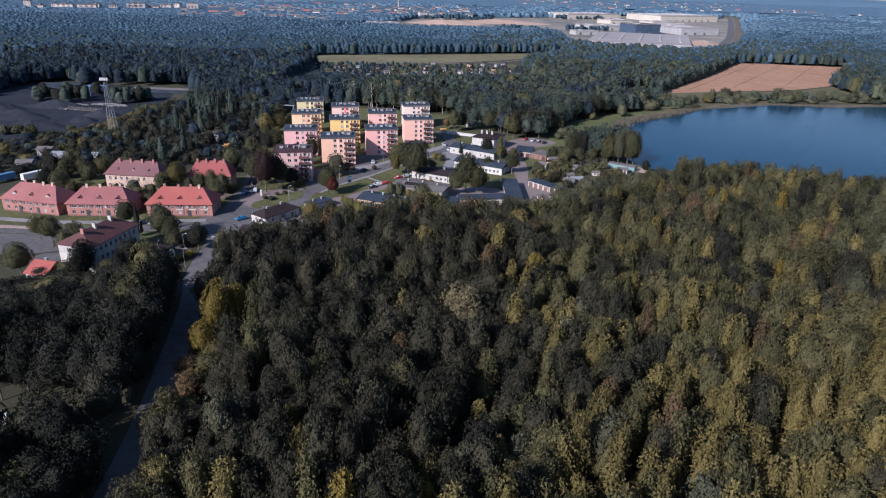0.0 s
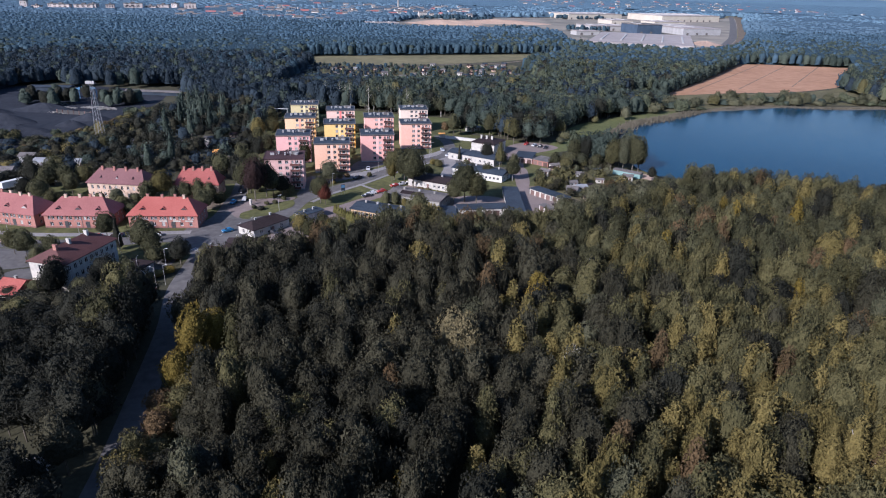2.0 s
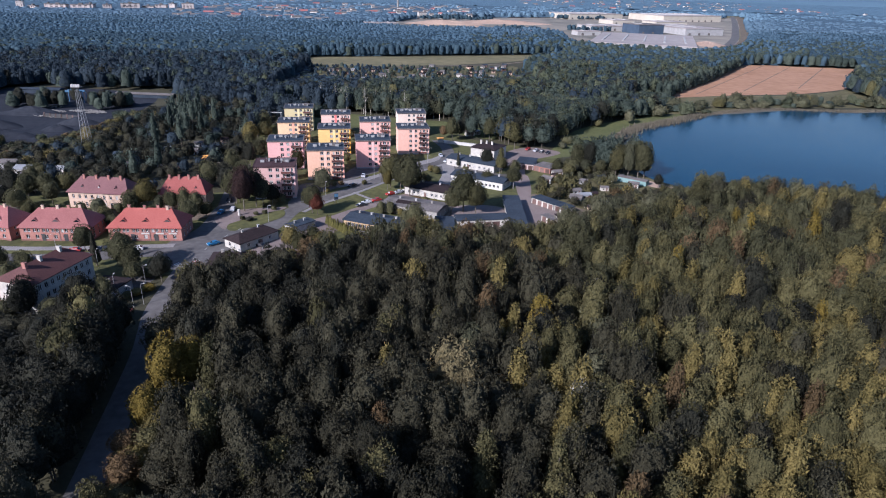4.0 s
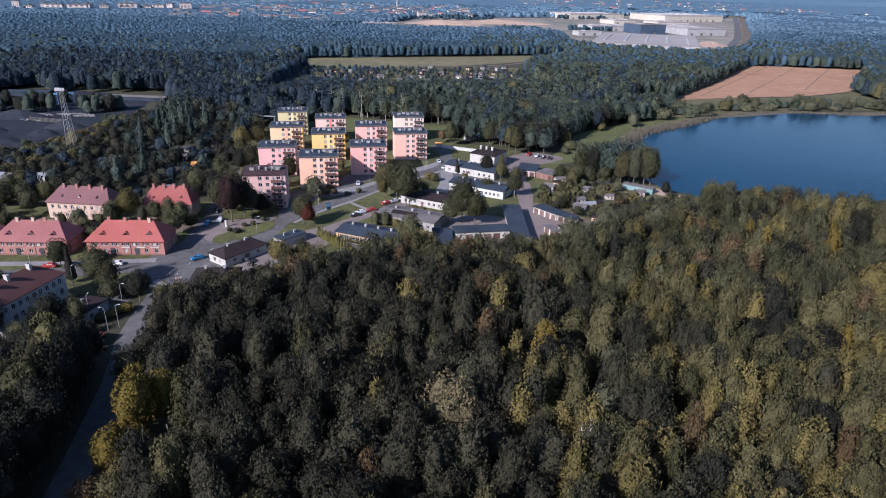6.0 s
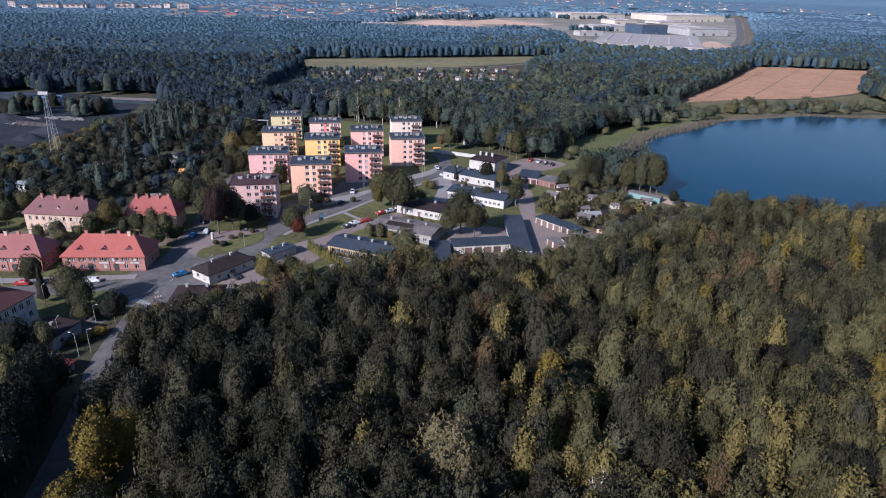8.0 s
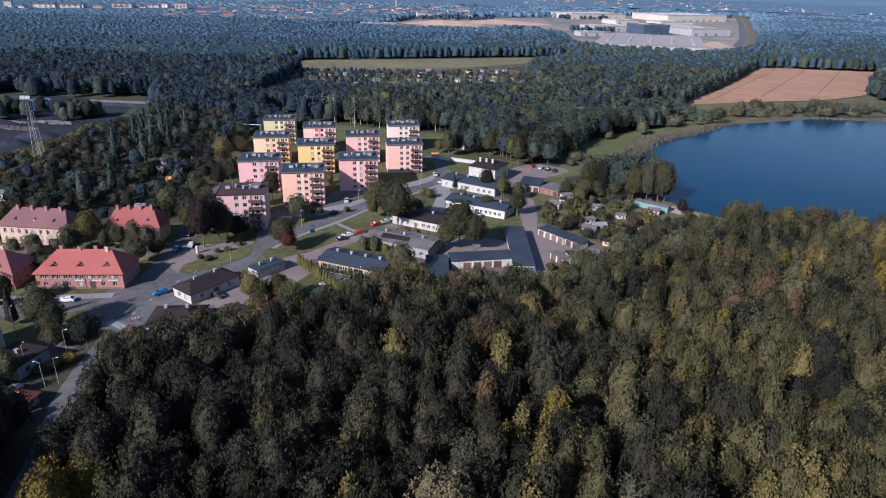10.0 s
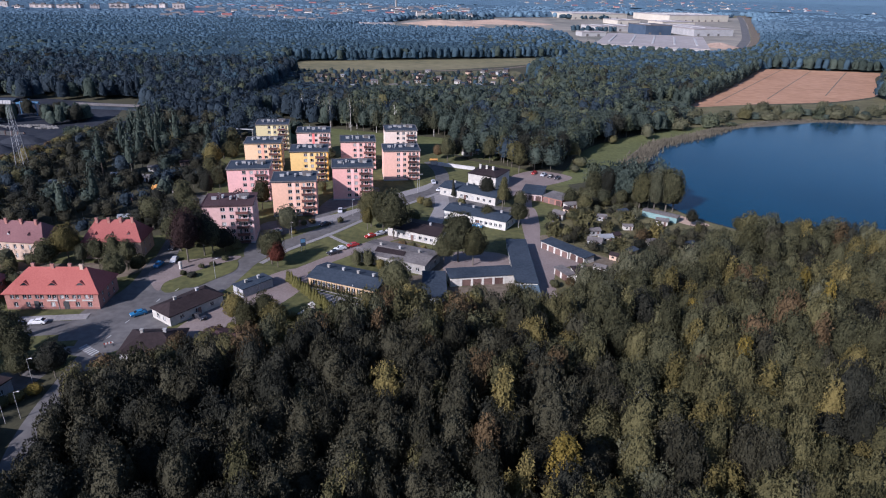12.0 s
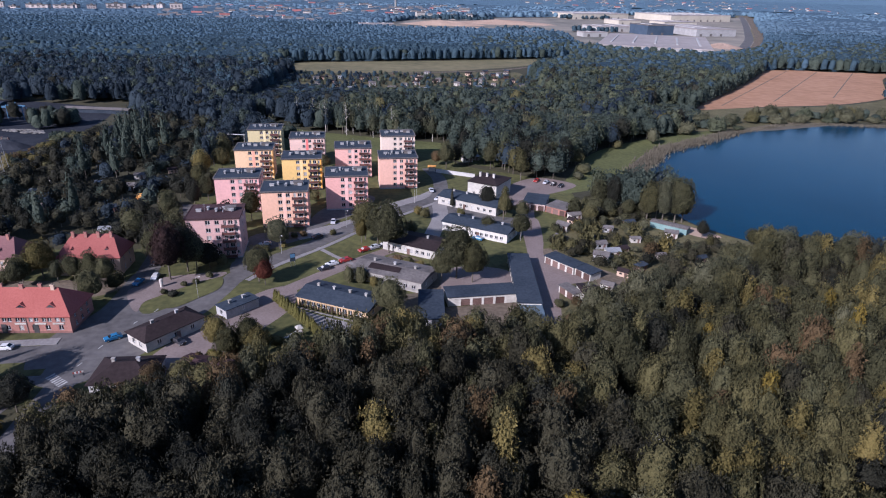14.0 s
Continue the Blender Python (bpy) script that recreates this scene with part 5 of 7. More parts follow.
# dark blue-grey wall colour holds the shade on the storage hall's front
HALL_SHADED = surface("shaded_hall_cladding", (0.035, 0.055, 0.085), (0.065, 0.090, 0.130), 0.1, 0.02, 0.6, 0.0)
HALL_CREAM = surface("cream_cladding", (0.37, 0.33, 0.265), (0.50, 0.45, 0.365), 0.1, 0.02, 0.7, 0.0)


def hall(x, y, turn, L, W, H, label, wall=None, roof=None):
    h = thing("warehouse_hall", pose(x, y, 0, 0, 0, turn), label, "warehouse", "distant warehouse halls")
    bm = bmesh.new()
    box(bm, 0, L, 0, W, 0, H)
    part("wall", bm, wall or HALL_WALL, h)
    bm = bmesh.new()
    box(bm, -0.6, L + 0.6, -0.6, W + 0.6, H, H + 1.0, 0.3)
    part("roof", bm, roof or HALL_ROOF, h)
    for k in range(int(L // 22)):
        bm = bmesh.new()
        box(bm, 0, 4.5, -0.4, 0.02, 0.4, 4.6)
        part("loading_door", bm, ROOF_FELT_GREY, h, at=pose(8 + 22 * k, 0, 0))
    for k in range(int(L // 30)):
        bm = bmesh.new()
        box(bm, 0, 3, 0, W * 0.6, H + 0.9, H + 1.9, 0.2)
        part("skylight", bm, HALL_WALL, h, at=pose(14 + 30 * k, W * 0.2, 0))


hall(211, 997, -18, 150, 228, 9, "broad pale logistics hall beyond the woods", GREY_RENDER)
hall(580, 1819, 22, 197, 150, 15, "large cream warehouse hall by the far road", HALL_CREAM)
hall(330, 1827, 23, 174, 110, 13, "cream warehouse hall far behind the woods", HALL_CREAM)
hall(226, 1932, 25, 111, 69, 9, "low cream warehouse hall at the far edge", HALL_CREAM)
hall(298, 1389, 18, 95, 60, 9, "pale warehouse with loading docks")
hall(402, 1640, 21, 62, 60, 9, "small cream warehouse hall on pale earth", HALL_CREAM)
hall(480, 1555, 19, 85, 55, 12, "cream-fronted warehouse hall on pale earth", HALL_CREAM)
hall(467, 1325, 16, 87, 150, 12, "grey-walled warehouse hall on pale earth", GREY_RENDER)
hall(376, 1324, 17, 56, 60, 17, "tall storage hall with shade put into its blue-grey wall colour", HALL_SHADED, ROOF_FELT_GREY)
hall(456, 1418, 18, 57, 50, 7, "low pale warehouse behind the storage hall")
hall(138, 1211, 16, 28, 16, 8, "white half of a depot by the woods")
hall(166, 1219, 16, 22, 16, 8, "red depot building by the woods", TILE_BRIGHT)
hall(244, 1253, 16, 47, 25, 7, "low grey depot building by the road", HALL_WALL)
hall(-150, 1290, 16, 62, 26, 10, "low white depot beside the woods")
hall(10, 1226, 16, 70, 14, 4, "long low storage row", HALL_CREAM, CLAY)
for k, (x, y, rx, ry, h) in enumerate(((432, 1112, 26, 34, 6), (-40, 1300, 40, 14, 9), (50, 1280, 70, 22, 10), (120, 1560, 120, 30, 9), (0, 1480, 90, 24, 9))):
    mound("clay_mound", x, y, rx, ry, h, 20 + k, CLAY, "pale clay heap at the works")
FAR_ROAD = [(426, 1035), (448, 1079), (537, 1260), (604, 1415), (760, 1790), (905, 2150), (946, 2262)]
ribbon("far_road", FAR_ROAD, 15, 0.06, ASPHALT, "straight grey road past the warehouses", "road")
ribbon("far_verge", [(q[0] + 22, q[1]) for q in FAR_ROAD], 22, 0.05, BARE_EARTH, "bare dry verge of the far road", "verge")

tower_pale = surface("far_block_render", (0.36, 0.31, 0.285), (0.50, 0.43, 0.385), 0.1, 0.02, 0.8, 0.0, vary=0.4)


def tower_block(x, y, turn, L, H, label):
    t = thing("tower_block", pose(x, y, 0, 0, 0, turn), label, "apartment block", "far town blocks")
    bm = bmesh.new()
    box(bm, 0, L, 0, 12, 0, H)
    part("wall", bm, tower_pale, t)
    bm = bmesh.new()
    box(bm, -0.4, L + 0.4, -0.4, 12.4, H, H + 1.2), box(bm, L * 0.4, L * 0.6, 3, 9, H + 1.2, H + 4)
    part("roof", bm, ROOF_FELT_GREY, t)
    for k in range(3):
        bm = bmesh.new()
        for f in range(int(H // 3)):
            box(bm, L * (0.12 + 0.29 * k), L * (0.12 + 0.29 * k) + L * 0.16, -0.1, 0.02, 1.2 + 3 * f, 2.6 + 3 * f)
        part("window_bay", bm, GLASS, t)


trnd = random.Random(5)
for k in range(13):
    f = k / 12
    x, y = -950 + 320 * f + trnd.uniform(-14, 14), 1500 + 130 * f + trnd.uniform(-20, 20)
    tower_block(x, y, trnd.uniform(-8, 20), trnd.choice((14, 18, 26, 40)), trnd.choice((15, 18, 21, 23)), "pale cream far-off tower block of the town")
stack = thing("factory_chimney", pose(-141, 2000, 0), "slender far-off factory chimney with a red band", "chimney")
bm = bmesh.new()
rod(bm, (0, 0, 0), (0, 0, 58), 3.4, 2.2, 10)
part("shaft", bm, DULL_RENDER, stack)
bm = bmesh.new()
rod(bm, (0, 0, 46), (0, 0, 52), 2.75, 2.6, 10)
part("band", bm, TILE_BRIGHT, stack)


def town(name, n, x0, x1, y0, y1, seed, label):
    """Scattered far houses, too small to count."""
    rnd, V, F, M = random.Random(seed), [], [], []
    for _ in range(n):
        x, y = rnd.uniform(x0, x1), rnd.uniform(y0, y1)
        L, W, H, a = rnd.uniform(9, 22), rnd.uniform(8, 12), rnd.uniform(9, 13.5), rnd.uniform(-0.4, 0.6)
        ca, sa, b = math.cos(a), math.sin(a), len(V)
        for px, py, pz in ((0, 0, 0), (L, 0, 0), (L, W, 0), (0, W, 0), (0, 0, H), (L, 0, H), (L, W, H), (0, W, H), (0, W / 2, H + 3.5), (L, W / 2, H + 3.5)):
            V.append((x + ca * px - sa * py, y + sa * px + ca * py, pz))
        for f, mi in (((0, 1, 5, 4), 0), ((1, 2, 6, 9, 5), 0), ((2, 3, 7, 6), 0), ((3, 0, 4, 8, 7), 0), ((4, 5, 9, 8), 1), ((6, 7, 8, 9), 1)):
            F.append(tuple(b + i for i in f))
            M.append(mi if mi == 0 else rnd.choice((2, 2, 2, 2, 2, 1)))
    me = bpy.data.meshes.new(name)
    me.from_pydata(V, [], F)
    for m in (WHITE_RENDER, TILE_FADED, ROOF_FELT_GREY):
        me.materials.append(m)
    me.polygons.foreach_set("material_index", M)
    tagged(new(name, me), label, "houses", kind="stuff")


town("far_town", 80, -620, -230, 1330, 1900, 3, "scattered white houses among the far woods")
town("far_town", 70, -330, 60, 1650, 2150, 7, "scattered white houses of the distant town")
town("far_town", 150, 300, 1500, 2400, 3600, 4, "scattered white houses beyond the halls")
town("far_town", 120, -1500, -400, 2100, 3200, 6, "scattered white houses on the horizon")

# wooded backdrop rise, added to close the view, haze put into its colour
bm = bmesh.new()
ridge = []
for k in range(121):
    a = radians(-48 + 0.8 * k)
    h = 48 + 16 * noise.noise((k * 0.09, 2.0, 0)) + 6 * noise.noise((k * 0.5, 5.0, 0))
    ridge.append([bm.verts.new((r * math.sin(a), r * math.cos(a), z)) for r, z in ((4300, -1), (4500, h * 0.7), (4700, h), (4850, -1))])
for p, q in zip(ridge, ridge[1:]):
    for k in range(3):
        bm.faces.new((p[k], q[k], q[k + 1], p[k + 1]))
tagged(new("distant_rise", mesh_of("distant_rise", bm, LEAF["horizon"])), "low wooded backdrop rise added on the horizon, coloured as haze", "hills", kind="structure")

# ---- trees ----
rng = np.random.default_rng(12)


# usual width and height of each kind, so that leaf tufts keep their shape
NOMINAL = {"broad": (10.0, 10.0, 14.5), "grove": (10.0, 10.0, 14.5), "column": (5.4, 5.4, 15.5), "cone": (5.0, 5.0, 11.0), "weeping": (10.0, 10.0, 14.0), "bush": (4.5, 4.5, 3.6)}
# middle height, reach above and below it, how far round the crown closes, and how pointed its top is
OUTLINE = {"broad": (0.56, 0.44, 0.36, 2.15, 0.0), "grove": (0.30, 0.70, 0.30, 1.90, 0.0), "column": (0.48, 0.52, 0.32, 2.15, 0.40), "cone": (0.14, 0.86, 0.14, 1.9, 0.62), "weeping": (0.56, 0.44, 0.42, 2.35, 0.05), "bush": (0.42, 0.55, 0.42, 2.0, 0.0)}
LOBES = {"broad": (15, 0.25, 0.17), "grove": (15, 0.26, 0.16), "column": (15, 0.30, 0.13), "cone": (12, 0.18, 0.05), "weeping": (16, 0.24, 0.17), "bush": (9, 0.30, 0.16)}


def crown_surface(kind, seed):
    """A function from angles to points in metres on a lumpy crown of several lobes."""
    r = np.random.default_rng(seed)
    mid, up, down, last, point = OUTLINE[kind]
    wide, _, tall = NOMINAL[kind]
    n, reach, swell = LOBES[kind]
    squash, lean = r.uniform(0.84, 1.12, 2), r.uniform(-0.07, 0.07, 2) * wide

    round_ = 0.74 if kind == "grove" else 0.92

    def bare(th, ph):
        c, s = np.cos(th), np.sin(th)
        q = 0.5 * wide * np.abs(s) ** round_ * (1 - point * np.clip(c, 0, 1))
        z = tall * (mid + np.where(c > 0, up, down) * c)
        return np.stack([q * np.cos(ph) * squash[0] + lean[0] * c, q * np.sin(ph) * squash[1] + lean[1] * c, z], -1)

    lt, lp = np.arccos(r.uniform(-0.30, 0.97, n)), r.uniform(0, 6.283) + np.arange(n) * 2.39996 + r.uniform(-0.4, 0.4, n)
    centre, size = bare(lt, lp), reach * wide * r.uniform(0.75, 1.3, n)
    axis = np.array([lean[0] * 0.3, lean[1] * 0.3, tall * (mid - 0.1)])

    def surface_at(th, ph):
        p = bare(th, ph)
        d2 = ((p[..., None, :] - centre) ** 2).sum(-1) / size ** 2
        bulge = (np.sqrt(np.clip(1 - d2, 0, 1)) * size / reach * swell).max(-1)
        out = p - axis
        out /= np.linalg.norm(out, axis=-1, keepdims=True) + 1e-9
        return p * (0.86, 0.86, 0.93) + out * bulge[..., None]

    return surface_at


def crown_arrays(kind, rings, sides, tufts, size, seed, per=9, rough=0.014, fill=1.0, puff=2.0):
    """A lumpy body with tufts of leaves on it, in a space one wide and one high: points and triangles."""
    r = np.random.default_rng(seed)
    at, last, N = crown_surface(kind, seed), OUTLINE[kind][3], np.array(NOMINAL[kind])
    th = np.concatenate([[0.0], np.repeat(np.linspace(0, last, rings + 1)[1:], sides)])
    ph = np.concatenate([[0.0], ((np.arange(sides)[None] + 0.5 * (np.arange(rings)[:, None] % 2)) * 6.28318 / sides).ravel()])
    body = at(th, ph) + r.normal(scale=rough, size=(len(th), 3)) * N[0]
    body = (body - (0, 0, N[2] * 0.5)) * fill + (0, 0, N[2] * 0.5)
    F = [(0, 1 + a, 1 + (a + 1) % sides) for a in range(sides)]
    for k in range(rings - 1):
        for a in range(sides):
            p, q = 1 + k * sides + a, 1 + k * sides + (a + 1) % sides
            F += [(p, p + sides, q), (q, p + sides, q + sides)]
    F = np.array(F)
    N = N * (1.14, 1.14, body[:, 2].max() / N[2])
    if not tufts:
        return body / N, F
    tufts = int(tufts * (2.0 if kind in ("broad", "weeping") else 1.25 if kind == "column" else 1.0))
    ct = np.arccos(1 - (1 - math.cos(last * 0.86)) * (np.arange(tufts) + r.uniform(0, 1, tufts)) / tufts)
    cp = np.arange(tufts) * 2.39996 + r.uniform(-0.35, 0.35, tufts)
    c = at(ct, cp)
    n = np.cross(at(ct + 0.06, cp) - at(ct - 0.06, cp), at(ct, cp + 0.06) - at(ct, cp - 0.06))
    n /= np.linalg.norm(n, axis=1, keepdims=True) + 1e-9
    n = np.where(((c - (0, 0, NOMINAL[kind][2] * 0.45)) * n).sum(1, keepdims=True) < 0, -n, n)
    t1 = np.cross(n, r.normal(size=(tufts, 3)))
    t1 /= np.linalg.norm(t1, axis=1, keepdims=True)
    t2 = np.cross(n, t1)
    # the leaves of a tuft, each tuft a small dome of its own
    spread = size * puff * r.uniform(0.75, 1.3, (tufts, 1, 1))
    rad = np.sqrt((np.arange(per) + 0.4) / per)[None, :, None]
    ang = (np.arange(per) * 2.39996)[None, :, None] + r.uniform(0, 6.283, (tufts, 1, 1)) + r.uniform(-0.5, 0.5, (tufts, per, 1))
    o = rad * (np.cos(ang) * t1[:, None] + np.sin(ang) * t2[:, None])
    pos = c[:, None] + spread * o + n[:, None] * spread * (0.85 * (1 - rad ** 2) + r.uniform(-0.12, 0.12, (tufts, per, 1)))
    face_n = n[:, None] + 0.95 * o + r.normal(scale=0.34, size=(tufts, per, 3))
    face_n /= np.linalg.norm(face_n, axis=2, keepdims=True)
    trail = o + r.normal(scale=0.5, size=o.shape) + ((0, 0, -1.1) if kind in ("column", "weeping") else (0, 0, 0.25))
    v = trail - face_n * (trail * face_n).sum(2, keepdims=True)
    v /= np.linalg.norm(v, axis=2, keepdims=True) + 1e-9
    u = np.cross(face_n, v)
    s = size * r.uniform(0.6, 1.25, (tufts, per, 1))
    tri = np.stack([pos - u * s * 0.62 - v * s * 0.55, pos + u * s * 0.62 - v * s * 0.55, pos + v * s * 1.0 + u * s * r.uniform(-0.4, 0.4, (tufts, per, 1))], 2).reshape(-1, 3)
    # some of them stand out as sprays
    tip = n[:, None] * 0.8 + o + r.normal(scale=0.45, size=o.shape) + ((0, 0, -0.4) if kind in ("column", "weeping") else (0, 0, 0.45))
    tip /= np.linalg.norm(tip, axis=2, keepdims=True)
    side = np.cross(tip, n[:, None] + r.normal(scale=0.6, size=o.shape))
    side /= np.linalg.norm(side, axis=2, keepdims=True) + 1e-9
    spray = np.stack([pos - side * s * 0.5 - tip * s * 0.2, pos + side * s * 0.5 - tip * s * 0.2, pos + tip * s * 1.35], 2).reshape(-1, 3)
    tri = np.where(np.repeat(r.uniform(0, 1, tufts * per) < 0.45, 3)[:, None], spray, tri)
    return np.concatenate([tri, body]) / N, np.concatenate([np.arange(len(tri)).reshape(-1, 3), F + len(tri)])


def quick_mesh(name, V, F, materials, index=None, tint=None, alone=False):
    """A mesh of triangles from arrays; tint: a shade for each point, alone: a mesh for trees that take their own shade."""
    me = bpy.data.meshes.new(name)
    me.vertices.add(len(V))
    me.vertices.foreach_set("co", np.ascontiguousarray(V, np.float32).ravel())
    me.loops.add(F.size)
    me.loops.foreach_set("vertex_index", np.ascontiguousarray(F, np.int32).ravel())
    me.polygons.add(len(F))
    me.polygons.foreach_set("loop_start", np.arange(0, F.size, 3, dtype=np.int32))
    if index is not None:
        me.polygons.foreach_set("material_index", np.ascontiguousarray(index, np.int32))
    for m in materials:
        me.materials.append(m)
    me.update(calc_edges=True)
    me.validate()
    if tint is not None:
        me.attributes.new("tint", "FLOAT", "POINT").data.foreach_set("value", np.ascontiguousarray(tint, np.float32))
    if alone:
        me.attributes.new("alone", "FLOAT", "POINT").data.foreach_set("value", np.ones(len(V), np.float32))
    return me


def wood_mesh(kind, seed):
    """A tapered trunk with limbs reaching into the crown, one unit high."""
    r, bm = random.Random(seed), bmesh.new()
    top = 0.80 if kind in ("column", "cone") else 0.55
    rod(bm, (0, 0, -0.01), (0, 0, top * 0.55), 0.030, 0.020, 7)
    rod(bm, (0, 0, top * 0.55), (r.uniform(-0.03, 0.03), r.uniform(-0.03, 0.03), top + 0.12), 0.020, 0.006, 6)
    for k in range(5):
        a, z = r.uniform(0, 6.283), top * r.uniform(0.45, 0.9)
        q = 0.14 if kind in ("column", "cone") else 0.26
        rod(bm, (0, 0, z), (q * math.cos(a), q * math.sin(a), z + r.uniform(0.08, 0.2)), 0.012, 0.004, 5)
    return bm


PROTO = {}


def tree_meshes(kind, leaf, k, full):
    """Shared crown and trunk meshes for single trees; full: a denser crown of finer leaves."""
    key = (kind, leaf, k, full)
    if key not in PROTO:
        small = kind in ("bush", "cone")
        V, F = crown_arrays(kind, 6 if small else 8, 10 if small else 13, 40 if small else 100 if full else 76, 0.19 if small else 0.38 if full else 0.44, 1000 + 37 * k + len(kind), 7, 0.02, 0.90)
        crown = quick_mesh("crown", V, F, [LEAF[leaf]], None, None, True)
        crown.shade_smooth()
        PROTO[key] = (crown, mesh_of("trunk", wood_mesh(kind, k), BIRCH_BARK if leaf in ("birch", "gold") and kind == "column" else BARK))
    return PROTO[key]


TREE_WORDS = {"broad": "broad-crowned tree", "column": "slender tree", "cone": "conical conifer", "weeping": "drooping willow", "bush": "rounded bush"}
LEAF_WORDS = {"linden": "dark green", "thuja": "clipped yellowish-green", "oak": "dark green", "alder": "olive-green", "birch": "yellowish-green", "gold": "golden-yellow", "rust": "rust-brown", "grey": "grey-green", "pale": "pale straw-coloured", "pine": "dark blue-green", "red": "reddish autumn", "copper": "dark purplish"}
serial = [0]
WHERE = "among the houses"


def tree(x, y, h, w, kind, leaf, where, group="", full=True):
    serial[0] += 1
    k = serial[0]
    leaf = "linden" if where == WHERE and leaf == "oak" else leaf
    crown, trunk = tree_meshes(kind, leaf, k % 3, full)
    name = "bush" if kind == "bush" else "tree"
    t = thing(name, pose(x, y, 0, 0, 0, (k * 97) % 360), LEAF_WORDS[leaf] + " " + TREE_WORDS[kind] + " " + where, name, group)
    h, w = (h * 1.06, w * 0.90) if where == WHERE and h > 7 else (h, w)
    m = Matrix.Diagonal((w, w, h, 1))
    part("crown", crown, None, t, at=m)
    part("trunk", trunk, None, t, at=Matrix.Diagonal((h * 0.62, h * 0.62, h, 1)))


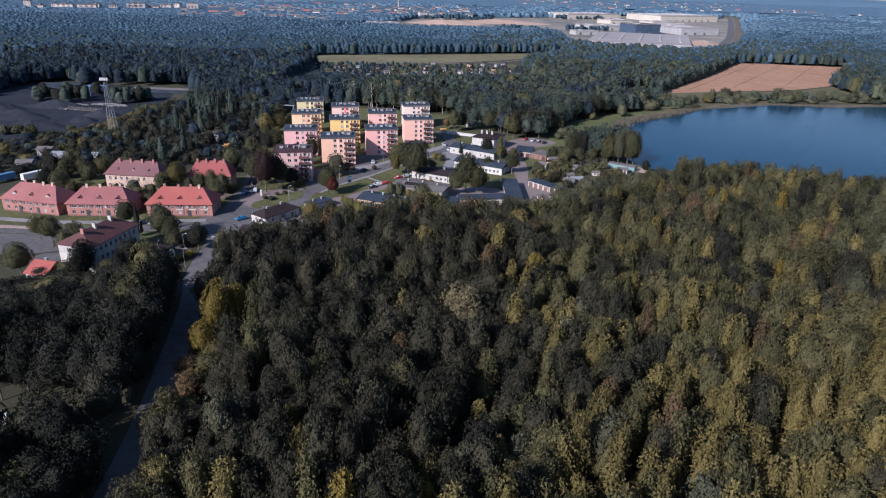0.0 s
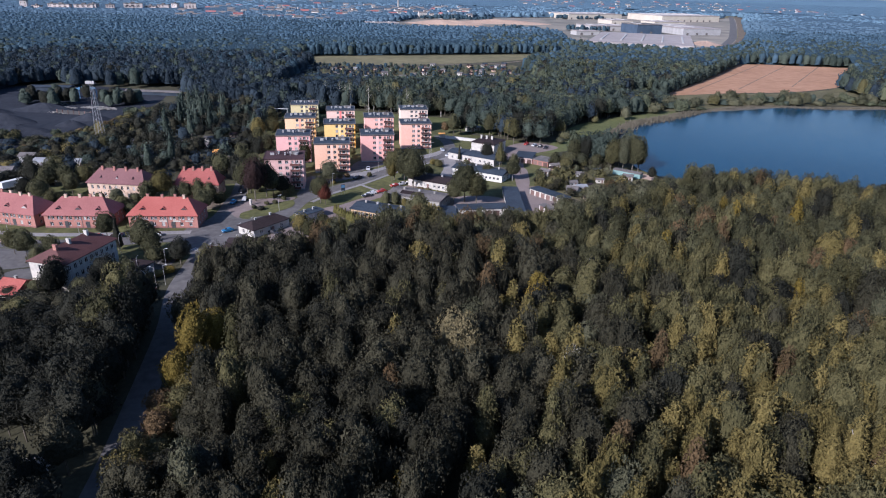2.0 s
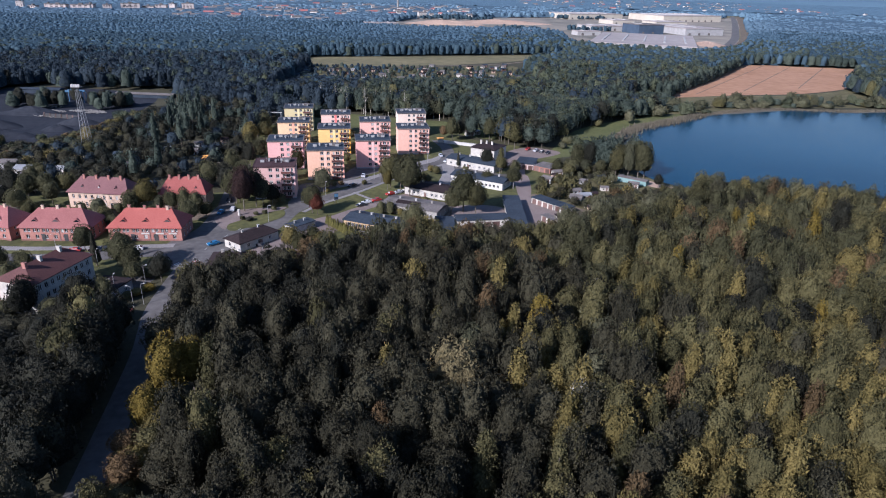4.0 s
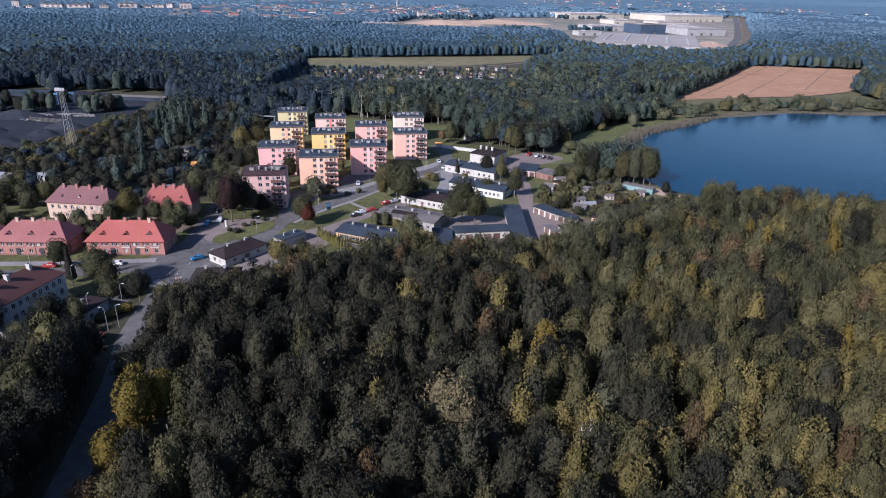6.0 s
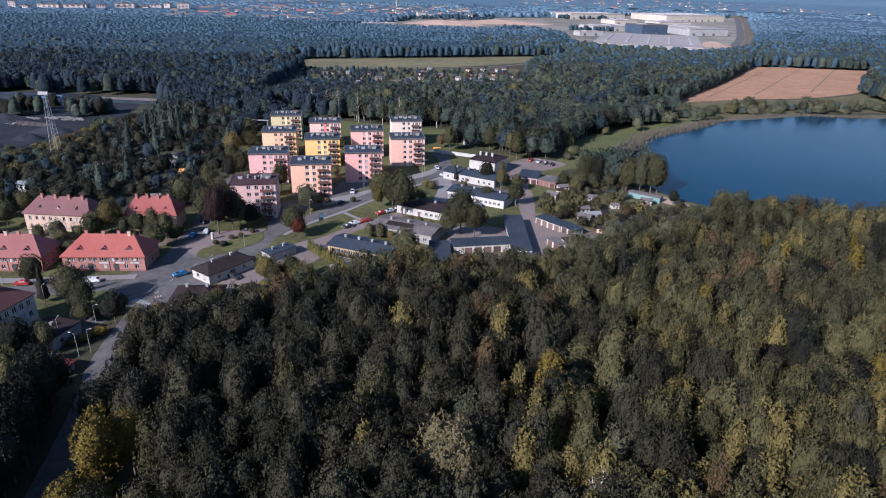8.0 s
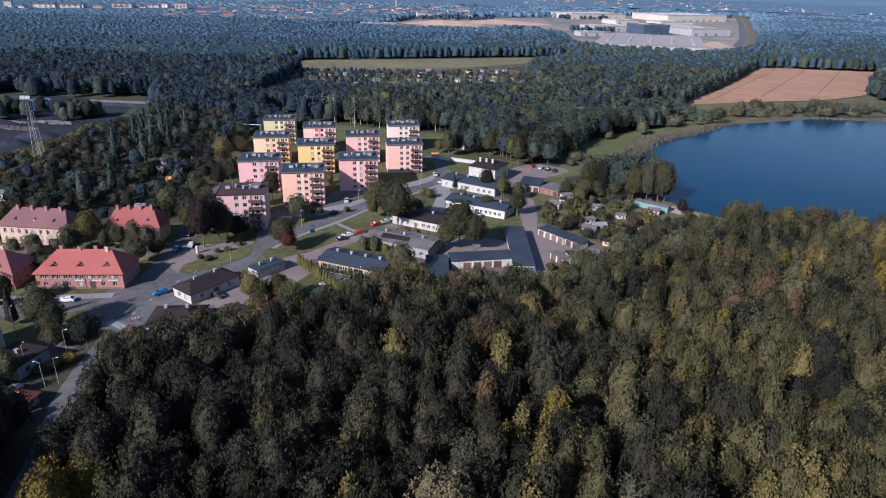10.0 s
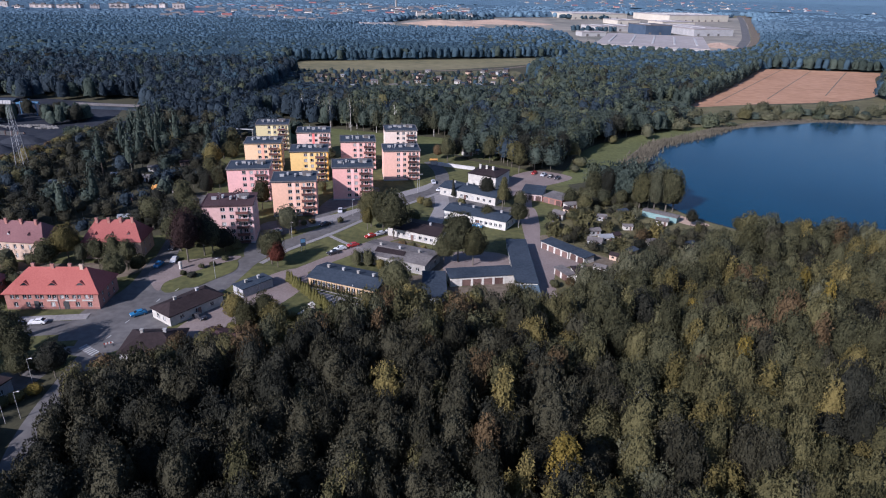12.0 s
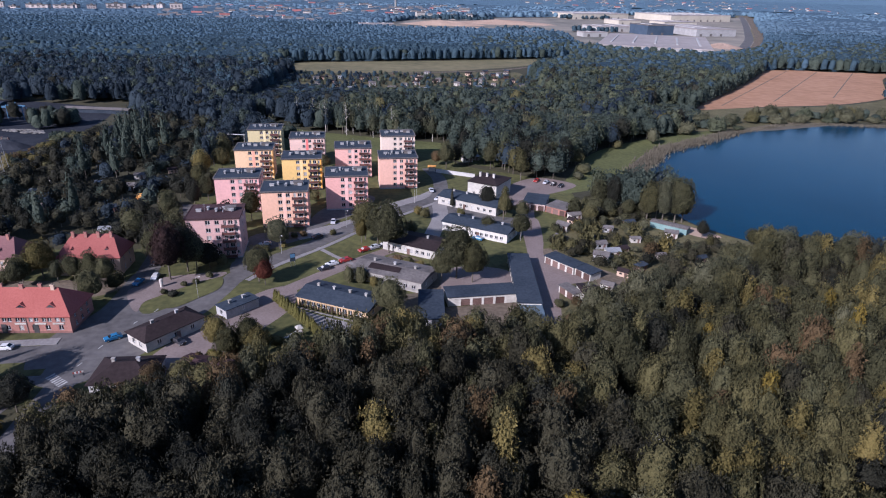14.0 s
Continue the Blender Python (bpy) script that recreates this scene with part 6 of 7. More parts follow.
for x, y, h, w, kd, lf in (
        (-49.8, 287.6, 9.8, 8.4, "weeping", "grey"), (-47.2, 259.6, 7.5, 6.0, "broad", "red"), (-49.6, 261.6, 10.5, 8, "broad", "oak"), (-12.2, 286, 16, 13, "broad", "oak"), (-21.5, 297.5, 13, 10, "broad", "alder"), (-16.5, 292, 13, 10, "broad", "oak"),
        (-52.0, 208.0, 6.0, 6.0, "broad", "alder"), (-46.5, 206.8, 5.4, 6.0, "broad", "birch"), (-58.0, 206.5, 6.0, 5.5, "broad", "rust"), (10.6, 267, 15.5, 12.5, "broad", "oak"), (15.5, 264.5, 12, 9, "broad", "alder"), (6.0, 264.5, 9, 7, "broad", "oak"), (-8.0, 241.5, 10.5, 10.5, "broad", "oak"), (-11.5, 247, 6, 5, "bush", "alder"),
        (-76.6, 261.5, 16, 12, "broad", "copper"), (-73.5, 267.5, 14, 10.0, "broad", "pine"), (-71.0, 268.5, 11, 8, "broad", "grey"), (-82.5, 270.5, 13, 10.5, "broad", "oak"), (-67.5, 270.0, 8, 8, "broad", "pine"), (-88.0, 279, 12, 9, "broad", "pine"), (-80.5, 276, 14, 9, "broad", "oak"), (-84, 287, 12, 9, "broad", "oak"), (-78.5, 298, 10, 8, "broad", "oak"), (-72.0, 303, 10, 8, "broad", "pine"), (-66.5, 313.0, 11, 8, "broad", "oak"),
        (-114.2, 259.8, 11.5, 9.0, "broad", "birch"), (-118.6, 257.0, 8, 7, "broad", "alder"), (-99.0, 259.2, 8.8, 6.6, "broad", "oak"), (-104.0, 258.6, 8.0, 6.4, "broad", "oak"), (-108.5, 257.6, 6.5, 4.5, "broad", "grey"), (-93.0, 247.0, 8.4, 8.4, "broad", "oak"), (-93.5, 257, 8.2, 6.0, "broad", "oak"), (-88.5, 252.5, 6.0, 5.0, "broad", "alder"),
        (-131, 254.5, 6, 6, "bush", "grey"), (-128, 252, 4, 5, "bush", "alder"), (-138, 255.5, 4, 5, "bush", "oak"), (-124, 256, 4, 4, "bush", "oak"),
        (-49.5, 223.5, 8, 7, "broad", "birch"), (-41.5, 223.5, 8, 8, "broad", "alder"), (-45.5, 219.5, 7.5, 7, "broad", "alder"), (-38, 219, 8, 7, "broad", "birch"),
        (34.2, 301.5, 8.5, 7.5, "broad", "oak"), (29.6, 320.8, 12, 5, "column", "alder"), (23.6, 332.6, 9.5, 7, "broad", "pine"), (9.6, 334.0, 8, 3.4, "cone", "pine"),
        (7.0, 391.5, 12, 9, "broad", "oak"), (2.0, 398.0, 7, 5, "broad", "rust"), (11.5, 396.0, 10, 8, "broad", "pine"), (42.0, 375.0, 13, 8, "column", "alder"), (36.0, 392.5, 13, 9, "broad", "oak"), (39.5, 385, 12, 8, "broad", "alder"), (29.0, 394.0, 12, 9, "broad", "oak"),
        (-116.2, 216.8, 9, 7.5, "broad", "oak"), (-97.6, 204.4, 11.5, 11, "broad", "oak"), (-93.5, 201.4, 9, 8, "broad", "oak"), (-82.6, 196.6, 8.5, 7.5, "broad", "pine"), (-107.5, 207.0, 11, 5.5, "cone", "pine"), (-133.5, 199.0, 9, 8, "broad", "oak"), (-139.5, 202, 8, 7, "broad", "alder"),
        (-86.0, 188.0, 2.2, 4.5, "bush", "birch"), (-83.6, 190.5, 2.2, 4.0, "bush", "gold"), (-88.0, 185.6, 2.0, 4.0, "bush", "alder"),
        (-74.5, 252.0, 1.6, 2.6, "bush", "oak"), (-71.5, 250.6, 1.6, 3.4, "bush", "pine"), (-68.0, 259.0, 1.6, 2.4, "bush", "oak"), (-65.4, 263.5, 1.8, 2.6, "bush", "oak"), (-71.0, 257.4, 1.4, 2.2, "bush", "oak"),
        (-22.4, 262.2, 5.4, 4.0, "bush", "oak"), (-18.6, 262.0, 5.4, 4.8, "bush", "oak"), (-14.5, 259.5, 3.6, 3.2, "bush", "birch"), (-33.5, 300.5, 2.4, 2.6, "bush", "alder"),
        (91.6, 320.8, 16.5, 8.6, "weeping", "grey"), (96.6, 321.4, 16.5, 11.0, "weeping", "linden"), (100.0, 322.6, 14.0, 8.6, "weeping", "linden"), (86.2, 323.0, 14.5, 7.6, "weeping", "alder"), (90.5, 325.0, 14.0, 8.0, "broad", "grey"), (82.0, 334.0, 12, 8.5, "broad", "oak"), (75.5, 335.0, 12.5, 9, "broad", "pine"), (69.6, 336.5, 11, 8, "broad", "oak"), (102.0, 306.5, 6.5, 4.5, "broad", "pine"), (79.0, 326.5, 7, 6, "broad", "linden"), (72.4, 328.5, 6.5, 6.5, "broad", "grey"), (66.5, 328.5, 7, 7, "broad", "oak"), (86.5, 329.0, 7.5, 6, "broad", "grey"),
        (58.6, 327.5, 7, 6.5, "broad", "oak"), (62.5, 319.0, 7, 6, "broad", "alder"), (66.0, 396.5, 14, 11, "broad", "pine"), (58.0, 391.5, 13, 10, "broad", "oak"), (51.5, 390.0, 13, 10, "broad", "oak"), (72.5, 401.0, 8, 8, "broad", "alder"), (74.5, 388.0, 5.0, 7.5, "bush", "oak"), (70.0, 379.0, 3.4, 6, "bush", "grey"),
        (-22.5, 294.5, 8, 6, "broad", "birch"), (-47.0, 337.0, 5, 5, "bush", "alder"), (-52.0, 386.0, 7, 6, "broad", "oak"), (-67.0, 385.0, 6, 5, "broad", "alder"), (-64.5, 272.0, 4, 4, "bush", "oak"), (-81.5, 272.0, 12, 9, "broad", "oak"), (-100.0, 289.5, 11, 9, "broad", "oak"), (-94.0, 292.0, 10, 8, "broad", "pine"),
        (-78.5, 345.0, 9, 7, "broad", "oak"), (-79.5, 352.0, 8, 7, "broad", "alder"), (-100.0, 352.0, 10, 8, "broad", "alder"), (-104.0, 366.0, 12, 9, "broad", "birch"), (-99.0, 378.0, 10, 8, "broad", "alder"), (-103.0, 394.0, 13, 9, "broad", "oak"), (-91.0, 336.0, 10, 8, "broad", "oak"), (-92.0, 324.0, 11, 8, "broad", "pine"), (-96.0, 310.0, 11, 9, "broad", "oak"),
        (-5.5, 300.5, 6, 5, "broad", "alder"), (-1.0, 321.0, 4, 5, "bush", "alder"), (-4.0, 325.0, 3, 4, "bush", "birch"), (-47.0, 297.5, 2.0, 3.0, "bush", "oak"), (-44.0, 299.0, 2.0, 3.4, "bush", "rust"), (-50.0, 296.0, 2.2, 3.2, "bush", "oak"), (-53.5, 284.5, 2.0, 3.0, "bush", "alder"), (-48.5, 288.5, 1.8, 2.6, "bush", "birch"),
        (-8.5, 277.0, 3, 4, "bush", "rust"), (-5.0, 276.0, 3, 4, "bush", "alder"), (-1.5, 274.0, 2.6, 4, "bush", "birch"), (22.5, 305.5, 6.5, 6, "broad", "oak"), (13.0, 322.0, 4, 4, "bush", "alder"), (31.0, 326.5, 7, 6, "broad", "alder"), (37.0, 322.5, 7, 6, "broad", "oak"),
        (-118.0, 254.0, 8, 7, "broad", "oak"), (-166.0, 268.0, 10, 9, "broad", "oak"), (-174.0, 271.0, 11, 9, "broad", "pine"), (-160.0, 271.0, 10, 8, "broad", "oak"), (-154.0, 275.0, 9, 8, "broad", "alder"), (-169.0, 277.0, 11, 9, "broad", "oak"), (-153.5, 263.0, 9, 7, "broad", "oak"), (-146.0, 245.0, 7, 7, "broad", "oak"), (-120.5, 240.0, 7, 6, "broad", "alder"), (-150.0, 243.0, 8, 7, "broad", "alder"), (-160.0, 252.0, 9, 8, "broad", "oak"), (-168.0, 256.0, 9, 8, "broad", "pine"), (-116.5, 238.0, 6, 6, "bush", "oak"),
        (-126.0, 200.5, 7, 6, "broad", "oak"), (-121.0, 186.5, 9, 8, "broad", "oak"), (-113.0, 171.0, 6, 6, "broad", "oak"), (-107.5, 171.0, 11.5, 9, "broad", "pine"), (-100.5, 171.5, 6.5, 6, "broad", "oak"), (-95.5, 170.0, 9.5, 5, "broad", "pine"), (-119.0, 168.5, 5, 5, "broad", "pine"), (-93.0, 167.0, 7, 6.5, "broad", "pine"), (-97.0, 178.0, 10, 8, "broad", "pine"), (-92.0, 181.5, 8, 6.5, "broad", "oak"), (-87.5, 157.0, 6.5, 7.0, "broad", "oak"), (-90.5, 151.0, 12, 9, "broad", "pine"), (-83.5, 166.5, 5, 6, "bush", "oak"), (-128.0, 172.5, 10, 9, "broad", "oak"),
        (-88.5, 200.0, 3.0, 6.0, "bush", "oak"), (-85.0, 201.5, 3.0, 5.0, "bush", "oak"), (-90.5, 196.5, 6, 6, "broad", "oak"),
        (128.0, 455.5, 8, 9, "bush", "grey"), (104.0, 441.0, 5, 6, "bush", "alder"), (150.0, 486.0, 6, 8, "bush", "grey"), (118.0, 300.0, 6, 6, "broad", "alder")):
    tree(x, y, h, w, kd, lf, WHERE, "village trees")

# thuja columns along the kindergarten and a clipped yellowish hedge
for k in range(11):
    u = 1.6 + 1.75 * k
    a = radians(-22)
    tree(-34.8 + math.cos(a) * u + 0.9 * math.sin(a), 247.0 + math.sin(a) * u - 0.9 * math.cos(a), 2.9, 1.2, "cone", "alder", "against the ochre wall", "thujas along the wall")
HEDGE = line_points([(-41.5, 249.0), (-38.6, 245.4), (-35.4, 241.8), (-32.4, 238.2), (-29.0, 234.5), (-25.4, 229.4), (-23.6, 225.7)], 1.30)
for k, q in enumerate(HEDGE):
    tree(q.x, q.y, 3.9 + 0.35 * (k % 3), 2.7, "cone", "thuja", "in a clipped hedge row", "thuja hedge")

# ---- woods ----
WOOD_EDGE = [(-47, 30), (-53.5, 85), (-56, 104), (-58.5, 122), (-64.5, 157), (-70, 180), (-70, 196), (-56, 203), (-36, 211), (-14, 221), (2, 226), (16, 229), (31, 228), (42, 234), (53, 249), (72, 257), (92, 266), (106, 288), (128, 287), (170, 272), (240, 266), (360, 262), (420, 30)]
LEFT_WOOD = [(-54, 40), (-61, 90), (-67, 122), (-75, 152), (-83, 166), (-92, 166), (-108, 172), (-126, 162), (-210, 178), (-210, 40)]
GARDEN_GAP = [(-110, 94), (-92, 91), (-70.5, 95), (-69.5, 108), (-84, 110), (-108, 113)]


def spots(poly, step, seed, jitter=0.36):
    """A jittered triangular grid inside an outline."""
    r = np.random.default_rng(seed)
    p = np.array(poly, float)
    (x0, y0), (x1, y1) = p.min(0), p.max(0)
    gx, gy = np.meshgrid(np.arange(x0, x1, step), np.arange(y0, y1, step * 0.866))
    gx = gx + (np.arange(gx.shape[0])[:, None] % 2) * step / 2
    x, y = (g.ravel() + r.uniform(-jitter, jitter, g.size) * step for g in (gx, gy))
    keep = inside(x, y, poly)
    return x[keep], y[keep]


def drift(x, y, scale, shift=0.0):
    """A slow random field over the plan, roughly -1 to 1."""
    return np.array([noise.noise((a * scale + shift, b * scale - shift, shift)) for a, b in zip(x, y)]) * 1.6


def forest(name, label, x, y, h, w, kinds, leaf_index, tufts, size, seed, trunks=True, rings=6, sides=10, per=7, near=True):
    """Many trees joined into one body of stuff."""
    r = np.random.default_rng(seed)
    protos = {}
    VV, FF, MM, TT, base = [], [], [], [], 0
    trunk_v = np.array([(c * 0.014, s * 0.014, z) for z in (0, 0.6) for c, s in ((1, 0), (0, 1), (-1, 0), (0, -1))])
    trunk_f = np.array([q for k in range(4) for q in ((k, (k + 1) % 4, 4 + (k + 1) % 4), (k, 4 + (k + 1) % 4, 4 + k))])
    for i in range(len(x)):
        key = (kinds[i] if near or kinds[i] != "broad" else "grove", int(r.integers(0, 7)))
        if key not in protos:
            protos[key] = crown_arrays(key[0], rings, sides, tufts, size, seed * 50 + key[1] * 7 + len(key[0]), per, 0.02 if near else 0.035, 0.90 if near else 1.0, 2.0 if near else 1.4)
        V, F = protos[key]
        a = r.uniform(0, 6.283)
        c, s = math.cos(a), math.sin(a)
        P = np.empty_like(V)
        P[:, 0] = x[i] + w[i] * (c * V[:, 0] - s * V[:, 1])
        P[:, 1] = y[i] + w[i] * (s * V[:, 0] + c * V[:, 1])
        P[:, 2] = h[i] * V[:, 2]
        VV.append(P), FF.append(F + base), MM.append(np.full(len(F), leaf_index[i])), TT.append(np.full(len(V), r.uniform(0, 1)))
        base += len(V)
        if trunks:
            VV.append(trunk_v * h[i] + (x[i], y[i], 0)), FF.append(trunk_f + base), TT.append(np.zeros(8))
            MM.append(np.full(8, len(LEAF_ORDER) + (1 if LEAF_ORDER[leaf_index[i]] in ("birch", "gold", "grey") else 0)))
            base += 8
    me = quick_mesh(name, np.concatenate(VV), np.concatenate(FF), [LEAF[n] for n in LEAF_ORDER] + [BARK, BIRCH_BARK], np.concatenate(MM), np.concatenate(TT))
    me.shade_smooth()
    return tagged(new(name, me), label, "woodland", kind="stuff")


def species(x, y, seed, weights):
    """Picks leaves and shapes: weights is a function of the place that gives a list of (leaf, kind, weight)."""
    r = np.random.default_rng(seed)
    f, g = drift(x, y, 0.022, 3.1), drift(x, y, 0.06, 7.7)
    kinds, leaf = [], []
    for i in range(len(x)):
        rows = weights(x[i], y[i], f[i], g[i])
        p = np.array([max(q[2], 0.0) for q in rows])
        k = r.choice(len(rows), p=p / p.sum())
        leaf.append(rows[k][0]), kinds.append(rows[k][1])
    return kinds, leaf


def near_weights(x, y, f, g):
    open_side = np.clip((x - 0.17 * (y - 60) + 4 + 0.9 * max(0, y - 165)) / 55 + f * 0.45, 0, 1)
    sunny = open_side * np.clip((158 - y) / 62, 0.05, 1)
    # pine left of x = -8 darkens the wood in place of vignetting
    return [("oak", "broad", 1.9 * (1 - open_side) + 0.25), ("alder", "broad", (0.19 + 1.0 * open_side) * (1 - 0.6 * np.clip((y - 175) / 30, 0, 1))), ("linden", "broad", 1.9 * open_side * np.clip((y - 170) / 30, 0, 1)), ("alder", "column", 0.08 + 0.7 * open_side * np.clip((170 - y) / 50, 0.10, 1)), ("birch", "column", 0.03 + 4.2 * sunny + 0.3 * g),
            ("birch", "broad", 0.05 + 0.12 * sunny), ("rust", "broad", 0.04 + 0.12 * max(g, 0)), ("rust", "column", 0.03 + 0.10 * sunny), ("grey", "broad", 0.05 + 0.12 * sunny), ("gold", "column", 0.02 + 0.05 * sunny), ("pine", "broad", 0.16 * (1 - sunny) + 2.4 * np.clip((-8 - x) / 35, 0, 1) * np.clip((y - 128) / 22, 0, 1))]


nx, ny = spots(WOOD_EDGE, 4.75, 31)
keep = (nx < 76 + 0.68 * (ny - 66)) & (ny > 62) & ~near_line(nx, ny, MAIN_ROAD, 4.8)
keep &= ~inside(nx, ny, [(-75, 199), (-57, 200), (-40, 206), (-40, 220), (-75, 218)])
keep &= (np.hypot(nx - 5, ny - 136) > 5) & (np.hypot(nx + 54, ny - 138) > 6.5) & (np.hypot(nx + 56, ny - 127) > 4)
nx, ny = nx[keep], ny[keep]
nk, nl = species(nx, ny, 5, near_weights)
# broad crowns stand wider apart than slender ones
keep = (np.array(nk) == "column") | (rng.uniform(0, 1, len(nx)) < 0.84)
nx, ny, nk, nl = nx[keep], ny[keep], [k for k, q in zip(nk, keep) if q], [l for l, q in zip(nl, keep) if q]
edge = near_line(nx, ny, MAIN_ROAD, 15) & (ny < 205)
nl = [str(rng.choice(["alder", "birch", "oak", "rust", "alder"])) if q and rng.uniform() < 0.7 else l for l, q in zip(nl, edge)]
# only dark leaves here: the corner's darkness is put into leaf colour
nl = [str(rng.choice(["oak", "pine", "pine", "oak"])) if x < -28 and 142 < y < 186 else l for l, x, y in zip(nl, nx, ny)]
front = near_line(nx, ny, WOOD_EDGE[6:11], 17)
nl = [str(rng.choice(["alder", "linden", "rust", "alder", "grey", "oak", "birch"])) if q else l for l, q in zip(nl, front)]
shore = near_line(nx, ny, WOOD_EDGE[12:21], 17)
nl = [str(rng.choice(["linden", "grey", "linden", "oak", "alder", "grey"])) if q else l for l, q in zip(nl, shore)]
nh = rng.uniform(10.0, 17.5, len(nx)) + 1.6 * drift(nx, ny, 0.03, 1.7)
nh = np.where(np.array(nk) == "column", nh * 1.02, nh)
nh *= np.where(inside(nx, ny, [(-64, 96), (-46, 96), (-46, 133), (-64, 133)]), 0.50, np.where(near_line(nx, ny, MAIN_ROAD, 12), 0.86, 1.0)) * np.where(near_line(nx, ny, WOOD_EDGE[17:22], 11), 0.66, 1.0) * np.where(inside(nx, ny, [(-75, 184), (-40, 190), (-30, 205), (-30, 222), (-75, 222)]), 0.66, 1.0) * np.where(near_line(nx, ny, WOOD_EDGE[6:18], 9), 0.72, 1.0)
nw = np.where(np.array(nk) == "column", rng.uniform(4.0, 6.0, len(nx)), rng.uniform(4.8, 8.0, len(nx)))
# those along the road and across the middle of the wood stand as single trees
single = (np.abs(nx - 20) < 62) & (ny > 98) & (ny < 168)
order = np.flatnonzero(single)[:130]
single[:] = False
single[order] = True
for i in order:
    tree(nx[i], ny[i], nh[i], nw[i], nk[i], nl[i], "in the dense wood", "trees of the wood", False)
tree(5.2, 136.0, 17.5, 11, "weeping", "pale", "standing out of the wood", "trees of the wood")
tree(-54.6, 136.5, 16.5, 9.0, "broad", "gold", "at the roadside edge of the wood", "trees of the wood")
tree(-52.0, 141.0, 14.0, 6.5, "broad", "gold", "at the roadside edge of the wood", "trees of the wood")
tree(-55.8, 127.0, 11.5, 6.8, "broad", "gold", "at the roadside edge of the wood", "trees of the wood")
tree(-56.5, 119.0, 7.0, 5.5, "broad", "rust", "at the roadside edge of the wood", "trees of the wood")
tree(26.0, 158.0, 17.0, 8.0, "column", "gold", "in the dense wood", "trees of the wood")


def snag(x, y, h, seed):
    """A bare pale tree: a tapered stem with thin forked limbs."""
    r, bm = random.Random(seed), bmesh.new()
    rod(bm, (0, 0, 0), (0, 0, h * 0.6), 0.12, 0.07, 6), rod(bm, (0, 0, h * 0.6), (r.uniform(-0.4, 0.4), 0.2, h), 0.07, 0.02, 5)
    for k in range(16):
        a, z = r.uniform(0, 6.283), h * r.uniform(0.5, 0.95)
        q = h * 0.26 * (1.15 - z / h)
        e = Vector((q * math.cos(a), q * math.sin(a), z + q * 0.9))
        rod(bm, (0, 0, z), e, 0.035, 0.02, 4)
        for _ in range(2):
            rod(bm, e, e + Vector((r.uniform(-0.7, 0.7), r.uniform(-0.7, 0.7), r.uniform(0.4, 1.1))), 0.03, 0.012, 3)
    t = thing("tree", pose(x, y, 0), "bare pale dead birch standing in the wood", "tree", "dead trees")
    part("trunk", bm, CONCRETE, t)


def thin_birch(x, y, h, seed):
    """A slender birch: a long pale stem with fine limbs and a sparse veil of leaves."""
    r, bm = random.Random(seed), bmesh.new()
    rod(bm, (0, 0, 0), (0, 0, h * 0.55), 0.20, 0.13, 6), rod(bm, (0, 0, h * 0.55), (r.uniform(-0.5, 0.5), r.uniform(-0.4, 0.4), h), 0.13, 0.03, 5)
    for k in range(14):
        a, z = r.uniform(0, 6.283), h * r.uniform(0.4, 0.92)
        q = h * 0.17 * (1.2 - z / h)
        rod(bm, (0, 0, z), (q * math.cos(a), q * math.sin(a), z + q * 1.3), 0.06, 0.02, 4)
    t = thing("tree", pose(x, y, 0), "slender birch with a long pale stem and sparse leaves", "tree", "birches on the meadow")
    part("trunk", bm, BIRCH_BARK, t)
    V, F = crown_arrays("column", 3, 5, 26, 0.42, 700 + seed, 5)
    F = F[:-30]
    me = quick_mesh("crown", V[:F.max() + 1], F, [LEAF["grey"]], None, None, True)
    part("crown", me, None, t, at=Matrix.Diagonal((5.2, 5.2, h * 1.02, 1)))


for k, (x, y, h) in enumerate(((-87, 486, 17), (-75, 478, 18), (-71, 476, 16), (-66, 468, 19), (-54, 466, 18), (-46, 470, 17), (-36, 472, 16), (-25, 457, 18), (-52, 459, 19), (-60, 474, 16))):
    thin_birch(x, y, h, k)
for k, (x, y, h) in enumerate(((62, 232, 14), (44, 176, 14.5), (30, 128, 15), (72, 205, 14))):
    snag(x, y, h, k)
m_ = ~single
forest("near_wood", "dense mixed autumn wood of green, olive and yellow crowns", nx[m_], ny[m_], nh[m_], nw[m_], [k for k, q in zip(nk, m_) if q], [LEAF_ORDER.index(l) for l, q in zip(nl, m_) if q], 60, 0.48, 41)

lx, ly = spots(LEFT_WOOD, 5.6, 33)
keep = ~inside(lx, ly, GARDEN_GAP) & ~near_line(lx, ly, MAIN_ROAD, 4.7) & (lx > -76 - 0.70 * (ly - 66)) & (ly > 62)
lx, ly = lx[keep], ly[keep]
# pine outweighs oak, so the left wood's shade sits in its leaf colour
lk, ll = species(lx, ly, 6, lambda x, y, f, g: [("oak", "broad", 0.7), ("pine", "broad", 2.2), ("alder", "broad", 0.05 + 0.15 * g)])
forest("roadside_wood", "green roadside trees in dark leaves that stand for shade", lx, ly, rng.uniform(9.5, 16.5, len(lx)) * np.where(ly > 152, 0.85, 1.0) * np.where((lx < -84) & (ly > 136), 0.50, 1.0) * np.where(near_line(lx, ly, MAIN_ROAD, 13) & (ly > 112) & (ly < 160), 1.25, 1.0), rng.uniform(7, 10, len(lx)), lk, [LEAF_ORDER.index(l) for l in ll], 62, 0.46, 42)

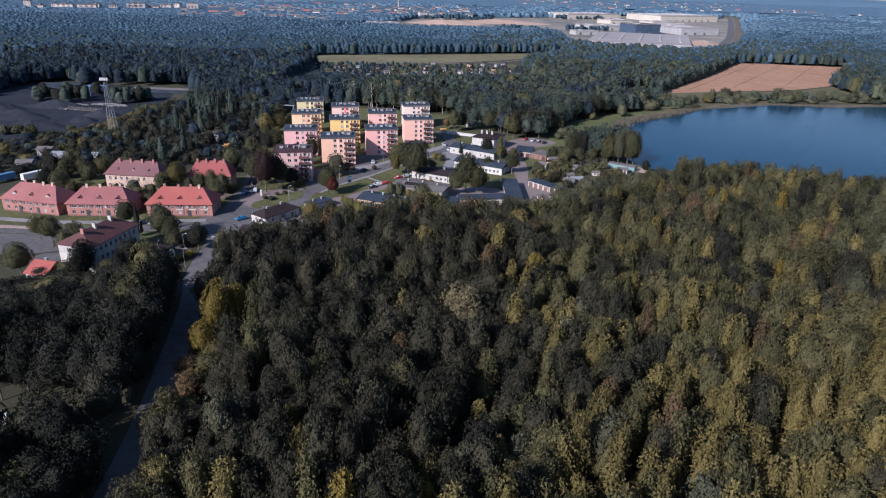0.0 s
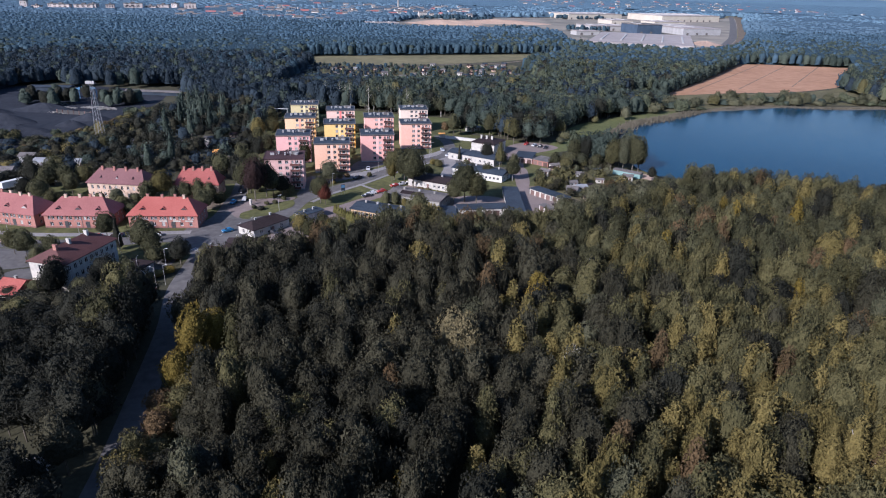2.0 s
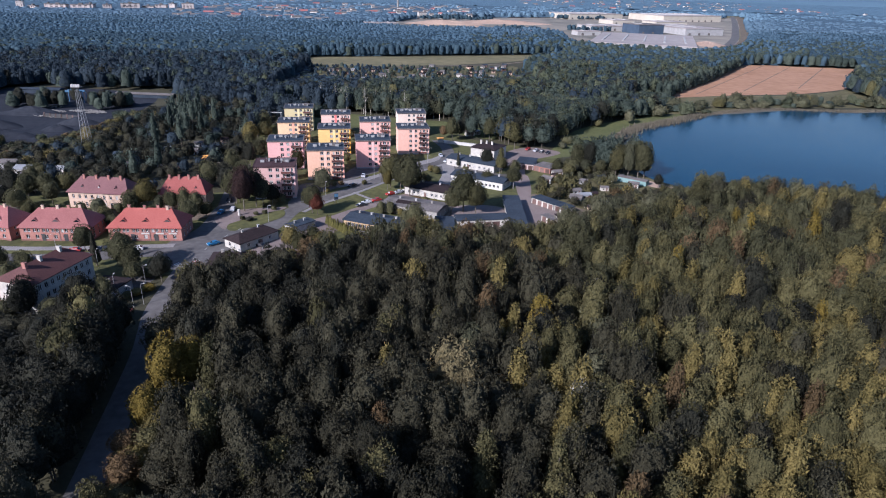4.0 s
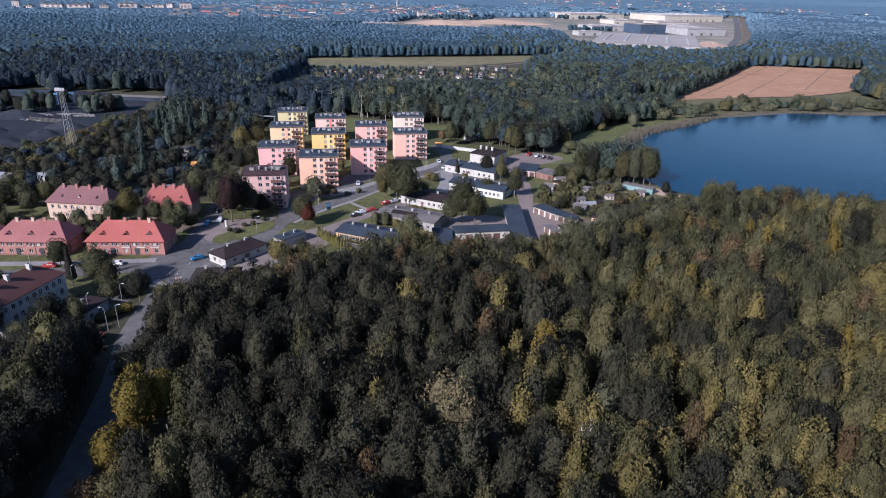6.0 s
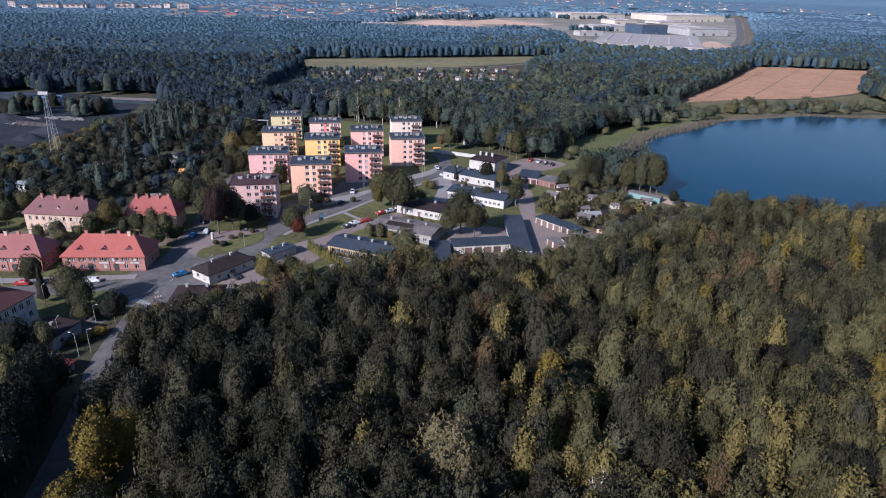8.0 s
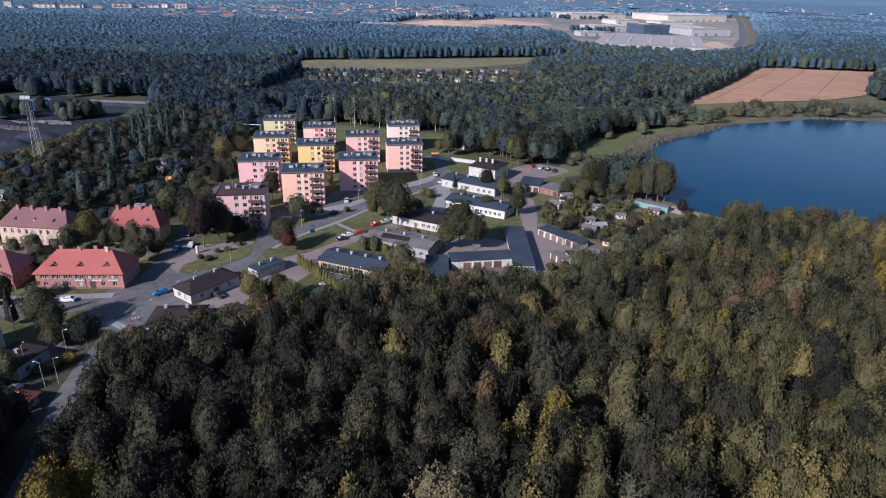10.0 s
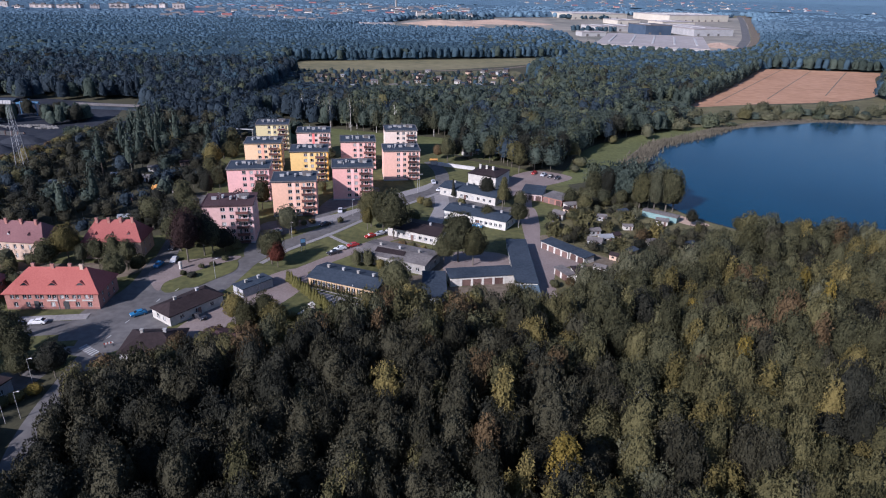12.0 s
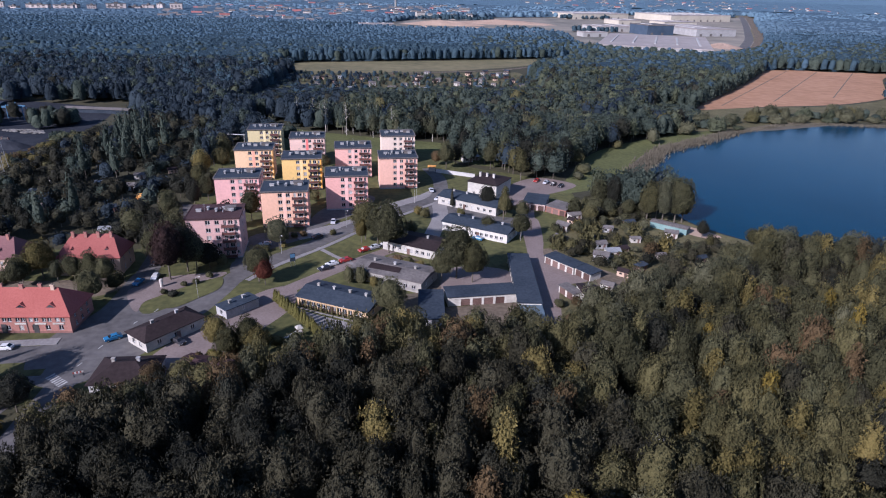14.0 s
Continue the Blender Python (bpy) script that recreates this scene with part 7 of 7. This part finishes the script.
rx, ry = [], []
for q in line_points(MAIN_ROAD, 4.6):
    if 106 < q.y < 166 and not 118 < q.y < 121:
        rx.append(q.x - rng.uniform(5.4, 7.0)), ry.append(q.y)
rx, ry = np.array(rx), np.array(ry)
# the same dark leaf mix paints the shade beside the road
forest("roadside_wood", "tall trees close beside the road, dark leaves standing for shade", rx, ry, rng.uniform(12.5, 17.5, len(rx)) * np.where(ry > 158, 0.75, 1.0), rng.uniform(6.5, 8.5, len(rx)), ["broad"] * len(rx), [LEAF_ORDER.index(str(q)) for q in rng.choice(["oak", "pine", "pine"], len(rx))], 62, 0.44, 40)

# undergrowth along the road
ux, uy = spots(WOOD_EDGE, 2.6, 35)
keep = near_line(ux, uy, MAIN_ROAD, 9.5) & ~near_line(ux, uy, MAIN_ROAD, 4.6) & (uy > 60) & (uy < 205)
ux, uy = ux[keep], uy[keep]
forest("undergrowth", "shrubs and brambles along the road verge", ux, uy, rng.uniform(1.6, 4.0, len(ux)), rng.uniform(2.4, 4.2, len(ux)), ["bush"] * len(ux), [LEAF_ORDER.index(str(s)) for s in rng.choice(["alder", "rust", "birch", "oak"], len(ux))], 14, 0.34, 43, False, 4, 8, 6, False)

# trees among the gardens behind the brick houses, and on the allotments
GARDENS = [(-96, 300), (-92, 345), (-108, 372), (-112, 422), (-122, 470), (-170, 470), (-200, 420), (-206, 372), (-240, 336), (-330, 322), (-330, 262), (-205, 258), (-180, 282), (-120, 282), (-100, 282)]
ALLOTMENT = [(44, 262), (58, 247), (86, 262), (104, 292), (100, 310), (84, 330), (66, 345), (54, 325), (45, 300)]
gx, gy = spots(GARDENS, 6.2, 36)
keep = (rng.uniform(0, 1, len(gx)) < 0.76) & ~near_line(gx, gy, MAIN_ROAD, 6)
keep &= ~inside(gx, gy, [(-178, 262), (-118, 256), (-90, 262), (-92, 278), (-175, 284)])
for ob in bpy.data.objects:
    if ob.name.startswith(("garden_shed", "truck_trailer")) and ob.matrix_basis.translation.x < -95:
        q = ob.matrix_basis.translation
        keep &= ~((np.abs(gx - q.x - 2) < 5) & (gy > q.y - 9) & (gy < q.y + 5))
gx, gy = gx[keep], gy[keep]
# navy and hazel bring their painted haze into the gardens
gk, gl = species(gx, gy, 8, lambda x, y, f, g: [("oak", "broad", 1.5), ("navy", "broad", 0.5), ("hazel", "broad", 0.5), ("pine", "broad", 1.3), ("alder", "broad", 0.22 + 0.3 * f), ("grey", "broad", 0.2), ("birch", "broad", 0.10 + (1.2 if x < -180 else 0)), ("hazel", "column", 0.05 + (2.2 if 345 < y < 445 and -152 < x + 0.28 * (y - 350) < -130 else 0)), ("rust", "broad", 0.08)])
gh = np.where(np.array(gk) == "column", rng.uniform(14, 20, len(gx)), rng.uniform(4, 9.5, len(gx)))
gh *= np.where(gx < -200, 0.42, np.where(gx < -180, 0.7, 1.0))
forest("garden_trees", "mixed garden trees round small sheds", gx, gy, gh, np.where(np.array(gk) == "column", 4.6, rng.uniform(4.5, 8.0, len(gx))), gk, [LEAF_ORDER.index(l) for l in gl], 14, 0.95, 44, True, 5, 9, 5)
ax, ay = spots(ALLOTMENT, 3.5, 37)
keep = (rng.uniform(0, 1, len(ax)) < 0.66) & ~inside(ax, ay, [(36, 285), (47, 288), (58, 276), (70, 270), (70, 260), (50, 246), (38, 250)]) & ~inside(ax, ay, [(82, 300), (98, 294), (104, 310), (90, 324), (82, 322)])
for ob in bpy.data.objects:
    if ob.name.startswith("garden_shed") and ob.matrix_basis.translation.x > 40:
        q = ob.matrix_basis.translation
        keep &= ~((np.abs(ax - q.x - 2) < 3.4) & (ay > q.y - 4.0) & (ay < q.y + 4))
ax, ay = ax[keep], ay[keep]
ak, al = species(ax, ay, 9, lambda x, y, f, g: [("oak", "broad", 1.9), ("alder", "broad", 0.5), ("linden", "broad", 1.2), ("alder", "bush", 0.4), ("birch", "bush", 0.2), ("grey", "broad", 0.7), ("pine", "broad", 0.8), ("rust", "broad", 0.25), ("alder", "column", 0.15)])
forest("allotment_trees", "fruit trees and shrubs of the allotments", ax, ay, rng.uniform(1.6, 5.4, len(ax)), rng.uniform(2.2, 4.8, len(ax)), ak, [LEAF_ORDER.index(l) for l in al], 24, 0.95, 45, True, 5, 9, 5)

# bright shrubs at the foot of the lane
bx = np.concatenate([rng.uniform(40, 62, 34), rng.uniform(-52, -30, 14)])
by = np.concatenate([rng.uniform(232, 250, 34) + (bx[:34] - 40) * 0.25, rng.uniform(216, 228, 14) + (bx[34:] + 40) * 0.4])
forest("lane_shrubs", "yellow-green shrubs at the foot of the lane", bx, by, rng.uniform(1.6, 4.2, 48), rng.uniform(2.6, 4.6, 48), ["bush"] * 48, [LEAF_ORDER.index(str(q)) for q in rng.choice(["birch", "thuja", "alder", "linden", "rust"], 48)], 40, 0.26, 48, False, 5, 9, 6, False)

# the shore: bushes and reeds
SHORE = [(100, 398), (126, 443), (186, 490), (246, 527), (306, 526), (372, 537), (480, 528)]
shx, shy = spots([(100, 420), (100, 480), (250, 600), (620, 640), (620, 500), (300, 500), (130, 420)], 5.2, 38)
keep = near_line(shx, shy, [(150, 490), (200, 512), (254, 541), (312, 541), (376, 553), (486, 545)], 11) & ~inside(shx, shy, LAKE) & (rng.uniform(0, 1, len(shx)) < 0.46) & (drift(shx, shy, 0.05, 2.0) > -0.35)
shx, shy = shx[keep], shy[keep]
shk, shl = species(shx, shy, 10, lambda x, y, f, g: [("grey", "bush", 1.6), ("alder", "bush", 0.4), ("hazel", "broad", 0.7), ("hazel_light", "bush", 0.8)])
forest("shore_bushes", "grey-green willow bushes along the far shore", shx, shy, rng.uniform(2.5, 9.5, len(shx)), rng.uniform(5, 11, len(shx)), shk, [LEAF_ORDER.index(l) for l in shl], 30, 0.46, 46, False, 6, 10, 6, False)

# dark trees in and round the coal yard
yx = np.concatenate([rng.uniform(-305, -255, 16), rng.uniform(-245, -215, 14), rng.uniform(-210, -185, 12), rng.uniform(-300, -205, 26)])
yy = np.concatenate([rng.uniform(452, 482, 16), rng.uniform(456, 476, 14), rng.uniform(424, 440, 12), rng.uniform(335, 362, 26)])
yy[42:] += (yx[42:] + 250) * 0.15
forest("yard_trees", "dark trees and scrub round the coal yard", yx, yy, np.where(np.arange(68) < 30, rng.uniform(8, 12, 68), rng.uniform(2.5, 5, 68)), np.where(np.arange(68) < 30, rng.uniform(6, 9, 68), rng.uniform(4, 7, 68)), ["broad"] * 30 + ["bush"] * 38, [LEAF_ORDER.index(q) for q in list(rng.choice(["hazel", "pine", "hazel"], 30)) + list(rng.choice(["hazel_light", "alder", "grey", "hazel"], 38))], 30, 0.55, 47, True, 6, 10, 6, False)


# yellowish scrub on the bank before the yard
BANK = np.array([tuple(p) for p in line_points([(-232, 322), (-217, 346), (-214, 370), (-211, 392), (-207, 417), (-192, 454)], 1.0)])
kx = BANK[rng.integers(0, len(BANK), 130)] + rng.uniform((0.5, -3), (13, 3), (130, 2))
forest("bank_scrub", "low yellowish scrub on the bank of the coal yard", kx[:, 0], kx[:, 1], rng.uniform(1.0, 2.8, 130), rng.uniform(2.4, 5.0, 130), ["bush"] * 130, [LEAF_ORDER.index(str(q)) for q in rng.choice(["alder", "birch", "grey", "rust", "alder"], 130)], 10, 0.4, 49, False, 5, 8, 5, False)


def reeds(name, line, width, n, seed, tall=1.0):
    r = np.random.default_rng(seed)
    pts = np.array([tuple(p) for p in line_points(line, 2.0)])
    i = r.integers(0, len(pts), n)
    c = pts[i] + r.normal(scale=width, size=(n, 2))
    a, h, w = r.uniform(0, 3.14, n), r.uniform(1.2, 2.4, n) * tall, r.uniform(0.22, 0.5, n)
    dx, dy = np.cos(a) * w, np.sin(a) * w
    z = np.zeros(n)
    lean = r.normal(scale=0.4, size=(n, 2))
    V = np.stack([np.stack([c[:, 0] - dx, c[:, 1] - dy, z], 1), np.stack([c[:, 0] + dx, c[:, 1] + dy, z], 1),
                  np.stack([c[:, 0] + lean[:, 0], c[:, 1] + lean[:, 1], h], 1)], 1).reshape(-1, 3)
    me = quick_mesh(name, V, np.arange(len(V)).reshape(-1, 3), [REED])
    tagged(new(name, me), "pale dry reeds along the lake shore", "reeds", kind="stuff")


reeds("reeds", [(96, 350), (98, 372), (103, 396), (114, 414), (130, 440), (160, 464), (186, 487)], 2.4, 9000, 3)
reeds("reeds", [(186, 487), (246, 523), (306, 522), (372, 532), (480, 524)], 1.6, 6000, 4, 0.6)

# ---- woods further off ----
CLEAR = [LAKE, FIELD, DRY_MEADOW, LAKE_MEADOW, COAL_YARD, VILLAGE, GARDENS, ALLOTMENT, WOOD_EDGE, LEFT_WOOD]
mx, my = spots([(-430, 330), (-430, 720), (620, 720), (620, 330)], 6.2, 51)
bad = np.zeros(len(mx), bool)
for c_ in CLEAR:
    bad |= inside(mx, my, c_)
bad |= inside(mx, my, [(-345, 318), (-182, 318), (-178, 440), (-176, 478), (-196, 505), (-240, 535), (-345, 535)])
bad |= near_line(mx, my, SHORE, 16) | (np.abs(mx) > 40 + 0.78 * my)
bad |= inside(mx, my, [(-122, 640), (-70, 612), (0, 632), (74, 650), (80, 790), (0, 745), (-130, 715)]) & (rng.uniform(0, 1, len(mx)) < 0.45)
bad |= inside(mx, my, [(60, 350), (120, 350), (120, 440), (60, 385)]) | inside(mx, my, [(-60, 425), (-2, 425), (20, 405), (36, 412), (20, 440), (-30, 452), (-80, 470), (-110, 500), (-118, 480), (-100, 440)])
bad |= inside(mx, my, [(-330, 510), (-200, 500), (-205, 545), (-330, 560)]) & (rng.uniform(0, 1, len(mx)) < 0.75)
bad |= inside(mx, my, [(185, 496), (250, 528), (372, 540), (376, 600), (384, 662), (330, 628), (262, 606), (200, 600), (186, 572)])
bad |= near_line(mx, my, [(384, 650), (440, 735), (498, 820)], 8)
mx, my = mx[~bad], my[~bad]
# leaf colours by side: navy paints haze and shade left, greener tones right
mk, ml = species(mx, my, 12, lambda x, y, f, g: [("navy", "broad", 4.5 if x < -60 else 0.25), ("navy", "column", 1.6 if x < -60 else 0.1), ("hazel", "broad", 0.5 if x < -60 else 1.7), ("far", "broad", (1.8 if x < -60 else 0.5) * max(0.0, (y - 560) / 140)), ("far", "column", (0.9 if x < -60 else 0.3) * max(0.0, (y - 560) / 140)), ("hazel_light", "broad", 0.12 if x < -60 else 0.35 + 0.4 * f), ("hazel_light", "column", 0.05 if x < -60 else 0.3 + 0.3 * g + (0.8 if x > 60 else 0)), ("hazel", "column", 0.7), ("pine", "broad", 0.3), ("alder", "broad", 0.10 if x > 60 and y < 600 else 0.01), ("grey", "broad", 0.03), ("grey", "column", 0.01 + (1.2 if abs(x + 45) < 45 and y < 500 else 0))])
mh = rng.uniform(11.0, 15.5, len(mx)) + 2 * drift(mx, my, 0.02, 5.0)
low_ground = inside(mx, my, [(-130, 630), (-75, 606), (0, 625), (80, 645), (90, 800), (0, 750), (-140, 720)])
mh = np.where(low_ground, rng.uniform(2.4, 5.0, len(mx)), mh)
mh = np.where((my > 500) & (mx > -140) & (mx < 90) & ~low_ground, np.minimum(mh, np.maximum(4.5, (622 + 0.25 * mx - my) * 0.17)), mh)
mh = np.where(inside(mx, my, [(140, 490), (150, 560), (196, 590), (205, 520), (185, 495)]), np.minimum(mh, 5.0), mh)
mw = np.where(np.array(mk) == "column", 5.4, rng.uniform(7.5, 11.5, len(mx))) * np.where(low_ground, 0.40, 1.0)
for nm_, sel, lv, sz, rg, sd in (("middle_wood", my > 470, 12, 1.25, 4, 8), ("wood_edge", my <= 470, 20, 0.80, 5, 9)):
    forest(nm_, "deep green mixed wood behind the blocks, left part coloured for haze and shade", mx[sel], my[sel], mh[sel], mw[sel], [k for k, q in zip(mk, sel) if q], [LEAF_ORDER.index(l) for l, q in zip(ml, sel) if q], lv, sz, 52, rg > 4, rg, sd, 4 if rg == 4 else 6, rg > 4)

LOW_WOOD = [[(90, 780), (130, 1000), (190, 985), (480, 1010), (480, 860)], [(-230, 1090), (-150, 1330), (130, 1280), (190, 1100)]]
OPEN_NORTH = [(-165, 690), (-165, 800), (-156, 800), (0, 852), (152, 902), (172, 886), (110, 800), (78, 690)]
for k, (y0, y1, step, wide) in enumerate(((700, 1350, 8.3, (7.5, 11.5)), (1350, 2400, 20, (15, 25)))):
    fx, fy = spots([(-0.72 * y0 - 40, y0), (-0.72 * y1 - 40, y1), (0.72 * y1 + 40, y1), (0.72 * y0 + 40, y0)], step, 53 + k)
    bad = inside(fx, fy, FIELD) | inside(fx, fy, DRY_MEADOW) | inside(fx, fy, HALLS) | near_line(fx, fy, FAR_ROAD, 26) | inside(fx, fy, OPEN_NORTH)
    bad |= near_line(fx, fy, [(384, 650), (440, 735), (498, 820)], 8)
    bad |= (fy > 1500) & (drift(fx, fy, 0.004, 9.0) > 0.25)
    fx, fy = fx[~bad], fy[~bad]
    # leaf colours step paler and bluer with distance in place of haze
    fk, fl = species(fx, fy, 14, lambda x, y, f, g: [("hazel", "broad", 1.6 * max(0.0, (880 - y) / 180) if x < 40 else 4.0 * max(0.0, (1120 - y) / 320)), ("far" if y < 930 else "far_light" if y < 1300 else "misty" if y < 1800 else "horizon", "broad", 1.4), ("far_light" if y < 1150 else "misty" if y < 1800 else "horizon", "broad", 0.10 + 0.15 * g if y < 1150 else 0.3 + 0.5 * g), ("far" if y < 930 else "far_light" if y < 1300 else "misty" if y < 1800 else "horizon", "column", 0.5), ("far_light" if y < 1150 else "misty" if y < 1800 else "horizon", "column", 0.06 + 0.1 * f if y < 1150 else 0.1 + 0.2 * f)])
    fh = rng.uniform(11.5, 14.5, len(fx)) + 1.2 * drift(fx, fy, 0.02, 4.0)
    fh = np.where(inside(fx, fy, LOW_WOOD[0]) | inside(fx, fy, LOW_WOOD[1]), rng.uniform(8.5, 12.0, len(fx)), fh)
    forest("far_wood", "blue-green woodland reaching to the horizon, haze painted into its leaf colours", fx, fy, fh, rng.uniform(*wide, len(fx)), fk, [LEAF_ORDER.index(l) for l in fl], 2 if k == 0 else 0, 1.1, 55 + k, False, 3, 6, 2, False)


# closed fronts of the woods along the meadow and the field
ex, ey = [], []
for line_, side_ in (([(-158, 801), (0, 853), (152, 904)], 1), ([(190, 566), (232, 626), (302, 726), (372, 838)], 1), ([(372, 838), (440, 833), (500, 826)], 1)):
    pts = line_points(line_, 5.0)
    for p, q in zip(pts, pts[1:]):
        d = (q - p).normalized()
        for off in (2.0, 7.0):
            o = p + Vector((-d.y, d.x)) * side_ * (off + rng.uniform(-1.5, 1.5)) + d * rng.uniform(-2, 2)
            ex.append(o.x), ey.append(o.y)
ex, ey = np.array(ex), np.array(ey)
# the far leaf brings its painted haze to these fronts
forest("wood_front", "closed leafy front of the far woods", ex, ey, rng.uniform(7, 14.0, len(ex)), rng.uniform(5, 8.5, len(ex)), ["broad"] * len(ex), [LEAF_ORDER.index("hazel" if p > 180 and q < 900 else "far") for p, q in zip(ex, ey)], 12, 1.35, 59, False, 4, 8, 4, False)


def canopy(name, label, x0, x1, y0, y1, step, z, rough, leaf, away, seed):
    """The closed leaf roof between the single crowns of a far wood."""
    xs, ys = np.arange(x0, x1 + step, step), np.arange(y0, y1 + step, step)
    gx, gy = np.meshgrid(xs, ys)
    r = np.random.default_rng(seed)
    gx, gy = gx + r.uniform(-0.3, 0.3, gx.shape) * step, gy + r.uniform(-0.3, 0.3, gx.shape) * step
    bare = np.abs(gx) > 40 + 0.80 * gy
    for a in away:
        bare |= inside(gx, gy, a)
    tops = z + r.uniform(-rough, rough, gx.shape)
    for a in LOW_WOOD:
        tops = np.where(inside(gx, gy, a), 4.5 + 0.3 * (tops - z), tops)
    rim = bare.copy()
    for a, b in ((0, 1), (0, -1), (1, 1), (1, -1)):
        rim |= np.roll(bare, b, a)
    gz = np.where(bare, -0.5, np.where(rim, 0.4, tops))
    n = len(xs)
    i = (np.arange(len(ys) - 1)[:, None] * n + np.arange(n - 1)[None]).ravel()
    F = np.concatenate([np.stack([i, i + 1, i + n + 1], 1), np.stack([i, i + n + 1, i + n], 1)])
    V = np.stack([gx.ravel(), gy.ravel(), gz.ravel()], 1)
    F = F[(gz.ravel()[F] > 0).all(1)]
    me = quick_mesh(name, V, F, [LEAF[leaf]])
    tagged(new(name, me), label, "woodland", kind="stuff")


# these leaf roofs carry the same painted haze in their colour
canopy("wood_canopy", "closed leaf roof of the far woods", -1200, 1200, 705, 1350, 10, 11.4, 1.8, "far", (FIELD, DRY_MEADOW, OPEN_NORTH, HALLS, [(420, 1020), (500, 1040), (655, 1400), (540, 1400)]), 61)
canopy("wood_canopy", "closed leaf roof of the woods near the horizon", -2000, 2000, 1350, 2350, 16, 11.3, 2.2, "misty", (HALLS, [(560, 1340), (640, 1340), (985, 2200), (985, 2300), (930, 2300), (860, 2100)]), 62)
canopy("wood_canopy", "closed leaf roof of the wood behind the blocks, coloured for haze and shade", -430, 620, 420, 705, 6, 10.5, 2.0, "navy", (*CLEAR, [(-345, 318), (-150, 318), (-150, 478), (-196, 505), (-240, 535), (-345, 535)], [(-145, 490), (-145, 640), (100, 640), (100, 490)], [(140, 400), (150, 560), (196, 600), (300, 740), (400, 860), (520, 840), (700, 840), (700, 300)], OPEN_NORTH, [(-135, 590), (-135, 800), (95, 800), (95, 600)], [(60, 350), (200, 490), (250, 528), (640, 500), (640, 690), (470, 690), (366, 622), (268, 592), (194, 580), (150, 510), (60, 440)], [(-60, 420), (40, 400), (40, 440), (-30, 480), (-118, 500), (-118, 430)], [(-345, 495), (-195, 495), (-195, 560), (-345, 565)]), 63)
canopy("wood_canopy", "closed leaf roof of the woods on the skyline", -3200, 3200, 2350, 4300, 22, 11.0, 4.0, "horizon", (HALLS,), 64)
# tree belts between the halls
bx = np.concatenate([np.linspace(300, 430, 26), np.linspace(-60, 110, 24), np.linspace(100, 180, 12), np.linspace(250, 330, 10)])
by = np.concatenate([1740 + 0.3 * np.linspace(300, 430, 26), np.full(24, 1660.0), np.full(12, 1330.0), np.full(10, 1370.0)]) + rng.uniform(-10, 10, 72)
# belts use the far leaf with haze in its colour
forest("hall_tree_belt", "dark tree belts between the distant halls", bx, by, rng.uniform(8, 13, 72), rng.uniform(10, 15, 72), ["broad"] * 72, [LEAF_ORDER.index("far")] * 72, 8, 1.2, 58, False, 5, 8, 3, False)
